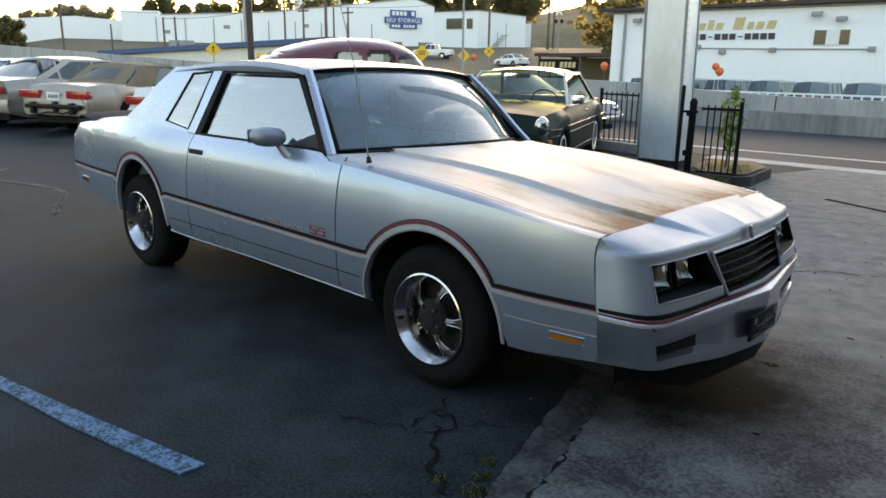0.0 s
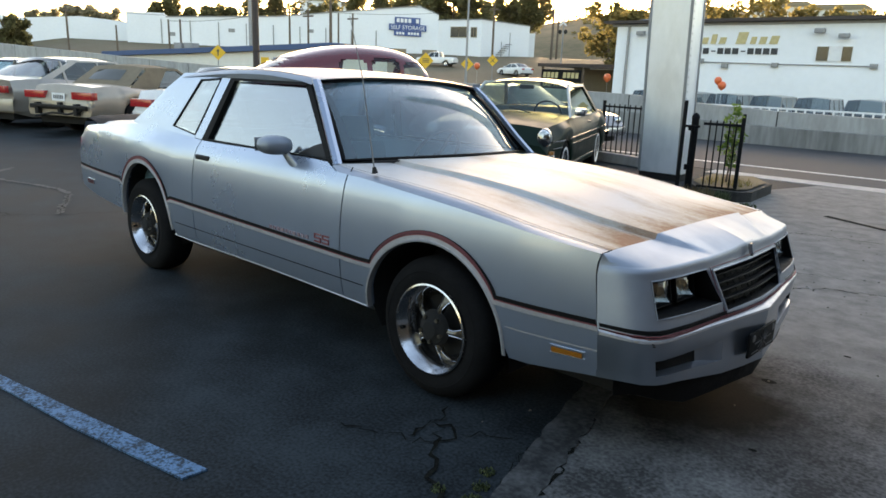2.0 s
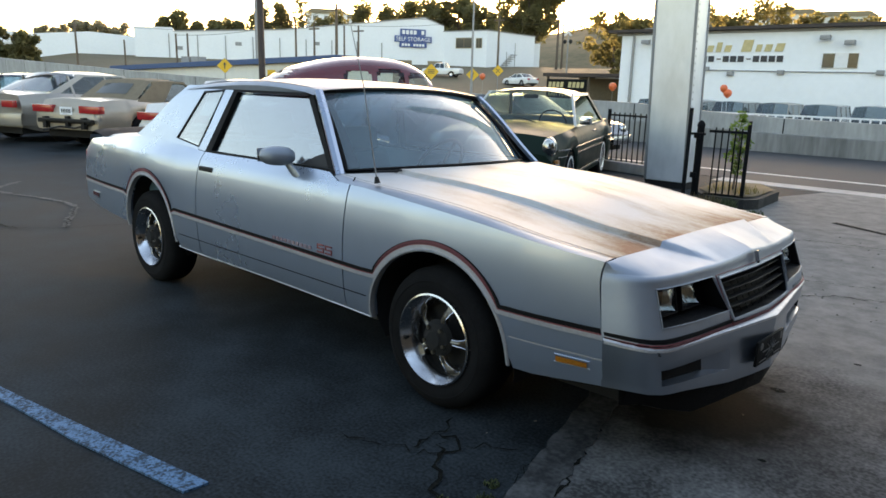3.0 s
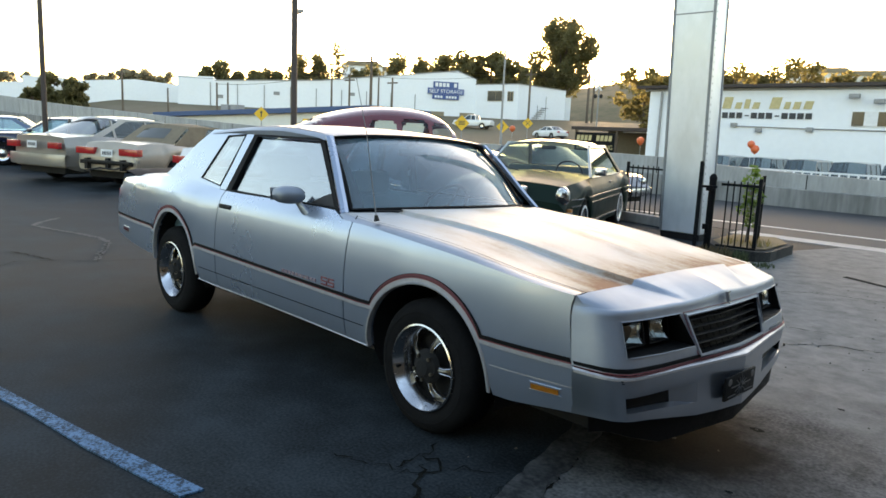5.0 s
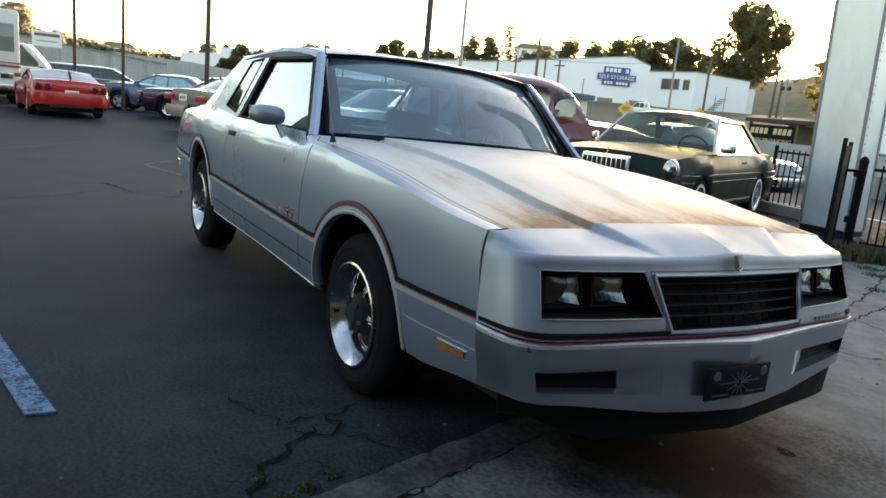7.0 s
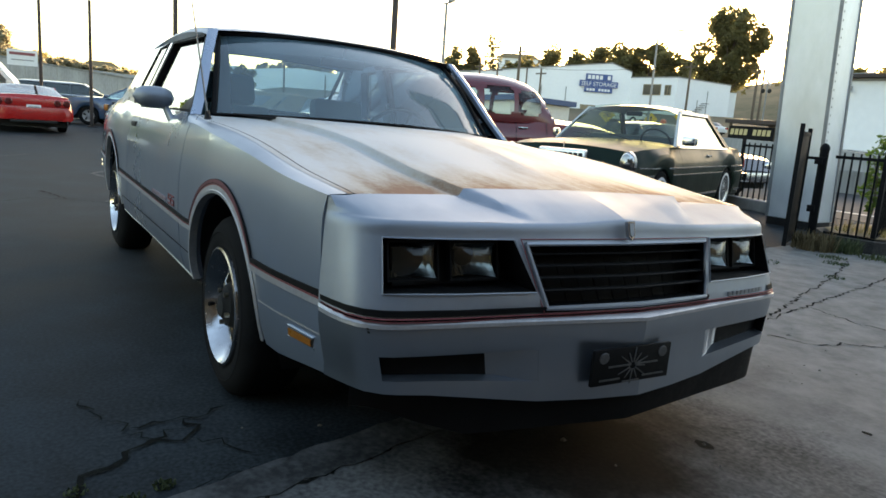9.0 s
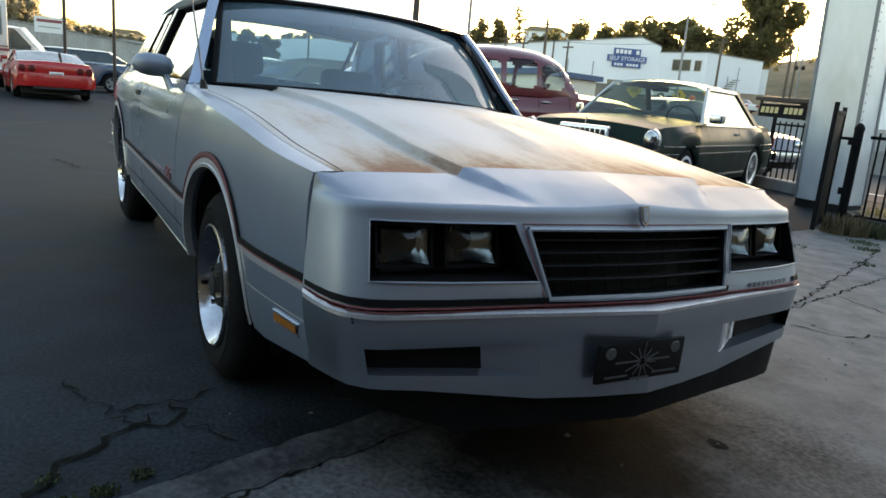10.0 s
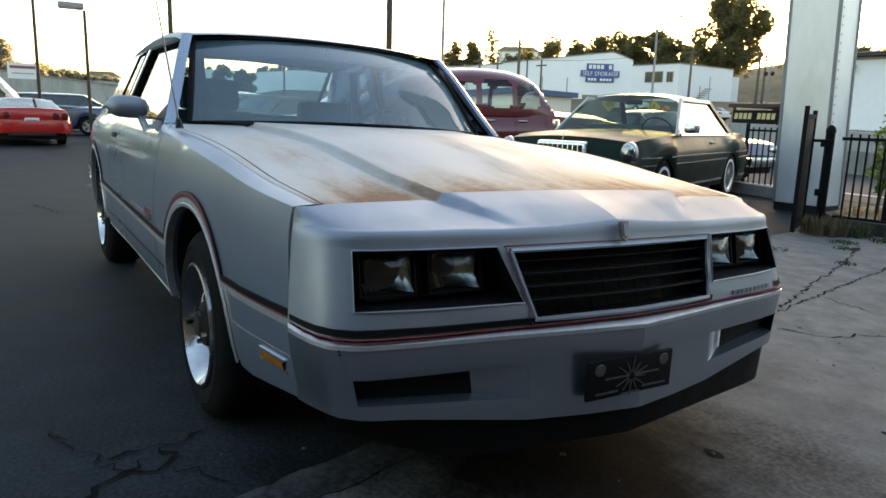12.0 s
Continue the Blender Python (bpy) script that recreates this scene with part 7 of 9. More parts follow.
# pewter saloon seen from behind
parked_car("saloon_car", "pewter-grey 1990s saloon parked tail outwards", pose(-14.2, 4.03, 0, 0, 0, 108), dict(
    L=5.10, W=1.88, H=1.48, wb=3.10, R=0.33, front=2.45, paint=M["pewter_paint"],
    shoulder=[(-2.65, 0.72), (-2.58, 0.92), (-2.4, 0.99), (-1.7, 1.02), (-1.0, 0.99), (0.0, 0.97), (0.9, 0.95), (1.5, 0.92), (2.1, 0.84), (2.35, 0.74), (2.45, 0.58)],
    belt=0.98, cabin=(1.0, -1.95, -1.05, 0.25), posts=[-0.28, -1.22], c_width=0.30, window_trim=M["chrome"], handle=M["pewter_paint"], doors=[0.85, -0.30, -1.25], handles=[-0.12, -1.05],
    lamps=[("tail_lamp", M["red_lens"], -2.62, 0.52, 0.86, 0.74, 0.88, 0.10), ("headlamp", M["lamp_glass"], 2.36, 0.50, 0.84, 0.62, 0.74, 0.10)], strip=[(0.36, 0.22, M["pewter_paint"])],
    bumpers=[("rear_bumper", M["pewter_paint"], -2.72, 0.93, 0.38, 0.62, 0.14), ("front_bumper", M["pewter_paint"], 2.52, 0.92, 0.36, 0.58, 0.14)], plates=[(-2.665, 0.74)]))

# champagne convertible with its rear bumper torn off
cv = parked_car("convertible_car", "champagne convertible with a tan soft top and no rear bumper", pose(-12.1, 4.52, 0, 0, 0, 112), dict(
    L=4.75, W=1.77, H=1.38, wb=2.70, R=0.32, front=2.30, paint=M["champagne_paint"], roof_paint=M["soft_top"],
    shoulder=[(-2.45, 0.66), (-2.40, 0.86), (-2.25, 0.935), (-1.6, 0.945), (-0.8, 0.92), (0.0, 0.90), (0.8, 0.89), (1.5, 0.82), (2.1, 0.70), (2.3, 0.52)],
    belt=0.92, cabin=(0.85, -1.45, -0.85, 0.12), posts=[], c_width=0.80, soft_top=True, sill=0.26, window_trim=M["trim_black"], handle=M["champagne_paint"], doors=[0.80, -0.62], handles=[-0.45],
    lamps=[("tail_lamp", M["red_lens"], -2.40, 0.34, 0.84, 0.70, 0.84, 0.14)], plates=[(-2.45, 0.66)], tuck=0.10))
bm = bmesh.new()
for a, b, d, e, f, g in ((-2.50, -2.38, -0.70, 0.70, 0.50, 0.56), (-2.55, -2.44, -0.52, -0.44, 0.40, 0.62), (-2.55, -2.44, 0.44, 0.52, 0.40, 0.62), (-2.52, -2.42, -0.10, -0.02, 0.44, 0.64), (-2.58, -2.50, -0.74, 0.60, 0.54, 0.59)):
    box(bm, a, b, d, e, f, g, 0.006)
tube(bm, [(-2.50, -0.60, 0.50), (-2.56, -0.30, 0.42), (-2.52, 0.10, 0.44), (-2.56, 0.50, 0.36)], 0.018, 6)
part("bumper_bracket", bm, M["plastic_black"], cv, "bare black bumper brackets")
part("lamp_panel", boxed(-2.43, -2.36, -0.80, 0.80, 0.56, 0.69, 0.02), M["pewter_paint"], cv)

# white saloon, mostly hidden
parked_car("white_car", "white saloon with wide red tail lamps", pose(-9.2, 5.45, 0, 0, 0, 106), dict(
    L=4.9, W=1.80, H=1.42, wb=2.75, R=0.32, front=2.35, paint=M["white_paint"],
    shoulder=[(-2.55, 0.66), (-2.50, 0.88), (-2.3, 0.94), (-1.6, 0.96), (-0.9, 0.94), (0.0, 0.92), (0.9, 0.90), (1.5, 0.86), (2.1, 0.76), (2.35, 0.56)],
    belt=0.93, cabin=(0.95, -1.75, -1.0, 0.2), posts=[-0.30], doors=[0.8, -0.3, -1.1], handles=[-0.15, -1.0],
    lamps=[("tail_lamp", M["red_lens"], -2.53, 0.30, 0.82, 0.66, 0.80, 0.10)], bumpers=[("rear_bumper", M["white_paint"], -2.64, 0.88, 0.36, 0.58, 0.12)], plates=[(-2.58, 0.66)]))

# navy saloon facing out
parked_car("old_saloon", "navy 1970s saloon with chrome trim facing out", pose(-19.2, 3.9, 0, 0, 0, -112), dict(
    L=4.95, W=1.86, H=1.42, wb=2.86, R=0.33, front=2.35, paint=M["navy_paint"],
    shoulder=[(-2.60, 0.70), (-2.54, 0.88), (-2.3, 0.93), (-1.6, 0.94), (-0.9, 0.93), (0.0, 0.92), (0.9, 0.92), (1.6, 0.90), (2.2, 0.84), (2.35, 0.66)],
    belt=0.93, cabin=(0.95, -1.70, -1.0, 0.25), posts=[-0.25, -1.05], glass=M["glass"], inside=M["interior"], cap="steel", doors=[0.8, -0.25, -1.1], handles=[-0.1, -0.95], strip=[(0.60, 0.03, M["chrome"])],
    lamps=[("headlamp", M["lamp_glass"], 2.30, 0.46, 0.80, 0.62, 0.78, 0.10), ("turn_lamp", M["amber_lens"], 2.30, 0.80, 0.92, 0.60, 0.78, 0.10), ("tail_lamp", M["red_lens"], -2.56, 0.5, 0.86, 0.62, 0.78, 0.08)],
    bumpers=[("front_bumper", M["chrome"], 2.44, 0.92, 0.38, 0.54, 0.1), ("rear_bumper", M["chrome"], -2.66, 0.92, 0.40, 0.56, 0.1)]))

# small grey classic between them
parked_car("classic_saloon", "grey classic saloon with a chrome bumper", pose(-16.75, 4.45, 0, 0, 0, -84), dict(
    L=4.5, W=1.66, H=1.42, wb=2.6, R=0.31, front=2.15, paint=M["grey_paint"],
    shoulder=[(-2.35, 0.60), (-2.28, 0.80), (-1.8, 0.88), (-1.0, 0.89), (0.0, 0.89), (0.8, 0.90), (1.5, 0.88), (2.0, 0.78), (2.15, 0.58)],
    belt=0.90, cabin=(0.75, -1.45, -0.9, 0.15), posts=[-0.25], cap="steel", doors=[0.6, -0.3], round_lamps=[("headlamp", M["chrome"], 2.10, 0.60, 0.68, 0.09)],
    bumpers=[("front_bumper", M["chrome"], 2.28, 0.82, 0.36, 0.50, 0.1)]))

# low red sports car from behind
sp_ = parked_car("sports_car", "low red sports car with four round tail lamps", pose(-18.42, -0.74, 0, 0, 0, 184), dict(
    L=4.48, W=1.80, H=1.19, wb=2.44, R=0.33, front=2.15, paint=M["red_paint"],
    shoulder=[(-2.33, 0.62), (-2.29, 0.84), (-2.1, 0.89), (-1.4, 0.90), (-0.6, 0.86), (0.3, 0.84), (0.9, 0.80), (1.5, 0.74), (2.0, 0.60), (2.15, 0.45)],
    belt=0.86, cabin=(0.75, -1.75, -0.55, -0.05), posts=[], c_width=0.35, sill=0.20, cap="alloy", glass=M["glass_dark"], window_trim=M["trim_black"], doors=[0.55, -0.75], mirror_mat=M["red_paint"], tail_taper=0.06,
    bumpers=[("rear_bumper", M["red_paint"], -2.38, 0.88, 0.34, 0.62, 0.14)], plates=[(-2.37, 0.54)]))
for y in (-0.72, -0.52, 0.52, 0.72):
    bm = bmesh.new()
    lathe(bm, [(0, 0.012), (0.07, 0.010), (0.082, 0.0), (0.085, -0.03)], 18, Matrix.Translation((-2.350, y, 0.74)) @ Matrix.Rotation(radians(90), 4, "Z"))
    part("tail_lamp", bm, M["dark_red_lens"], sp_)
part("tail_panel", boxed(-2.345, -2.30, -0.80, 0.80, 0.64, 0.84, 0.02), M["red_paint"], sp_)
part("exhaust", boxed(-2.40, -2.30, -0.5, 0.5, 0.26, 0.32, 0.01), M["plastic_black"], sp_)

# blue saloon with a raised crumpled hood, facing out, and a dark estate behind
parked_car("blue_car", "mid-blue saloon with its nose towards the lot", pose(-23.3, 2.95, 0, 0, 0, -115), dict(
    L=4.7, W=1.76, H=1.38, wb=2.65, R=0.32, front=2.3, paint=M["blue_paint"],
    shoulder=[(-2.4, 0.66), (-2.3, 0.88), (-1.5, 0.93), (-0.8, 0.92), (0.0, 0.92), (0.9, 0.94), (1.5, 0.93), (2.1, 0.82), (2.3, 0.56)],
    belt=0.93, cabin=(0.95, -1.6, -0.95, 0.2), posts=[-0.25], cap="alloy", glass=M["glass"], lamps=[("headlamp", M["lamp_glass"], 2.24, 0.45, 0.78, 0.56, 0.70, 0.1)], bumpers=[("front_bumper", M["chrome"], 2.38, 0.86, 0.34, 0.50, 0.12)]))
parked_car("estate_car", "dark teal estate car with roof rails", pose(-28.6, 1.7, 0, 0, 0, 84), dict(
    L=4.8, W=1.78, H=1.46, wb=2.7, R=0.32, front=2.3, paint=M["teal_paint"],
    shoulder=[(-2.5, 0.66), (-2.45, 0.95), (-1.5, 0.96), (0.0, 0.95), (0.9, 0.93), (1.6, 0.88), (2.2, 0.76), (2.3, 0.52)],
    belt=0.96, cabin=(0.95, -2.40, -2.15, 0.15), posts=[-0.3, -1.2], cap="steel", glass=M["glass_dark"], c_width=0.16))
# white passenger van
parked_car("passenger_van", "white passenger van with tinted windows", pose(-27.5, -2.25, 0, 0, 0, 80), dict(
    L=5.3, W=1.95, H=2.02, wb=3.2, R=0.36, front=2.45, paint=M["white_paint"],
    shoulder=[(-2.85, 0.8), (-2.8, 1.15), (-1.5, 1.18), (0.0, 1.18), (1.3, 1.15), (1.9, 1.05), (2.35, 0.95), (2.45, 0.6)],
    belt=1.18, cabin=(1.85, -2.75, -2.55, 1.15), posts=[0.55, -0.7, -1.8], cap="steel", lean=0.15, c_width=0.14, pillar=0.12, sill=0.32))

# motorhome
rv = thing("motorhome", "cream motorhome with red waist stripes", "motorhome", pose(-24.45, -2.74, 0, 0, 0, 1), "parked cars")
bm = boxed(-1.4, 3.45, -1.12, 1.12, 0.42, 2.75, 0.10)
part("body", bm, M["cream_panel"], rv)
part("windshield", boxed(3.43, 3.47, -0.98, 0.98, 1.55, 2.35, 0.02), M["glass_dark"], rv)
for z, t, mt in ((1.10, 0.07, M["stripe_red"]), (1.22, 0.03, M["stripe_red"])):
    part("waist_stripe", boxed(-1.42, 3.475, -1.135, 1.135, z, z + t, 0.003), mt, rv, smooth=False)
part("grille", boxed(3.44, 3.48, -0.45, 0.45, 0.75, 1.0, 0.01), M["plastic_black"], rv)
for y in (-0.78, 0.78):
    part("headlamp", boxed(3.44, 3.49, y - 0.16, y + 0.16, 0.78, 0.96, 0.01), M["lamp_glass"], rv)
part("front_bumper", boxed(3.42, 3.58, -1.1, 1.1, 0.42, 0.62, 0.03), M["chrome"], rv)
for x in (-0.7, 2.2):
    for sgn in (-1, 1):
        plain_wheel(rv, x, sgn * 1.08, 0.40, sgn, "steel", 0.24)
part("chassis", boxed(-1.3, 3.3, -0.95, 0.95, 0.28, 0.44), M["well"], rv, smooth=False)

# navy classic at the kerb beyond the fence
parked_car("kerb_car", "dark blue classic car with a chrome bumper behind the fence", pose(-5.75, 9.75, 0.006, 0, 0, -4), dict(
    L=4.6, W=1.72, H=1.28, wb=2.6, R=0.31, front=2.25, paint=M["navy_paint"],
    shoulder=[(-2.35, 0.5), (-2.2, 0.72), (-1.4, 0.76), (0.0, 0.76), (0.9, 0.77), (1.6, 0.78), (2.1, 0.70), (2.25, 0.5)],
    belt=0.78, cabin=(0.8, -1.4, -0.8, 0.1), posts=[], cap="steel", round_lamps=[("headlamp", M["chrome"], 2.2, 0.55, 0.62, 0.09)],
    bumpers=[("front_bumper", M["chrome"], 2.36, 0.84, 0.34, 0.50, 0.1)]))

# ---- the far side of the street ----
def far(azimuth, dist, up=None):
    """A place by bearing and distance from the lot's corner, on the ground or at an elevation."""
    x, y = 3.6 + dist * math.cos(radians(azimuth)), -3.1 + dist * math.sin(radians(azimuth))
    return Vector((x, y, ground_z(x, y) if up is None else 1.39 + dist * math.tan(radians(up))))


# dealer building with a flat roof
shop = thing("dealer_building", "long white single-storey building with dark roof edge", "building")
SX0, SX1, SY, SZ = -17.6, 34.0, 36.0, 4.62
part("wall", boxed(SX0, SX1, SY, SY + 16, -1.2, SZ), M["white_wall"], shop, smooth=False)
part("roof", boxed(SX0 - 0.7, SX1 + 0.5, SY - 0.45, SY + 16.4, SZ, SZ + 0.16), M["dark_pole"], shop, "dark overhanging roof edge", smooth=False)
part("eave_board", boxed(SX0 - 0.3, SX1, SY - 0.06, SY - 0.004, SZ - 0.16, SZ - 0.004), M["galv"], shop, smooth=False)
win = part("window", boxed(-6.6, -5.0, SY - 0.06, SY - 0.004, 2.68, 3.40), M["sign_white"], shop, smooth=False)
part("pane", boxed(-6.58, -6.05, SY - 0.075, SY - 0.062, 2.70, 3.38), M["pane_dark"], win, smooth=False)
part("pane", boxed(-5.45, -5.02, SY - 0.075, SY - 0.062, 2.70, 3.38), M["pane_dark"], win, smooth=False)
for x in (2.0, 9.0, 16.0):
    w2 = part("window", boxed(x, x + 1.6, SY - 0.06, SY - 0.004, 2.4, 3.3), M["sign_white"], shop, smooth=False)
    part("pane", boxed(x + 0.06, x + 1.54, SY - 0.075, SY - 0.062, 2.46, 3.24), M["pane_dark"], w2, smooth=False)
for x, z in ((-12.35, 2.63), (-11.0, 2.38), (-8.45, 2.47), (-4.0, 2.5)):
    part("wall_box", boxed(x - 0.16, x + 0.16, SY - 0.22, SY - 0.004, z - 0.13, z + 0.10, 0.02), M["galv"], shop)
bm = bmesh.new()
tube(bm, [(-12.2, SY - 0.05, 2.55), (-8.4, SY - 0.05, 2.50), (-4.0, SY - 0.05, 2.48)], 0.03, 6)
part("conduit", bm, M["galv"], shop)
for x, z in ((-15.9, 4.1), (-6.5, 4.15), (-5.4, 3.9)):
    part("floodlight", boxed(x - 0.25, x + 0.22, SY - 0.5, SY - 0.2, z - 0.14, z + 0.08, 0.04, None), M["galv"], shop)
    bm = bmesh.new()
    tube(bm, [(x, SY - 0.3, z), (x + 0.1, SY, z + 0.1)], 0.03, 6)
    part("lamp_arm", bm, M["galv"], shop)
# painted name, kept as plain slanted gold shapes, and a row of dark bars below it
q = -13.15
for w, h in ((0.62, 0.62), (0.42, 0.34), (0.36, 0.50), (0.44, 0.34), (0.30, 0.0), (0.66, 0.60), (0.36, 0.36), (0.44, 0.36), (0.52, 0.40)):
    if h:
        bm = bmesh.new()
        prism(bm, [(q, 3.50), (q + w * 0.78, 3.50), (q + w * 0.95, 3.50 + h), (q + w * 0.20, 3.50 + h)], SY - 0.05, SY - 0.006)
        part("gold_shape", bm, M["gold_letter"], shop, smooth=False)
    q += w + 0.08
q = -13.1
for k in range(12):
    if k in (3, 7):
        bm = boxed(q + 0.06, q + 0.28, SY - 0.04, SY - 0.006, 3.10, 3.16)
    else:
        bm = boxed(q, q + 0.31, SY - 0.04, SY - 0.006, 2.98, 3.29)
    part("dark_bar", bm, M["dark_letter"], shop, smooth=False)
    q += 0.395

# white rail and the row of off-roaders before the building
rail = thing("white_railing", "low white picket railing along the sunken lot", "railing", kind="structure")
part("rail", boxed(-30, 34, 24.0, 24.05, 0.62, 0.68), M["sign_white"], rail, smooth=False)
part("rail", boxed(-30, 34, 24.0, 24.05, 0.16, 0.20), M["sign_white"], rail, smooth=False)
picket = None
for i in range(214):
    if picket is None:
        picket = part("picket", boxed(-0.03, 0.03, -0.012, 0.012, -0.5, 0.62), M["sign_white"], rail, smooth=False)
        picket.location = (-30, 23.98, 0)
    else:
        o = new("picket", picket.data)
        o.parent = rail
        o.location = (-30 + i * 0.30, 23.98, 0)

suv_paints = [M["black_paint"], M["grey_paint"], M["black_paint"], M["pewter_paint"], M["navy_paint"], M["grey_paint"], M["black_paint"]]
for i, pm in enumerate(suv_paints):
    parked_car("off_roader", "%s off-roader parked nose out before the white building" % ["black", "grey", "black", "pewter", "navy", "grey", "black"][i], pose(-13.1 + 1.98 * i, 31.6, ground_z(-10, 31.6), 0, 0, -90), dict(
        L=4.5, W=1.74, H=1.85, wb=2.6, R=0.36, front=2.2, paint=pm, roof_paint=pm,
        shoulder=[(-2.3, 0.9), (-2.25, 1.05), (0.0, 1.08), (0.8, 1.08), (1.9, 1.05), (2.15, 0.98), (2.2, 0.6)],
        belt=1.08, cabin=(0.75, -2.15, -1.95, 0.35), posts=[-0.3, -1.2], cap="steel", lean=0.18, c_width=0.14, glass=M["glass_dark"], crown=0.02, sill=0.36,
        round_lamps=[("headlamp", M["chrome"], 2.2, 0.55, 0.85, 0.09)], bumpers=[("front_bumper", M["chrome"], 2.34, 0.84, 0.46, 0.60, 0.1)]))

# canopy with a banner
can = thing("sales_canopy", "low open sales canopy with a dark flat roof", "canopy")
A, B = far(123.9, 50), far(117.0, 46)
can.matrix_world = Matrix.Translation((A.x, A.y, 0)) @ Matrix.Rotation(math.atan2(B.y - A.y, B.x - A.x), 4, "Z")
CL = (Vector((B.x, B.y, 0)) - Vector((A.x, A.y, 0))).length
part("roof", boxed(-0.2, CL + 2.5, -0.3, 4.0, 2.12, 2.34), M["dark_pole"], can, smooth=False)
for x in (0.05, CL * 0.48, CL, CL + 2.3):
    part("post", boxed(x - 0.07, x + 0.07, -0.1, 0.04, -1.0, 2.12), M["wood_pole"], can, smooth=False)
part("back_wall", boxed(-0.1, CL + 2.4, 3.8, 3.95, -1.0, 2.12), M["tan_trim"], can, smooth=False)
part("tube_light", boxed(CL * 0.5, CL * 0.75, 0.5, 0.62, 2.02, 2.10), M["sign_white"], can, smooth=False)
ban = thing("banner", "dark sales banner with gold lettering", "banner", can.matrix_world @ pose(0.1, -0.16, 0.55))
part("cloth", boxed(0, CL * 0.46, -0.02, 0.02, 0, 1.40), M["black_iron"], ban, smooth=False)
for k in range(9):
    if k != 4:
        bm = bmesh.new()
        prism(bm, [(0.12 + k * 0.33, 0.86), (0.36 + k * 0.33, 0.86), (0.40 + k * 0.33, 1.22), (0.16 + k * 0.33, 1.22)], -0.035, -0.022)
        part("gold_shape", bm, M["gold_letter"], ban, smooth=False)


def lettering(name, text, size, m, mat, parent, width=None):
    """Letters of the built-in font as a thin mesh; the text reads along local x, upright in z."""
    cu = bpy.data.curves.new(name, "FONT")
    cu.body, cu.size, cu.extrude, cu.align_x = text, size, 0.008, "LEFT"
    tmp = bpy.data.objects.new(name, cu)
    scene.collection.objects.link(tmp)
    bpy.context.view_layer.update()
    me = bpy.data.meshes.new_from_object(tmp.evaluated_get(bpy.context.evaluated_depsgraph_get()))
    bpy.data.objects.remove(tmp)
    me.transform(Matrix.Rotation(radians(90), 4, "X"))
    if width:
        w = max(v.co.x for v in me.vertices) - min(v.co.x for v in me.vertices)
        me.transform(Matrix.Diagonal((width / w, 1, 1, 1)))
    me.transform(m)
    me.materials.append(mat)
    ob = new(name, me)
    ob.parent = parent
    return ob


lettering("lettering", "EASY FINANCING", 0.42, pose(0.15, -0.03, 0.30), M["gold_letter"], ban, CL * 0.46 - 0.3)


def balloon(x, y, z, r, n=1):
    b = thing("balloon", "orange party balloon tied to a string", "balloon", pose(x, y, z), "balloons")
    bm = bmesh.new()
    lathe(bm, [(0.001, r), (r * 0.6, r * 0.8), (r * 0.95, r * 0.3), (r, 0), (r * 0.8, -r * 0.6), (r * 0.3, -r * 1.05), (0.02, -r * 1.2)], 16, Matrix.Rotation(radians(90), 4, "X"))
    part("skin", bm, M["orange"], b)
    bm = bmesh.new()
    tube(bm, [(0, 0, -r * 1.2), (0.03, 0, ground_z(x, y) - z)], 0.006, 4)
    part("string", bm, M["sign_white"], b)


M["orange"] = surface("orange_rubber", (0.75, 0.16, 0.05), (0.65, 0.12, 0.04), 0.35, 0.45, 0, 4, 30)
for azm, d, el, r in ((118.9, 45, 0.2, 0.24), (110.9, 35, 0.30, 0.17), (110.6, 35, -0.05, 0.19), (129.0, 70, 0.7, 0.3)):
    p = far(azm, d, el)
    balloon(p.x, p.y, p.z, r)

# storage building: a long wall with a sloping roofline, and a lower office wing
def bearing_frame(a, b):
    ang = math.atan2(b.y - a.y, b.x - a.x)
    return Matrix.Translation((a.x, a.y, 0)) @ Matrix.Rotation(ang, 4, "Z"), (Vector((b.x, b.y)) - Vector((a.x, a.y))).length


P1, P2 = far(155.1, 112), far(132.1, 116)
SM, SL = bearing_frame(P1, P2)
store = thing("storage_building", "large white storage warehouse with a sloping roofline", "building", SM)
bm = bmesh.new()
prism(bm, [(0, -1), (0, 8.2), (5, 8.25), (5.2, 7.7), (SL * 0.45, 8.6), (SL * 0.93, 11.4), (SL, 10.3), (SL, -1)], 0, 30)
part("wall", bm, M["white_wall"], store, smooth=False)
bm = bmesh.new()
prism(bm, [(5.2, 7.68), (SL * 0.45, 8.58), (SL * 0.93, 11.38), (SL, 10.28), (SL, 10.42), (SL * 0.93, 11.54), (SL * 0.45, 8.74), (5.2, 7.84)], -0.12, 0.0)
part("roof_edge", bm, M["galv"], store, smooth=False)
rnd = random.Random(5)
for k in range(9):
    x = SL * (0.10 + 0.085 * k)
    part("downpipe", boxed(x - 0.06, x + 0.06, -0.12, -0.004, 0, 7.4), M["galv"], store, smooth=False)
for x, z in ((0.12, 5.2), (0.30, 6.1), (0.55, 6.6)):
    part("vent", boxed(SL * x, SL * x + 0.9, -0.08, -0.004, z, z + 0.5), M["galv"], store, smooth=False)
for x in (SL * 0.86, SL * 0.97):
    part("roller_door", boxed(x - 1.2, x + 1.2, -0.06, -0.004, 2.0, 4.9), M["tan_trim"], store, "brown door", smooth=False)
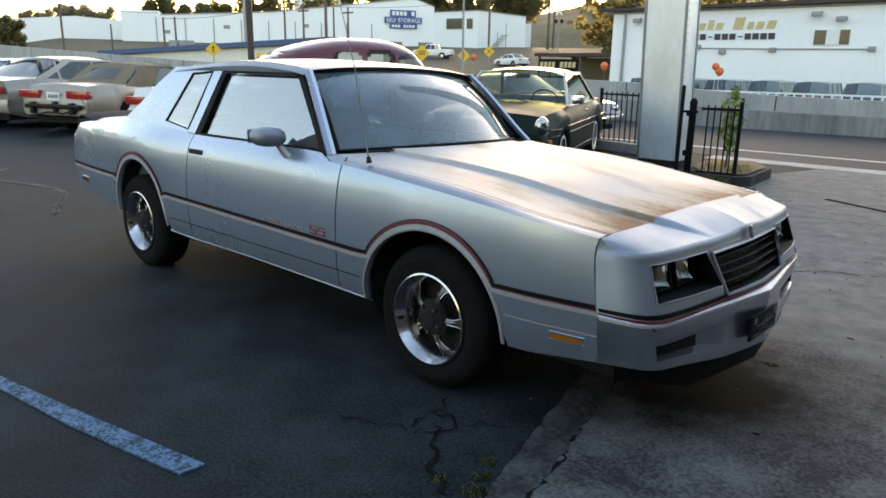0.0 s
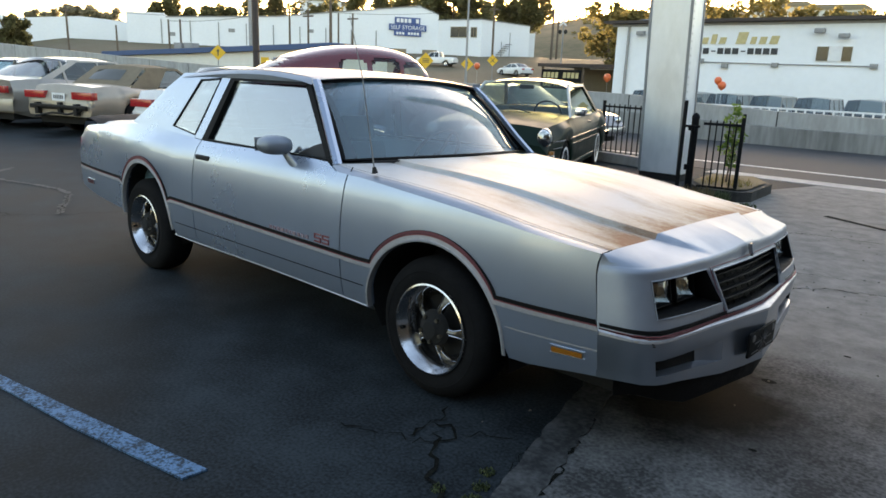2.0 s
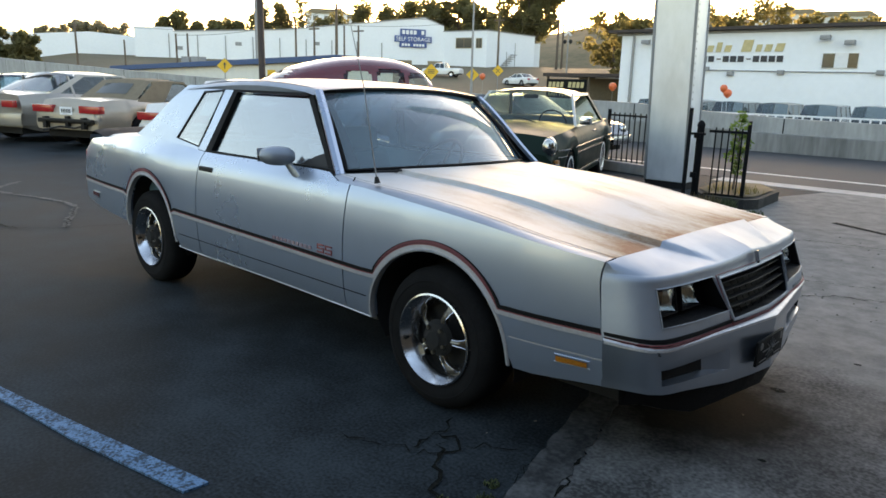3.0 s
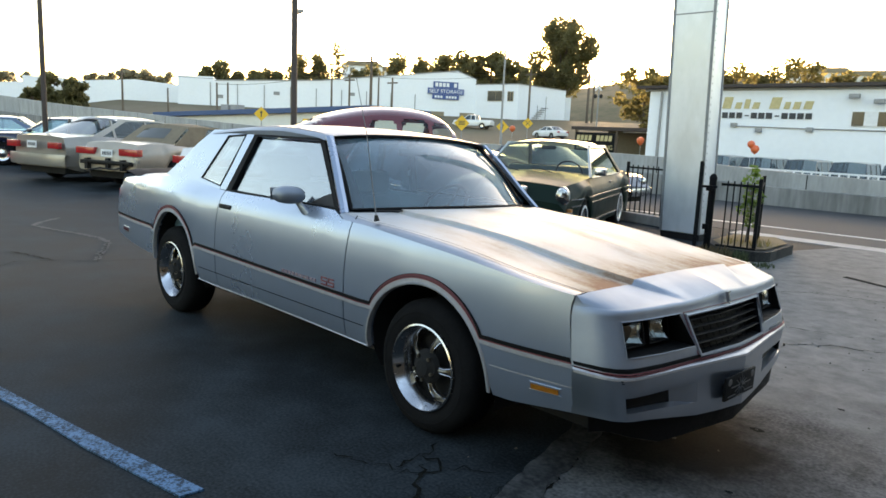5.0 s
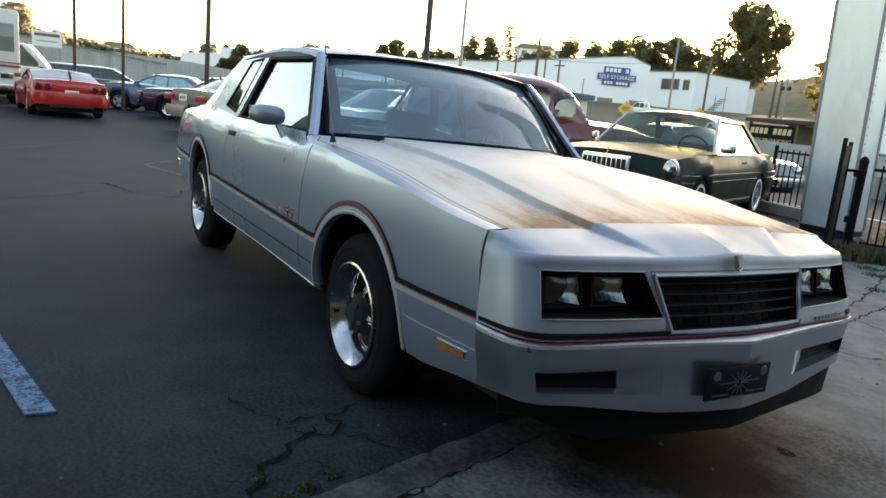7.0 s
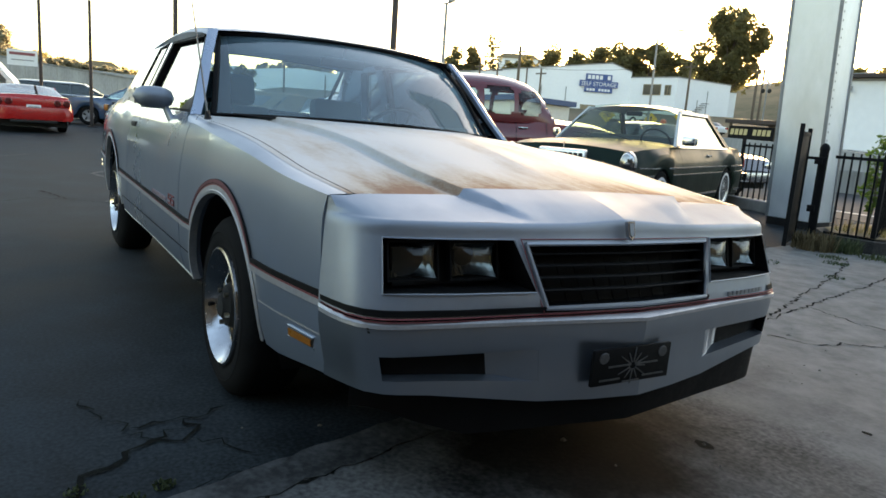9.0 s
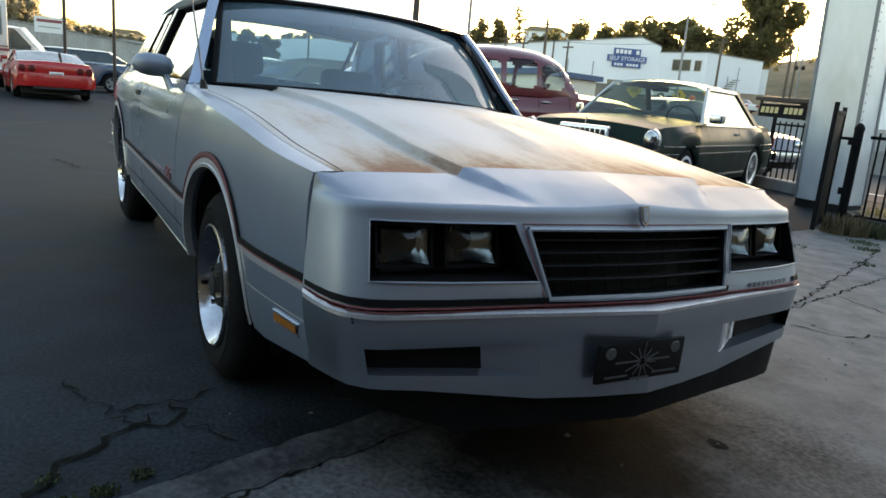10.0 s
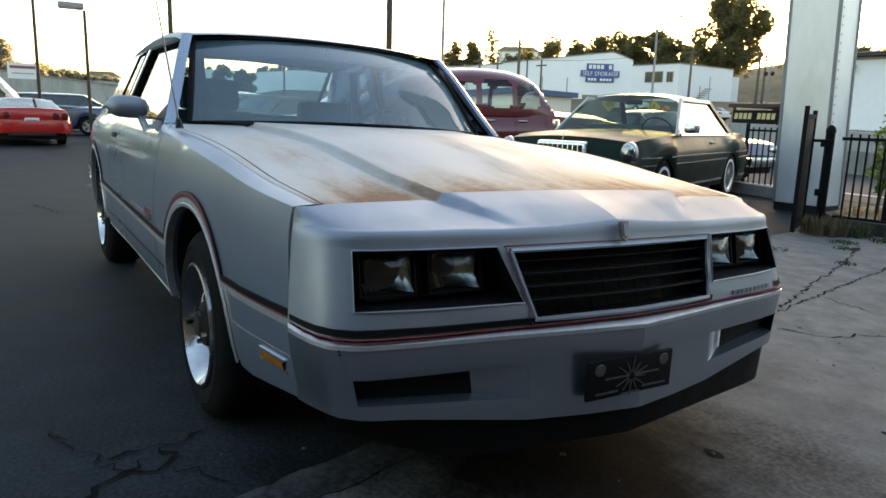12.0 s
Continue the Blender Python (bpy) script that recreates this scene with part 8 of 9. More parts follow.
# sign: blue boards; the trade words lettered, the other lines as bars
sg = thing("store_sign", "blue and white sign boards on the storage wall", "sign", SM @ pose(SL * 0.865 - 1.9, -0.2, 0))
part("board", boxed(0.9, 5.0, -0.06, 0.06, 8.62, 9.62), M["sign_blue"], sg, smooth=False)
part("board", boxed(0, 6.0, -0.07, 0.07, 7.66, 8.58), M["sign_blue"], sg, smooth=False)
part("board", boxed(0.8, 5.2, -0.06, 0.06, 6.86, 7.62), M["sign_blue"], sg, smooth=False)
lettering("lettering", "SELF STORAGE", 0.86, pose(0.25, -0.08, 7.82), M["sign_white"], sg, 5.5)
for k in range(6):
    if k != 4:
        part("white_bar", boxed(1.2 + k * 0.62, 1.66 + k * 0.62, -0.08, -0.062, 8.82, 9.42), M["sign_white"], sg, smooth=False)
for k in range(8):
    if k != 3:
        part("white_bar", boxed(1.15 + k * 0.47, 1.5 + k * 0.47, -0.08, -0.062, 7.05, 7.42), M["sign_white"], sg, smooth=False)
# office wing
P3 = far(128.7, 111)
WM, WL = bearing_frame(P2, P3)
wing = thing("storage_office", "white two-storey office wing with outside stairs", "building", WM)
part("wall", boxed(-6, WL, 0, 14, -1, 9.45), M["white_wall"], wing, smooth=False)
part("roof_edge", boxed(-6, WL + 0.1, -0.1, 14, 9.45, 9.6), M["galv"], wing, smooth=False)
for x0, x1, z0, z1 in ((-4.6, -2.9, 7.0, 8.3), (2.6, 5.6, 7.0, 8.4), (6.5, 7.4, 7.0, 8.3), (-4.4, -2.6, 3.2, 5.0)):
    w3 = part("window", boxed(x0 - 0.1, x1 + 0.1, -0.10, -0.004, z0 - 0.1, z1 + 0.1), M["tan_trim"], wing, smooth=False)
    part("pane", boxed(x0, (x0 + x1) / 2 - 0.04, -0.12, -0.102, z0, z1), M["pane_dark"], w3, smooth=False)
    part("pane", boxed((x0 + x1) / 2 + 0.04, x1, -0.12, -0.102, z0, z1), M["pane_dark"], w3, smooth=False)
bm = bmesh.new()
for k in range(12):
    box(bm, WL + 0.1, WL + 1.1, 1.0 + k * 0.5, 1.5 + k * 0.5, 2.5 + k * 0.33, 2.6 + k * 0.33)
part("stair", bm, M["galv"], wing, smooth=False)
for k in range(3):
    part("stair_post", boxed(WL + 1.05, WL + 1.13, 1.5 + 2.4 * k, 1.58 + 2.4 * k, 1.5, 5 + 1.5 * k), M["galv"], wing, smooth=False)
QM, QL = bearing_frame(far(128.9, 124), far(125.7, 126))
part("rear_wing", boxed(-2, 10, 0, 10, -1, 8.6), M["white_wall"], thing("storage_annex", "white annex of the storage building", "building", QM), smooth=False)

# lower white hall at the back and the low shop with a blue fascia
HM, HL = bearing_frame(far(168, 120), far(154.6, 116))
hall = thing("white_hall", "low white hall with a shallow roof", "building", HM)
bm = bmesh.new()
prism(bm, [(0, -1), (0, 5.6), (HL * 0.75, 7.4), (HL, 6.9), (HL, -1)], 0, 25)
part("wall", bm, M["white_wall"], hall, smooth=False)
part("parapet", boxed(HL * 0.22, HL * 0.42, -0.3, 0.2, 5.4, 7.0), M["white_wall"], hall, smooth=False)
LM, LL = bearing_frame(far(156.4, 76), far(140.6, 60))
lowb = thing("low_shop", "low cream shop with a blue roof fascia", "building", LM)
bm = bmesh.new()
prism(bm, [(0, -1), (0, 1.85), (LL, 3.05), (LL, -1)], 0, 10)
part("wall", bm, M["cream_panel"], lowb, smooth=False)
bm = bmesh.new()
prism(bm, [(-0.4, 1.85), (-0.4, 2.25), (LL + 0.5, 3.50), (LL + 0.5, 3.05)], -0.5, 10.4)
part("fascia", bm, M["blue_trim"], lowb, "blue roof fascia", smooth=False)
for k, mt in enumerate((M["yellow_sign"], M["sign_blue"], M["sign_white"], M["blue_trim"])):
    x = LL * 0.72 + k * 1.3
    part("poster", boxed(x, x + 0.8, -0.05, -0.004, 1.2, 2.2), mt, lowb, smooth=False)
for x in (LL * 0.25, LL * 0.30):
    part("roof_unit", boxed(x, x + 0.9, 2, 3, 2.5, 3.3), M["galv"], lowb, smooth=False)

# long grey retaining wall behind the lot
RM_, RL = bearing_frame(far(184, 72), far(168.6, 72))
rwall = thing("retaining_wall", "long grey concrete retaining wall behind the parked cars", "wall", RM_)
for k in range(8):
    xa, xb = RL * k / 8 + 0.01, RL * (k + 1) / 8 - 0.01
    za, zc = lerp(4.3, 2.5, k / 8), lerp(4.3, 2.5, (k + 1) / 8)
    bm = bmesh.new()
    prism(bm, [(xa, -1), (xa, za), (xb, zc), (xb, -1)], 0, 0.35)
    part("wall_bay", bm, M["wall"], rwall, smooth=False)
    bm = bmesh.new()
    prism(bm, [(xa, za + 0.004), (xa, za + 0.16), (xb, zc + 0.16), (xb, zc + 0.004)], -0.07, 0.42)
    part("coping", bm, M["wall_dark"], rwall, smooth=False)

# ---- hills ----
RIDGE = [(60, 4.2), (85, 4.6), (100, 4.6), (109, 4.8), (116, 4.7), (120, 4.6), (123, 4.1), (127, 3.6), (131, 3.0), (138, 3.2), (146, 2.8), (152, 2.4), (156, 1.9), (163, 1.3), (172, 1.5), (180, 2.4), (190, 4.2), (215, 4.6), (240, 3.0)]
bm = bmesh.new()
rows = []
for azm in span(60, 240, 90):
    el = curve(RIDGE, azm)
    r = []
    for d, k in ((150, 0.0), (175, 0.25), (205, 0.62), (235, 0.9), (262, 1.0), (300, 0.9), (420, 0.4), (600, 0.0)):
        x, y = 3.6 + d * math.cos(radians(azm)), -3.1 + d * math.sin(radians(azm))
        z = 3.5 + (1.39 + 262 * math.tan(radians(el)) - 3.5) * k + (noise.noise(Vector((x * 0.02, y * 0.02, 0))) * 3.0 * (0.2 < k))
        r.append((x, y, z - (4 if k == 0 else 0)))
    rows.append(r)
sheet(bm, rows)
tagged(part("hill", bm, M["brush"]), "dry brown hillside behind the street", "hill", kind="structure")


def tree(name, label, base, h, blobs, seed, leaf, n=1300, size=0.45, trunk=0.25):
    """A tapered trunk, a few limbs to the crown's clumps, and a crown of many small leaves."""
    t = thing(name, label, "tree", Matrix.Translation(base), "trees")
    bm = bmesh.new()
    tube(bm, [(0, 0, -0.5), (0.1, 0, h * 0.25), (-0.1, 0.1, h * 0.5), (0.0, 0, h * 0.85)], [trunk, trunk * 0.8, trunk * 0.55, trunk * 0.15], 7)
    for x, y, z, r in blobs:
        tube(bm, [(0, 0, max(h * 0.2, z - 0.30 * h)), (x * 0.6, y * 0.6, z - 0.08 * h), (x, y, z)], [trunk * 0.35, trunk * 0.2, trunk * 0.06], 5)
    part("trunk", bm, M["bark"], t)
    bm = bmesh.new()
    leaf_cloud(bm, blobs, n, size, seed)
    part("crown", bm, leaf, t, smooth=False)
    return t


def crown(h, w, k, seed, low=0.35):
    rnd = random.Random(seed)
    out = []
    for _ in range(k):
        z = h * rnd.uniform(low, 0.95)
        lim = w * (1 - 0.55 * (z / h))
        out.append((rnd.uniform(-lim, lim), rnd.uniform(-lim, lim), z, rnd.uniform(0.06, 0.135) * h))
    return out


# the tall eucalyptus against the sun
eb = far(125.5, 128)
rnd = random.Random(31)
clumps = []
for _ in range(62):
    z = rnd.uniform(5.2, 16.6)
    lim = 5.6 * math.sin(math.pi * min(1.0, (z - 2.5) / 16.0)) ** 0.8
    clumps.append((rnd.uniform(-lim, lim) + 0.4, rnd.uniform(-lim, lim) * 0.6, z, rnd.uniform(0.8, 1.75)))
tree("eucalyptus", "tall ragged eucalyptus dark against the evening sky", eb, 17.5, clumps, 11, M["leaf"], 17000, 0.36, 0.45)
k = 0
# bearing, distance, height, half width, foliage, leaves
for azm, d, h, w, lf, cnt in ((134.4, 150, 12.5, 4.4, "leaf", 2200), (132.6, 146, 13.4, 5.2, "leaf", 2600), (131.0, 144, 12.8, 5.2, "leaf", 2600), (129.6, 142, 11.6, 4.8, "leaf", 2400), (128.3, 140, 10.2, 4.4, "leaf", 2000), (136.6, 158, 12.5, 3.4, "leaf", 1600), (138.3, 158, 13.0, 3.4, "leaf", 1600), (140.2, 170, 11.5, 3.6, "leaf", 1300), (144.6, 165, 12.5, 3.6, "leaf", 1800), (146.2, 166, 12.0, 3.2, "leaf", 1500), (143.1, 165, 15.2, 1.0, "leaf", 380),
        (117.6, 82, 7.2, 3.6, "leaf_olive", 1600), (116.0, 78, 6.4, 3.2, "leaf_olive", 1500), (118.9, 96, 8.4, 3.8, "leaf_olive", 1600), (114.0, 92, 8.0, 3.6, "leaf_olive", 1500), (112.6, 90, 9.6, 3.0, "leaf_olive", 1500), (110.2, 96, 8.4, 3.8, "leaf_olive", 1500), (108.0, 90, 9.0, 3.2, "leaf_olive", 1500), (105.0, 94, 8.2, 4.2, "leaf_olive", 1500), (102.6, 92, 7.8, 3.8, "leaf_olive", 1500), (99.5, 90, 8.0, 3.8, "leaf_olive", 1500), (96.0, 92, 7.4, 3.6, "leaf_olive", 1500),
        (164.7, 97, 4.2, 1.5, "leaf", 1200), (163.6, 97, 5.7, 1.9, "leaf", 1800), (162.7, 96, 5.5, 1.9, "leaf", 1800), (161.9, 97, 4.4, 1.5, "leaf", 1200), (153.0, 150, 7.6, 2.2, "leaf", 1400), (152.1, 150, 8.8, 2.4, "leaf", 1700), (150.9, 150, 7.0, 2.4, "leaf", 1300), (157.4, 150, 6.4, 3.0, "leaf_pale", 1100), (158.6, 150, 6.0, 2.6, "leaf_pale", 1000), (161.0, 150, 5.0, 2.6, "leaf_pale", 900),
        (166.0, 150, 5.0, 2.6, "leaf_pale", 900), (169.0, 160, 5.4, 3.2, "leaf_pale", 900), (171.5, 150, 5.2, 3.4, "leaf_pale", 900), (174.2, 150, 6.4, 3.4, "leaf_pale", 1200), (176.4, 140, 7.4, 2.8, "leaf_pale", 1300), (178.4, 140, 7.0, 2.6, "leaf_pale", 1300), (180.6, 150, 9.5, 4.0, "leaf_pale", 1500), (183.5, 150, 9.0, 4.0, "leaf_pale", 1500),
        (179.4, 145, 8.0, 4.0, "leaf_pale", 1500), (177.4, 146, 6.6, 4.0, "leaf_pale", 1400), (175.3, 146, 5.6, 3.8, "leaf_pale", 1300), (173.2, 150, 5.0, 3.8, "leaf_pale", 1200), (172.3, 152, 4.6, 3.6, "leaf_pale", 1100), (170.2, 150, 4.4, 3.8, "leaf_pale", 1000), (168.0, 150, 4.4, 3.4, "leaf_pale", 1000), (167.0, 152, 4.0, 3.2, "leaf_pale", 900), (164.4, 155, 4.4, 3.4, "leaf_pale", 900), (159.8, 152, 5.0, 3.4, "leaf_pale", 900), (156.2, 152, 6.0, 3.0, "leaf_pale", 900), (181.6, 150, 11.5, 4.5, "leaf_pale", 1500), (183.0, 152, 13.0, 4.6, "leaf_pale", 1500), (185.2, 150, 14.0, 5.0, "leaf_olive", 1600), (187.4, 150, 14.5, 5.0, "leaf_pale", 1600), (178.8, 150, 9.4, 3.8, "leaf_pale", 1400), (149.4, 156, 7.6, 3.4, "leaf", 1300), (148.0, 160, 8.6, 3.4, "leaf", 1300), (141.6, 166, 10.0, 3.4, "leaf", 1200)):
    b = far(azm, d)
    b.z = max(b.z, 3.0 if d > 110 else b.z)
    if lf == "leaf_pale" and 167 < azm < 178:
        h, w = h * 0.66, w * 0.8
    tree("tree", "bushy green tree on the far slope" if lf == "leaf" else "tree on the far hill with haze in its pale leaf colour" if lf == "leaf_pale" else "olive-gold tree lit by low sun on the far slope", b, h, crown(h, w, 30, 40 + k, 0.2), 60 + k, M[lf], int(cnt * 1.5), 0.50 if d > 110 else 0.34, 0.22)
    k += 1
# scrub on the ridge as one mass of small clumps
rnd = random.Random(9)
blobs = []
for _ in range(420):
    azm = rnd.uniform(92, 196)
    d = rnd.uniform(185, 268)
    el = curve(RIDGE, azm)
    kk = curve([(150, 0.0), (175, 0.25), (205, 0.62), (235, 0.9), (262, 1.0), (300, 0.9)], d)
    z = 3.5 + (1.39 + 262 * math.tan(radians(el)) - 3.5) * kk
    r = rnd.uniform(0.8, 2.6) * (1.0 if not 119 < azm < 127 else 0.6)
    blobs.append((3.6 + d * math.cos(radians(azm)), -3.1 + d * math.sin(radians(azm)), z + r * 0.3, r))
bm = bmesh.new()
leaf_cloud(bm, blobs, 26000, 0.55, 21, 0.8)
tagged(part("hillside_scrub", bm, M["leaf_olive"], smooth=False), "scrub and small trees scattered over the hills", "scrub", kind="stuff")
# houses on the hill
for azm, d, el, w in ((141.2, 200, 5.2, 11), (139.6, 205, 4.9, 6), (107.0, 200, 5.6, 14), (104.0, 205, 5.4, 18), (172.4, 200, 2.1, 8), (178.6, 190, 2.2, 9)):
    p = far(azm, d, el)
    hs = thing("hill_house", "small pale house on the hill", "house", Matrix.Translation((p.x, p.y, p.z - 3)) @ Matrix.Rotation(radians(azm - 90), 4, "Z"), "hill houses")
    part("wall", boxed(-w / 2, w / 2, 0, 7, -4, 2.4), M["white_wall"] if azm > 130 else M["cream_panel"], hs, smooth=False)
    bm = bmesh.new()
    prism(bm, [(-w / 2 - 0.4, 2.4), (w / 2 + 0.4, 2.4), (w / 2 - 1.5, 3.6), (-w / 2 + 1.5, 3.6)], -0.4, 7.4)
    part("roof", bm, M["tan_trim"], hs, smooth=False)
    for k2 in range(3):
        part("window", boxed(-w / 2 + w * (0.18 + 0.27 * k2), -w / 2 + w * (0.30 + 0.27 * k2), -0.04, -0.004, 0.6, 1.8), M["pane_dark"], hs, smooth=False)


# ---- poles, signs and wires ----
def street_pole(name, label, p, h, r0, r1, mat, extra=None):
    t = thing(name, label, "pole", Matrix.Translation((p.x, p.y, p.z)), "poles")
    bm = bmesh.new()
    tube(bm, [(0, 0, -0.3), (0, 0, h * 0.5), (0, 0, h)], [r0, lerp(r0, r1, 0.5), r1], 10)
    part("shaft", bm, mat, t)
    return t


for x, y, h in ((-10.15, 6.0, 8.6), (-18.2, 3.17, 9.0)):
    p = street_pole("lamp_post", "tall dark steel lamp post in the car lot", Vector((x, y, 0)), h, 0.075, 0.06, M["dark_pole"])
    part("base_plate", boxed(-0.16, 0.16, -0.16, 0.16, 0, 0.03), M["dark_pole"], p, smooth=False)
    part("lamp_head", boxed(-0.18, 0.62, -0.2, 0.2, h - 0.04, h + 0.14, 0.03), M["dark_pole"], p)
for x, y, h, head in ((-21.5, 1.31, 3.92, True), (-21.9, -0.05, 4.42, False)):
    p = street_pole("lamp_post", "dark steel lamp post in the car lot", Vector((x, y, 0)), h, 0.055, 0.045, M["dark_pole"])
    part("base_plate", boxed(-0.14, 0.14, -0.14, 0.14, 0, 0.03), M["dark_pole"], p, smooth=False)
    if head:
        lh = part("lamp_head", boxed(-0.14, 0.20, -0.72, -0.02, h + 0.02, h + 0.20, 0.03), M["galv"], p, "grey box floodlight")
        part("lens", boxed(-0.10, 0.16, -0.68, -0.06, h + 0.008, h + 0.022), M["sign_white"], lh, smooth=False)
for azm, d, el, r in ((158.9, 88, 3.7, 0.10), (155.8, 95, 2.5, 0.09), (152.3, 80, 3.1, 0.09), (151.5, 80, 3.15, 0.09), (143.6, 84, 4.5, 0.10), (142.2, 84, 4.3, 0.10), (140.5, 80, 5.8, 0.14), (139.9, 86, 4.2, 0.09), (138.8, 86, 4.25, 0.10), (127.8, 100, 5.3, 0.13), (123.2, 110, 5.2, 0.16), (122.8, 112, 5.0, 0.14)):
    b = far(azm, d)
    top = far(azm, d, el).z
    p = street_pole("utility_pole", "weathered wooden utility pole", b, top - b.z, r * 1.3, r, M["wood_pole"])
    if r > 0.095:
        part("crossarm", boxed(-0.9, 0.9, -0.05, 0.05, top - b.z - 0.7, top - b.z - 0.55), M["wood_pole"], p, smooth=False)
b = far(146.5, 79)
mast = street_pole("steel_mast", "tall grey steel floodlight mast beyond the street", b, far(146.5, 79, 8.6).z - b.z, 0.21, 0.16, M["galv"])
mh = far(146.5, 79, 8.6).z - b.z
part("crossarm", boxed(-0.6, 1.0, -0.06, 0.06, mh - 0.1, mh + 0.05), M["galv"], mast, smooth=False)
part("floodlight", boxed(0.6, 1.3, -0.25, 0.25, mh, mh + 0.35, 0.03), M["galv"], mast)
for azm, d, el in ((129.9, 56, 6.8), (117.6, 44, 4.0)):
    b = far(azm, d)
    p = street_pole("street_lamp", "grey steel street lamp with a curved arm", b, far(azm, d, el).z - b.z, 0.10, 0.07, M["galv"])
    h = far(azm, d, el).z - b.z
    bm = bmesh.new()
    tube(bm, [(0, 0, h), (0.5, 0.3, h + 0.35), (1.3, 0.7, h + 0.45)], 0.04, 6)
    part("arm", bm, M["galv"], p)
    part("lamp_head", boxed(1.2, 1.75, 0.58, 0.82, h + 0.36, h + 0.48, 0.03), M["galv"], p)
# overhead wires
bm = bmesh.new()
for (a0, d0, e0), (a1, d1, e1) in (((158.9, 88, 3.6), (143.6, 84, 4.4)), ((143.6, 84, 4.4), (127.8, 100, 5.2)), ((152.3, 80, 3.0), (140.5, 80, 5.6)), ((140.5, 80, 5.6), (127.8, 100, 5.25)), ((127.8, 100, 5.2), (123.2, 110, 5.1)), ((123.2, 110, 5.1), (108, 120, 6.2))):
    a, b = far(a0, d0, e0), far(a1, d1, e1)
    tube(bm, [a.lerp(b, t) - Vector((0, 0, 4 * 0.9 * t * (1 - t))) for t in span(0, 1, 10)], 0.018, 4)
tagged(part("overhead_wires", bm, M["trim_black"]), "thin sagging overhead wires", "wires", kind="structure")


def diamond_sign(p, s, h, kind):
    t = thing("warning_sign", "yellow diamond warning sign on a post", "sign", Matrix.Translation(p) @ Matrix.Rotation(math.atan2(-3.1 - p.y, 3.6 - p.x) + math.pi / 2, 4, "Z"), "warning signs")
    bm = bmesh.new()
    tube(bm, [(0, 0.04, ground_z(p.x, p.y) - p.z), (0, 0.04, s * 0.7)], 0.035, 6)
    part("post", bm, M["galv"], t)
    bm = bmesh.new()
    prism(bm, [(0, -s * 0.71), (s * 0.71, 0), (0, s * 0.71), (-s * 0.71, 0)], -0.01, 0.01)
    part("board", bm, M["yellow_sign"], t, smooth=False)
    bm = bmesh.new()
    if kind == "mark":
        prism(bm, [(-0.05 * s, -0.3 * s), (0.05 * s, -0.3 * s), (0.05 * s, 0.1 * s), (0.16 * s, 0.1 * s), (0, 0.34 * s), (-0.16 * s, 0.1 * s), (-0.05 * s, 0.1 * s)], -0.016, -0.011)
    elif kind == "cross":
        prism(bm, [(-0.3 * s, -0.25 * s), (-0.25 * s, -0.3 * s), (0.3 * s, 0.25 * s), (0.25 * s, 0.3 * s)], -0.016, -0.011)
        prism(bm, [(0.25 * s, -0.3 * s), (0.3 * s, -0.25 * s), (-0.25 * s, 0.3 * s), (-0.3 * s, 0.25 * s)], -0.018, -0.0165)
    else:
        for z in (0.12, -0.02, -0.16):
            box(bm, -0.3 * s, 0.3 * s, -0.016, -0.011, z * s, (z + 0.07) * s)
    part("symbol", bm, M["dark_letter"], t, smooth=False)


diamond_sign(far(149.0, 42, 0.95), 0.58, 0, "mark")
diamond_sign(far(133.1, 62, 0.95), 0.95, 0, "bars")
diamond_sign(far(129.8, 62, 0.8), 0.78, 0, "mark")
diamond_sign(far(127.8, 66, 1.15), 0.72, 0, "cross")

# rail crossing signal
b = far(122.4, 100)
xs_ = street_pole("crossing_signal", "rail crossing signal with a white crossbuck", b, 6.5, 0.10, 0.08, M["galv"])
for a in (45, -45):
    part("crossbuck_board", boxed(-0.75, 0.75, -0.03, 0.0, -0.11, 0.11, 0.0, Matrix.Translation((0, -0.12 - 0.035 * (a > 0), 5.6)) @ Matrix.Rotation(radians(a), 4, "Y")), M["sign_white"], xs_, smooth=False)
for x in (-0.45, 0.45):
    bm = bmesh.new()
    lathe(bm, [(0, -0.06), (0.12, -0.05), (0.15, 0.0), (0.27, 0.01), (0.28, 0.03)], 16, Matrix.Translation((x, -0.15, 4.3)))
    part("signal_lamp", bm, M["plastic_black"], xs_)
part("signal_arm", boxed(-0.5, 0.5, -0.06, 0.0, 4.26, 4.34), M["galv"], xs_, smooth=False)

# far vehicles
pk = far(132.2, 92)
parked_car("pickup_truck", "silver pickup truck standing on the far road", Matrix.Translation(pk) @ Matrix.Rotation(radians(200), 4, "Z"), dict(
    L=5.2, W=1.85, H=1.75, wb=3.2, R=0.36, front=2.55, paint=M["white_paint"], shoulder=[(-2.65, 0.9), (-2.6, 1.08), (-0.7, 1.08), (0.0, 1.08), (1.0, 1.08), (2.2, 1.0), (2.5, 0.85), (2.55, 0.6)],
    belt=1.08, cabin=(1.1, -0.75, -0.6, 0.55), posts=[0.0], cap="steel", c_width=0.12, sill=0.36, lamps=[("headlamp", M["lamp_glass"], 2.52, 0.55, 0.85, 0.72, 0.86, 0.08)]))
ws = far(126.0, 84)
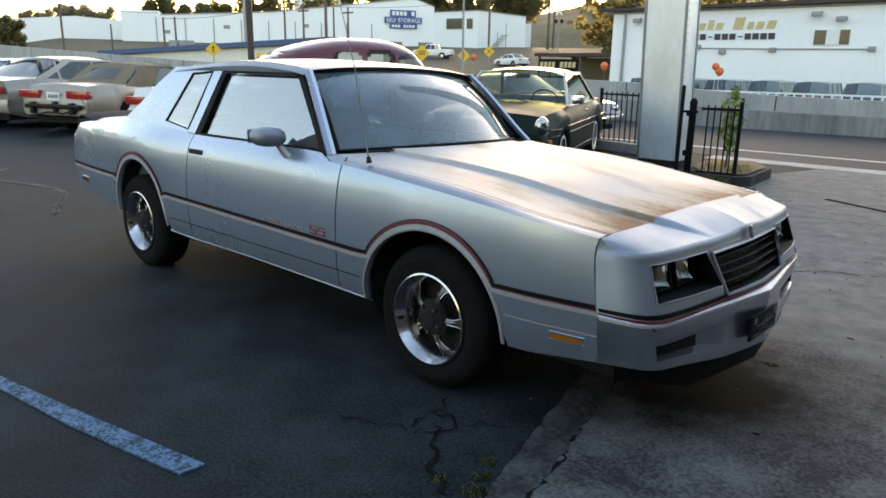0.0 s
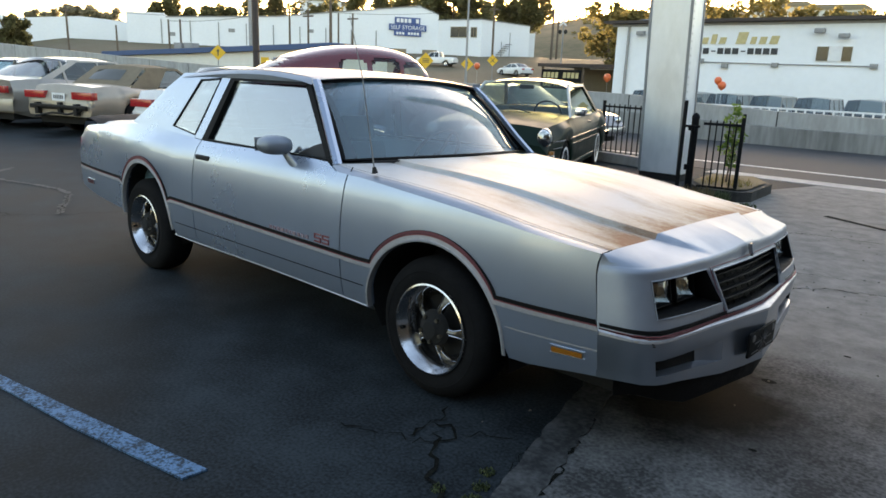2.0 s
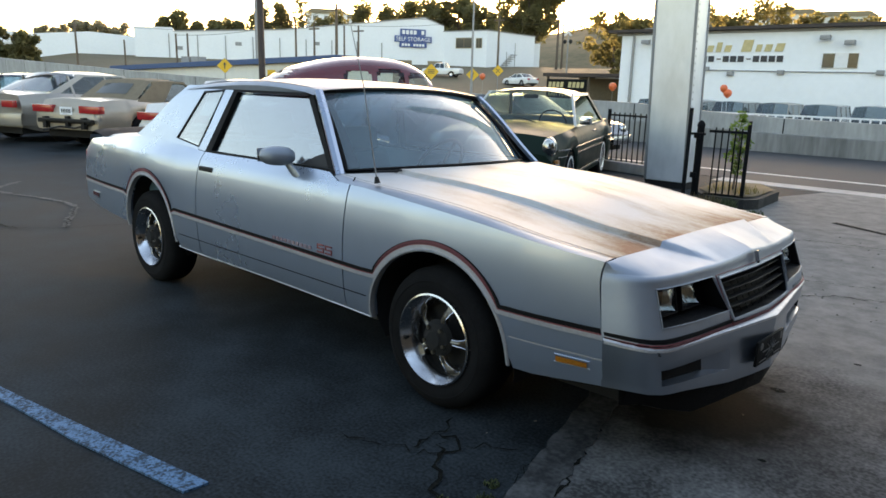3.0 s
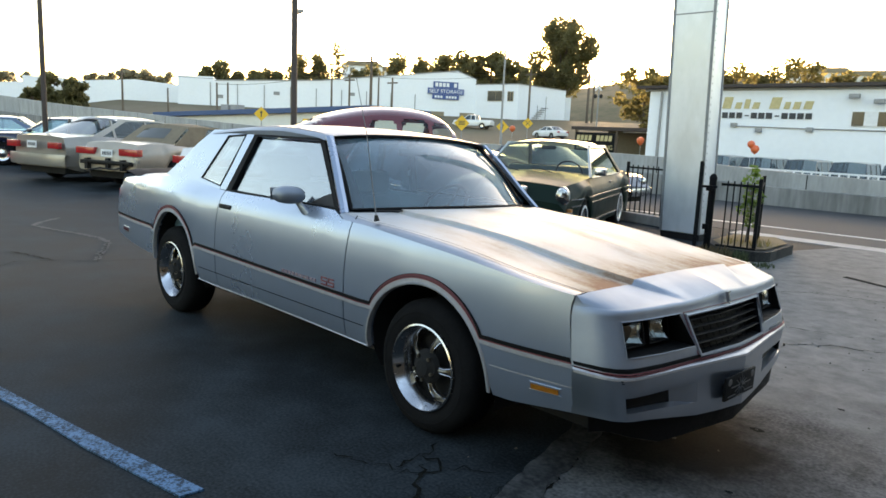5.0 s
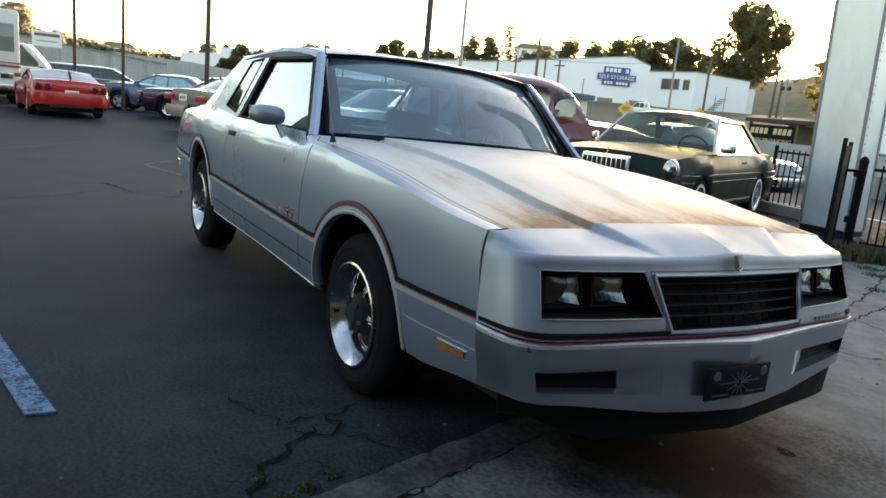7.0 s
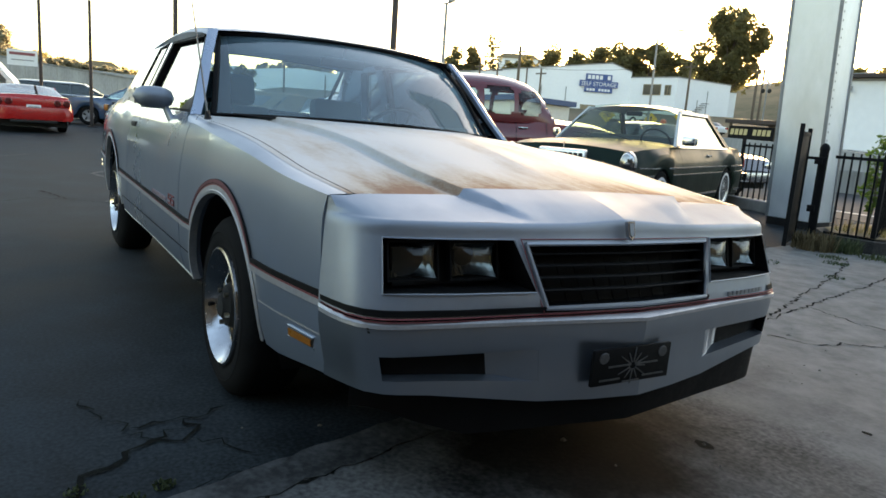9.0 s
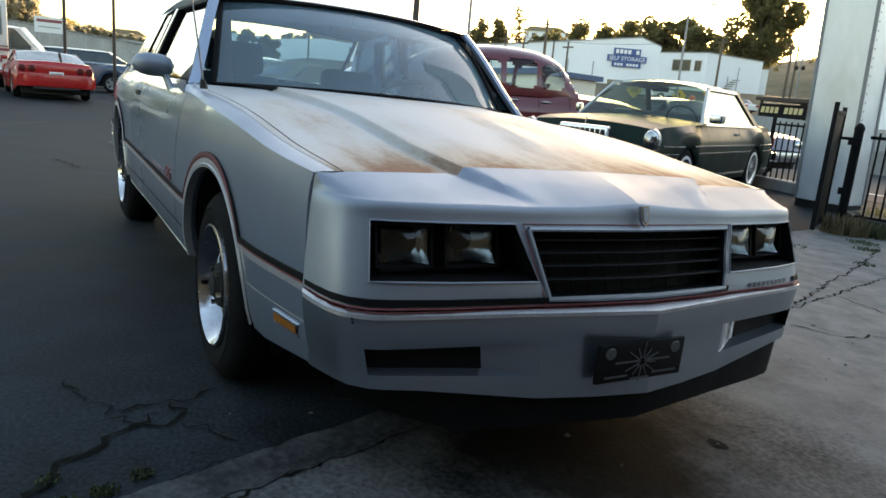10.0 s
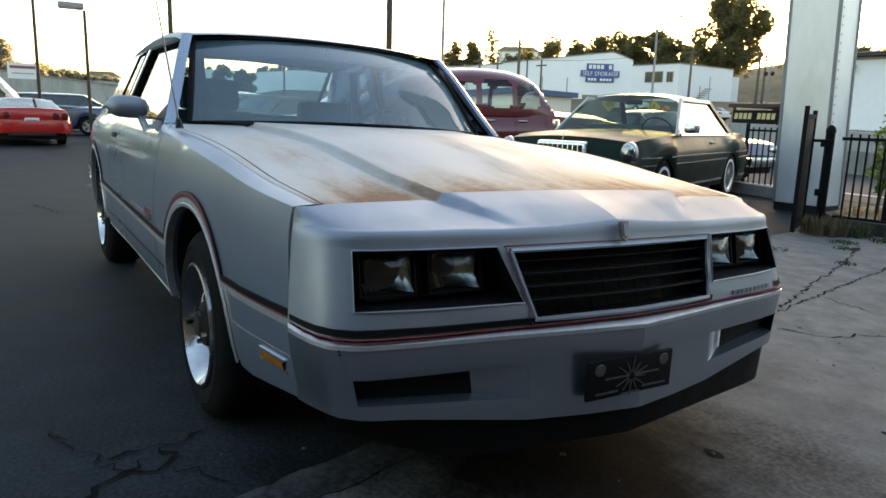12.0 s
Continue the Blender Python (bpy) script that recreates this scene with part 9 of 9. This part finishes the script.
parked_car("far_sedan", "white saloon standing on the far road", Matrix.Translation(ws) @ Matrix.Rotation(radians(165), 4, "Z"), dict(
    L=4.7, W=1.76, H=1.42, wb=2.7, R=0.32, front=2.3, paint=M["white_paint"], shoulder=[(-2.4, 0.7), (-2.3, 0.92), (-1.5, 0.96), (0.0, 0.92), (0.9, 0.9), (1.6, 0.84), (2.2, 0.7), (2.3, 0.5)],
    belt=0.93, cabin=(1.0, -1.8, -1.0, 0.2), posts=[-0.25], doors=[0.8, -0.3], lamps=[("tail_lamp", M["red_lens"], -2.38, 0.5, 0.84, 0.7, 0.86, 0.08)]))
for azm, d, yaw in ((121.6, 64, 10), (119.9, 62, 10)):
    p = far(azm, d)
    parked_car("far_saloon", "pale saloon behind the sales canopy", Matrix.Translation(p) @ Matrix.Rotation(radians(yaw), 4, "Z"), dict(
        L=4.6, W=1.75, H=1.42, wb=2.7, R=0.32, front=2.3, paint=M["white_paint"], shoulder=[(-2.3, 0.7), (-2.2, 0.92), (-1.5, 0.95), (0.0, 0.92), (0.9, 0.9), (1.6, 0.84), (2.2, 0.7), (2.3, 0.5)],
        belt=0.93, cabin=(1.0, -1.7, -1.0, 0.2), posts=[-0.25]))
# small red and white board on the hillside lot
p = far(176.2, 60, 1.75)
bb = thing("roadside_board", "small white roadside board with a red band", "sign", Matrix.Translation((p.x, p.y, 0)) @ Matrix.Rotation(radians(90), 4, "Z"))
part("panel", boxed(-0.95, 0.95, -0.05, 0.05, p.z - 0.5, p.z + 0.6), M["sign_white"], bb, smooth=False)
part("band", boxed(-0.8, 0.8, -0.065, -0.052, p.z + 0.22, p.z + 0.42), M["stripe_red"], bb, smooth=False)
part("band", boxed(-0.7, 0.7, -0.065, -0.052, p.z - 0.15, p.z - 0.08), M["galv"], bb, smooth=False)
for x in (-0.8, 0.8):
    part("leg", boxed(x - 0.05, x + 0.05, -0.04, 0.04, 0, p.z - 0.5), M["galv"], bb, smooth=False)

# sunlit trees beside the lot, seen in the coupe's door glass
for i, (x, y, h) in enumerate(((-15.5, -3.72, 4.3), (-17.0, -6.6, 4.5))):
    tree("lot_tree", "bright green leafy tree beside the lot", Vector((x, y, 0)), h, crown(h, 1.6, 8, 90 + i, 0.12), 95 + i, M["leaf_bright"], 1500, 0.14, 0.14)


# ---- unseen dark walls behind the camera, added to block sky light ----
M["blocker_dark"] = surface("dark_blocker_boards", (0.020, 0.021, 0.019), (0.036, 0.037, 0.033), 0.8, 0.95, 0, 1.2, 18.0, 0.002, stretch=(1, 1, 0.3))
office = thing("unseen_blocker", "unseen dark walls and roof added to block sky light", "building", pose(0, 0, 0), kind="structure")
part("front_wall", boxed(2.5, 16.0, -9.2, -9.0, 0, 5.8), M["blocker_dark"], office, smooth=False)
part("side_wall", boxed(7.6, 7.8, -9.0, 1.6, 0, 5.8), M["blocker_dark"], office, smooth=False)
part("yard_wall", boxed(7.6, 7.8, 1.6, 8.0, 0, 3.6), M["blocker_dark"], office, smooth=False)
part("eaves", boxed(2.1, 16.4, -14.0, -8.0, 5.8, 6.0), M["blocker_dark"], office, smooth=False)
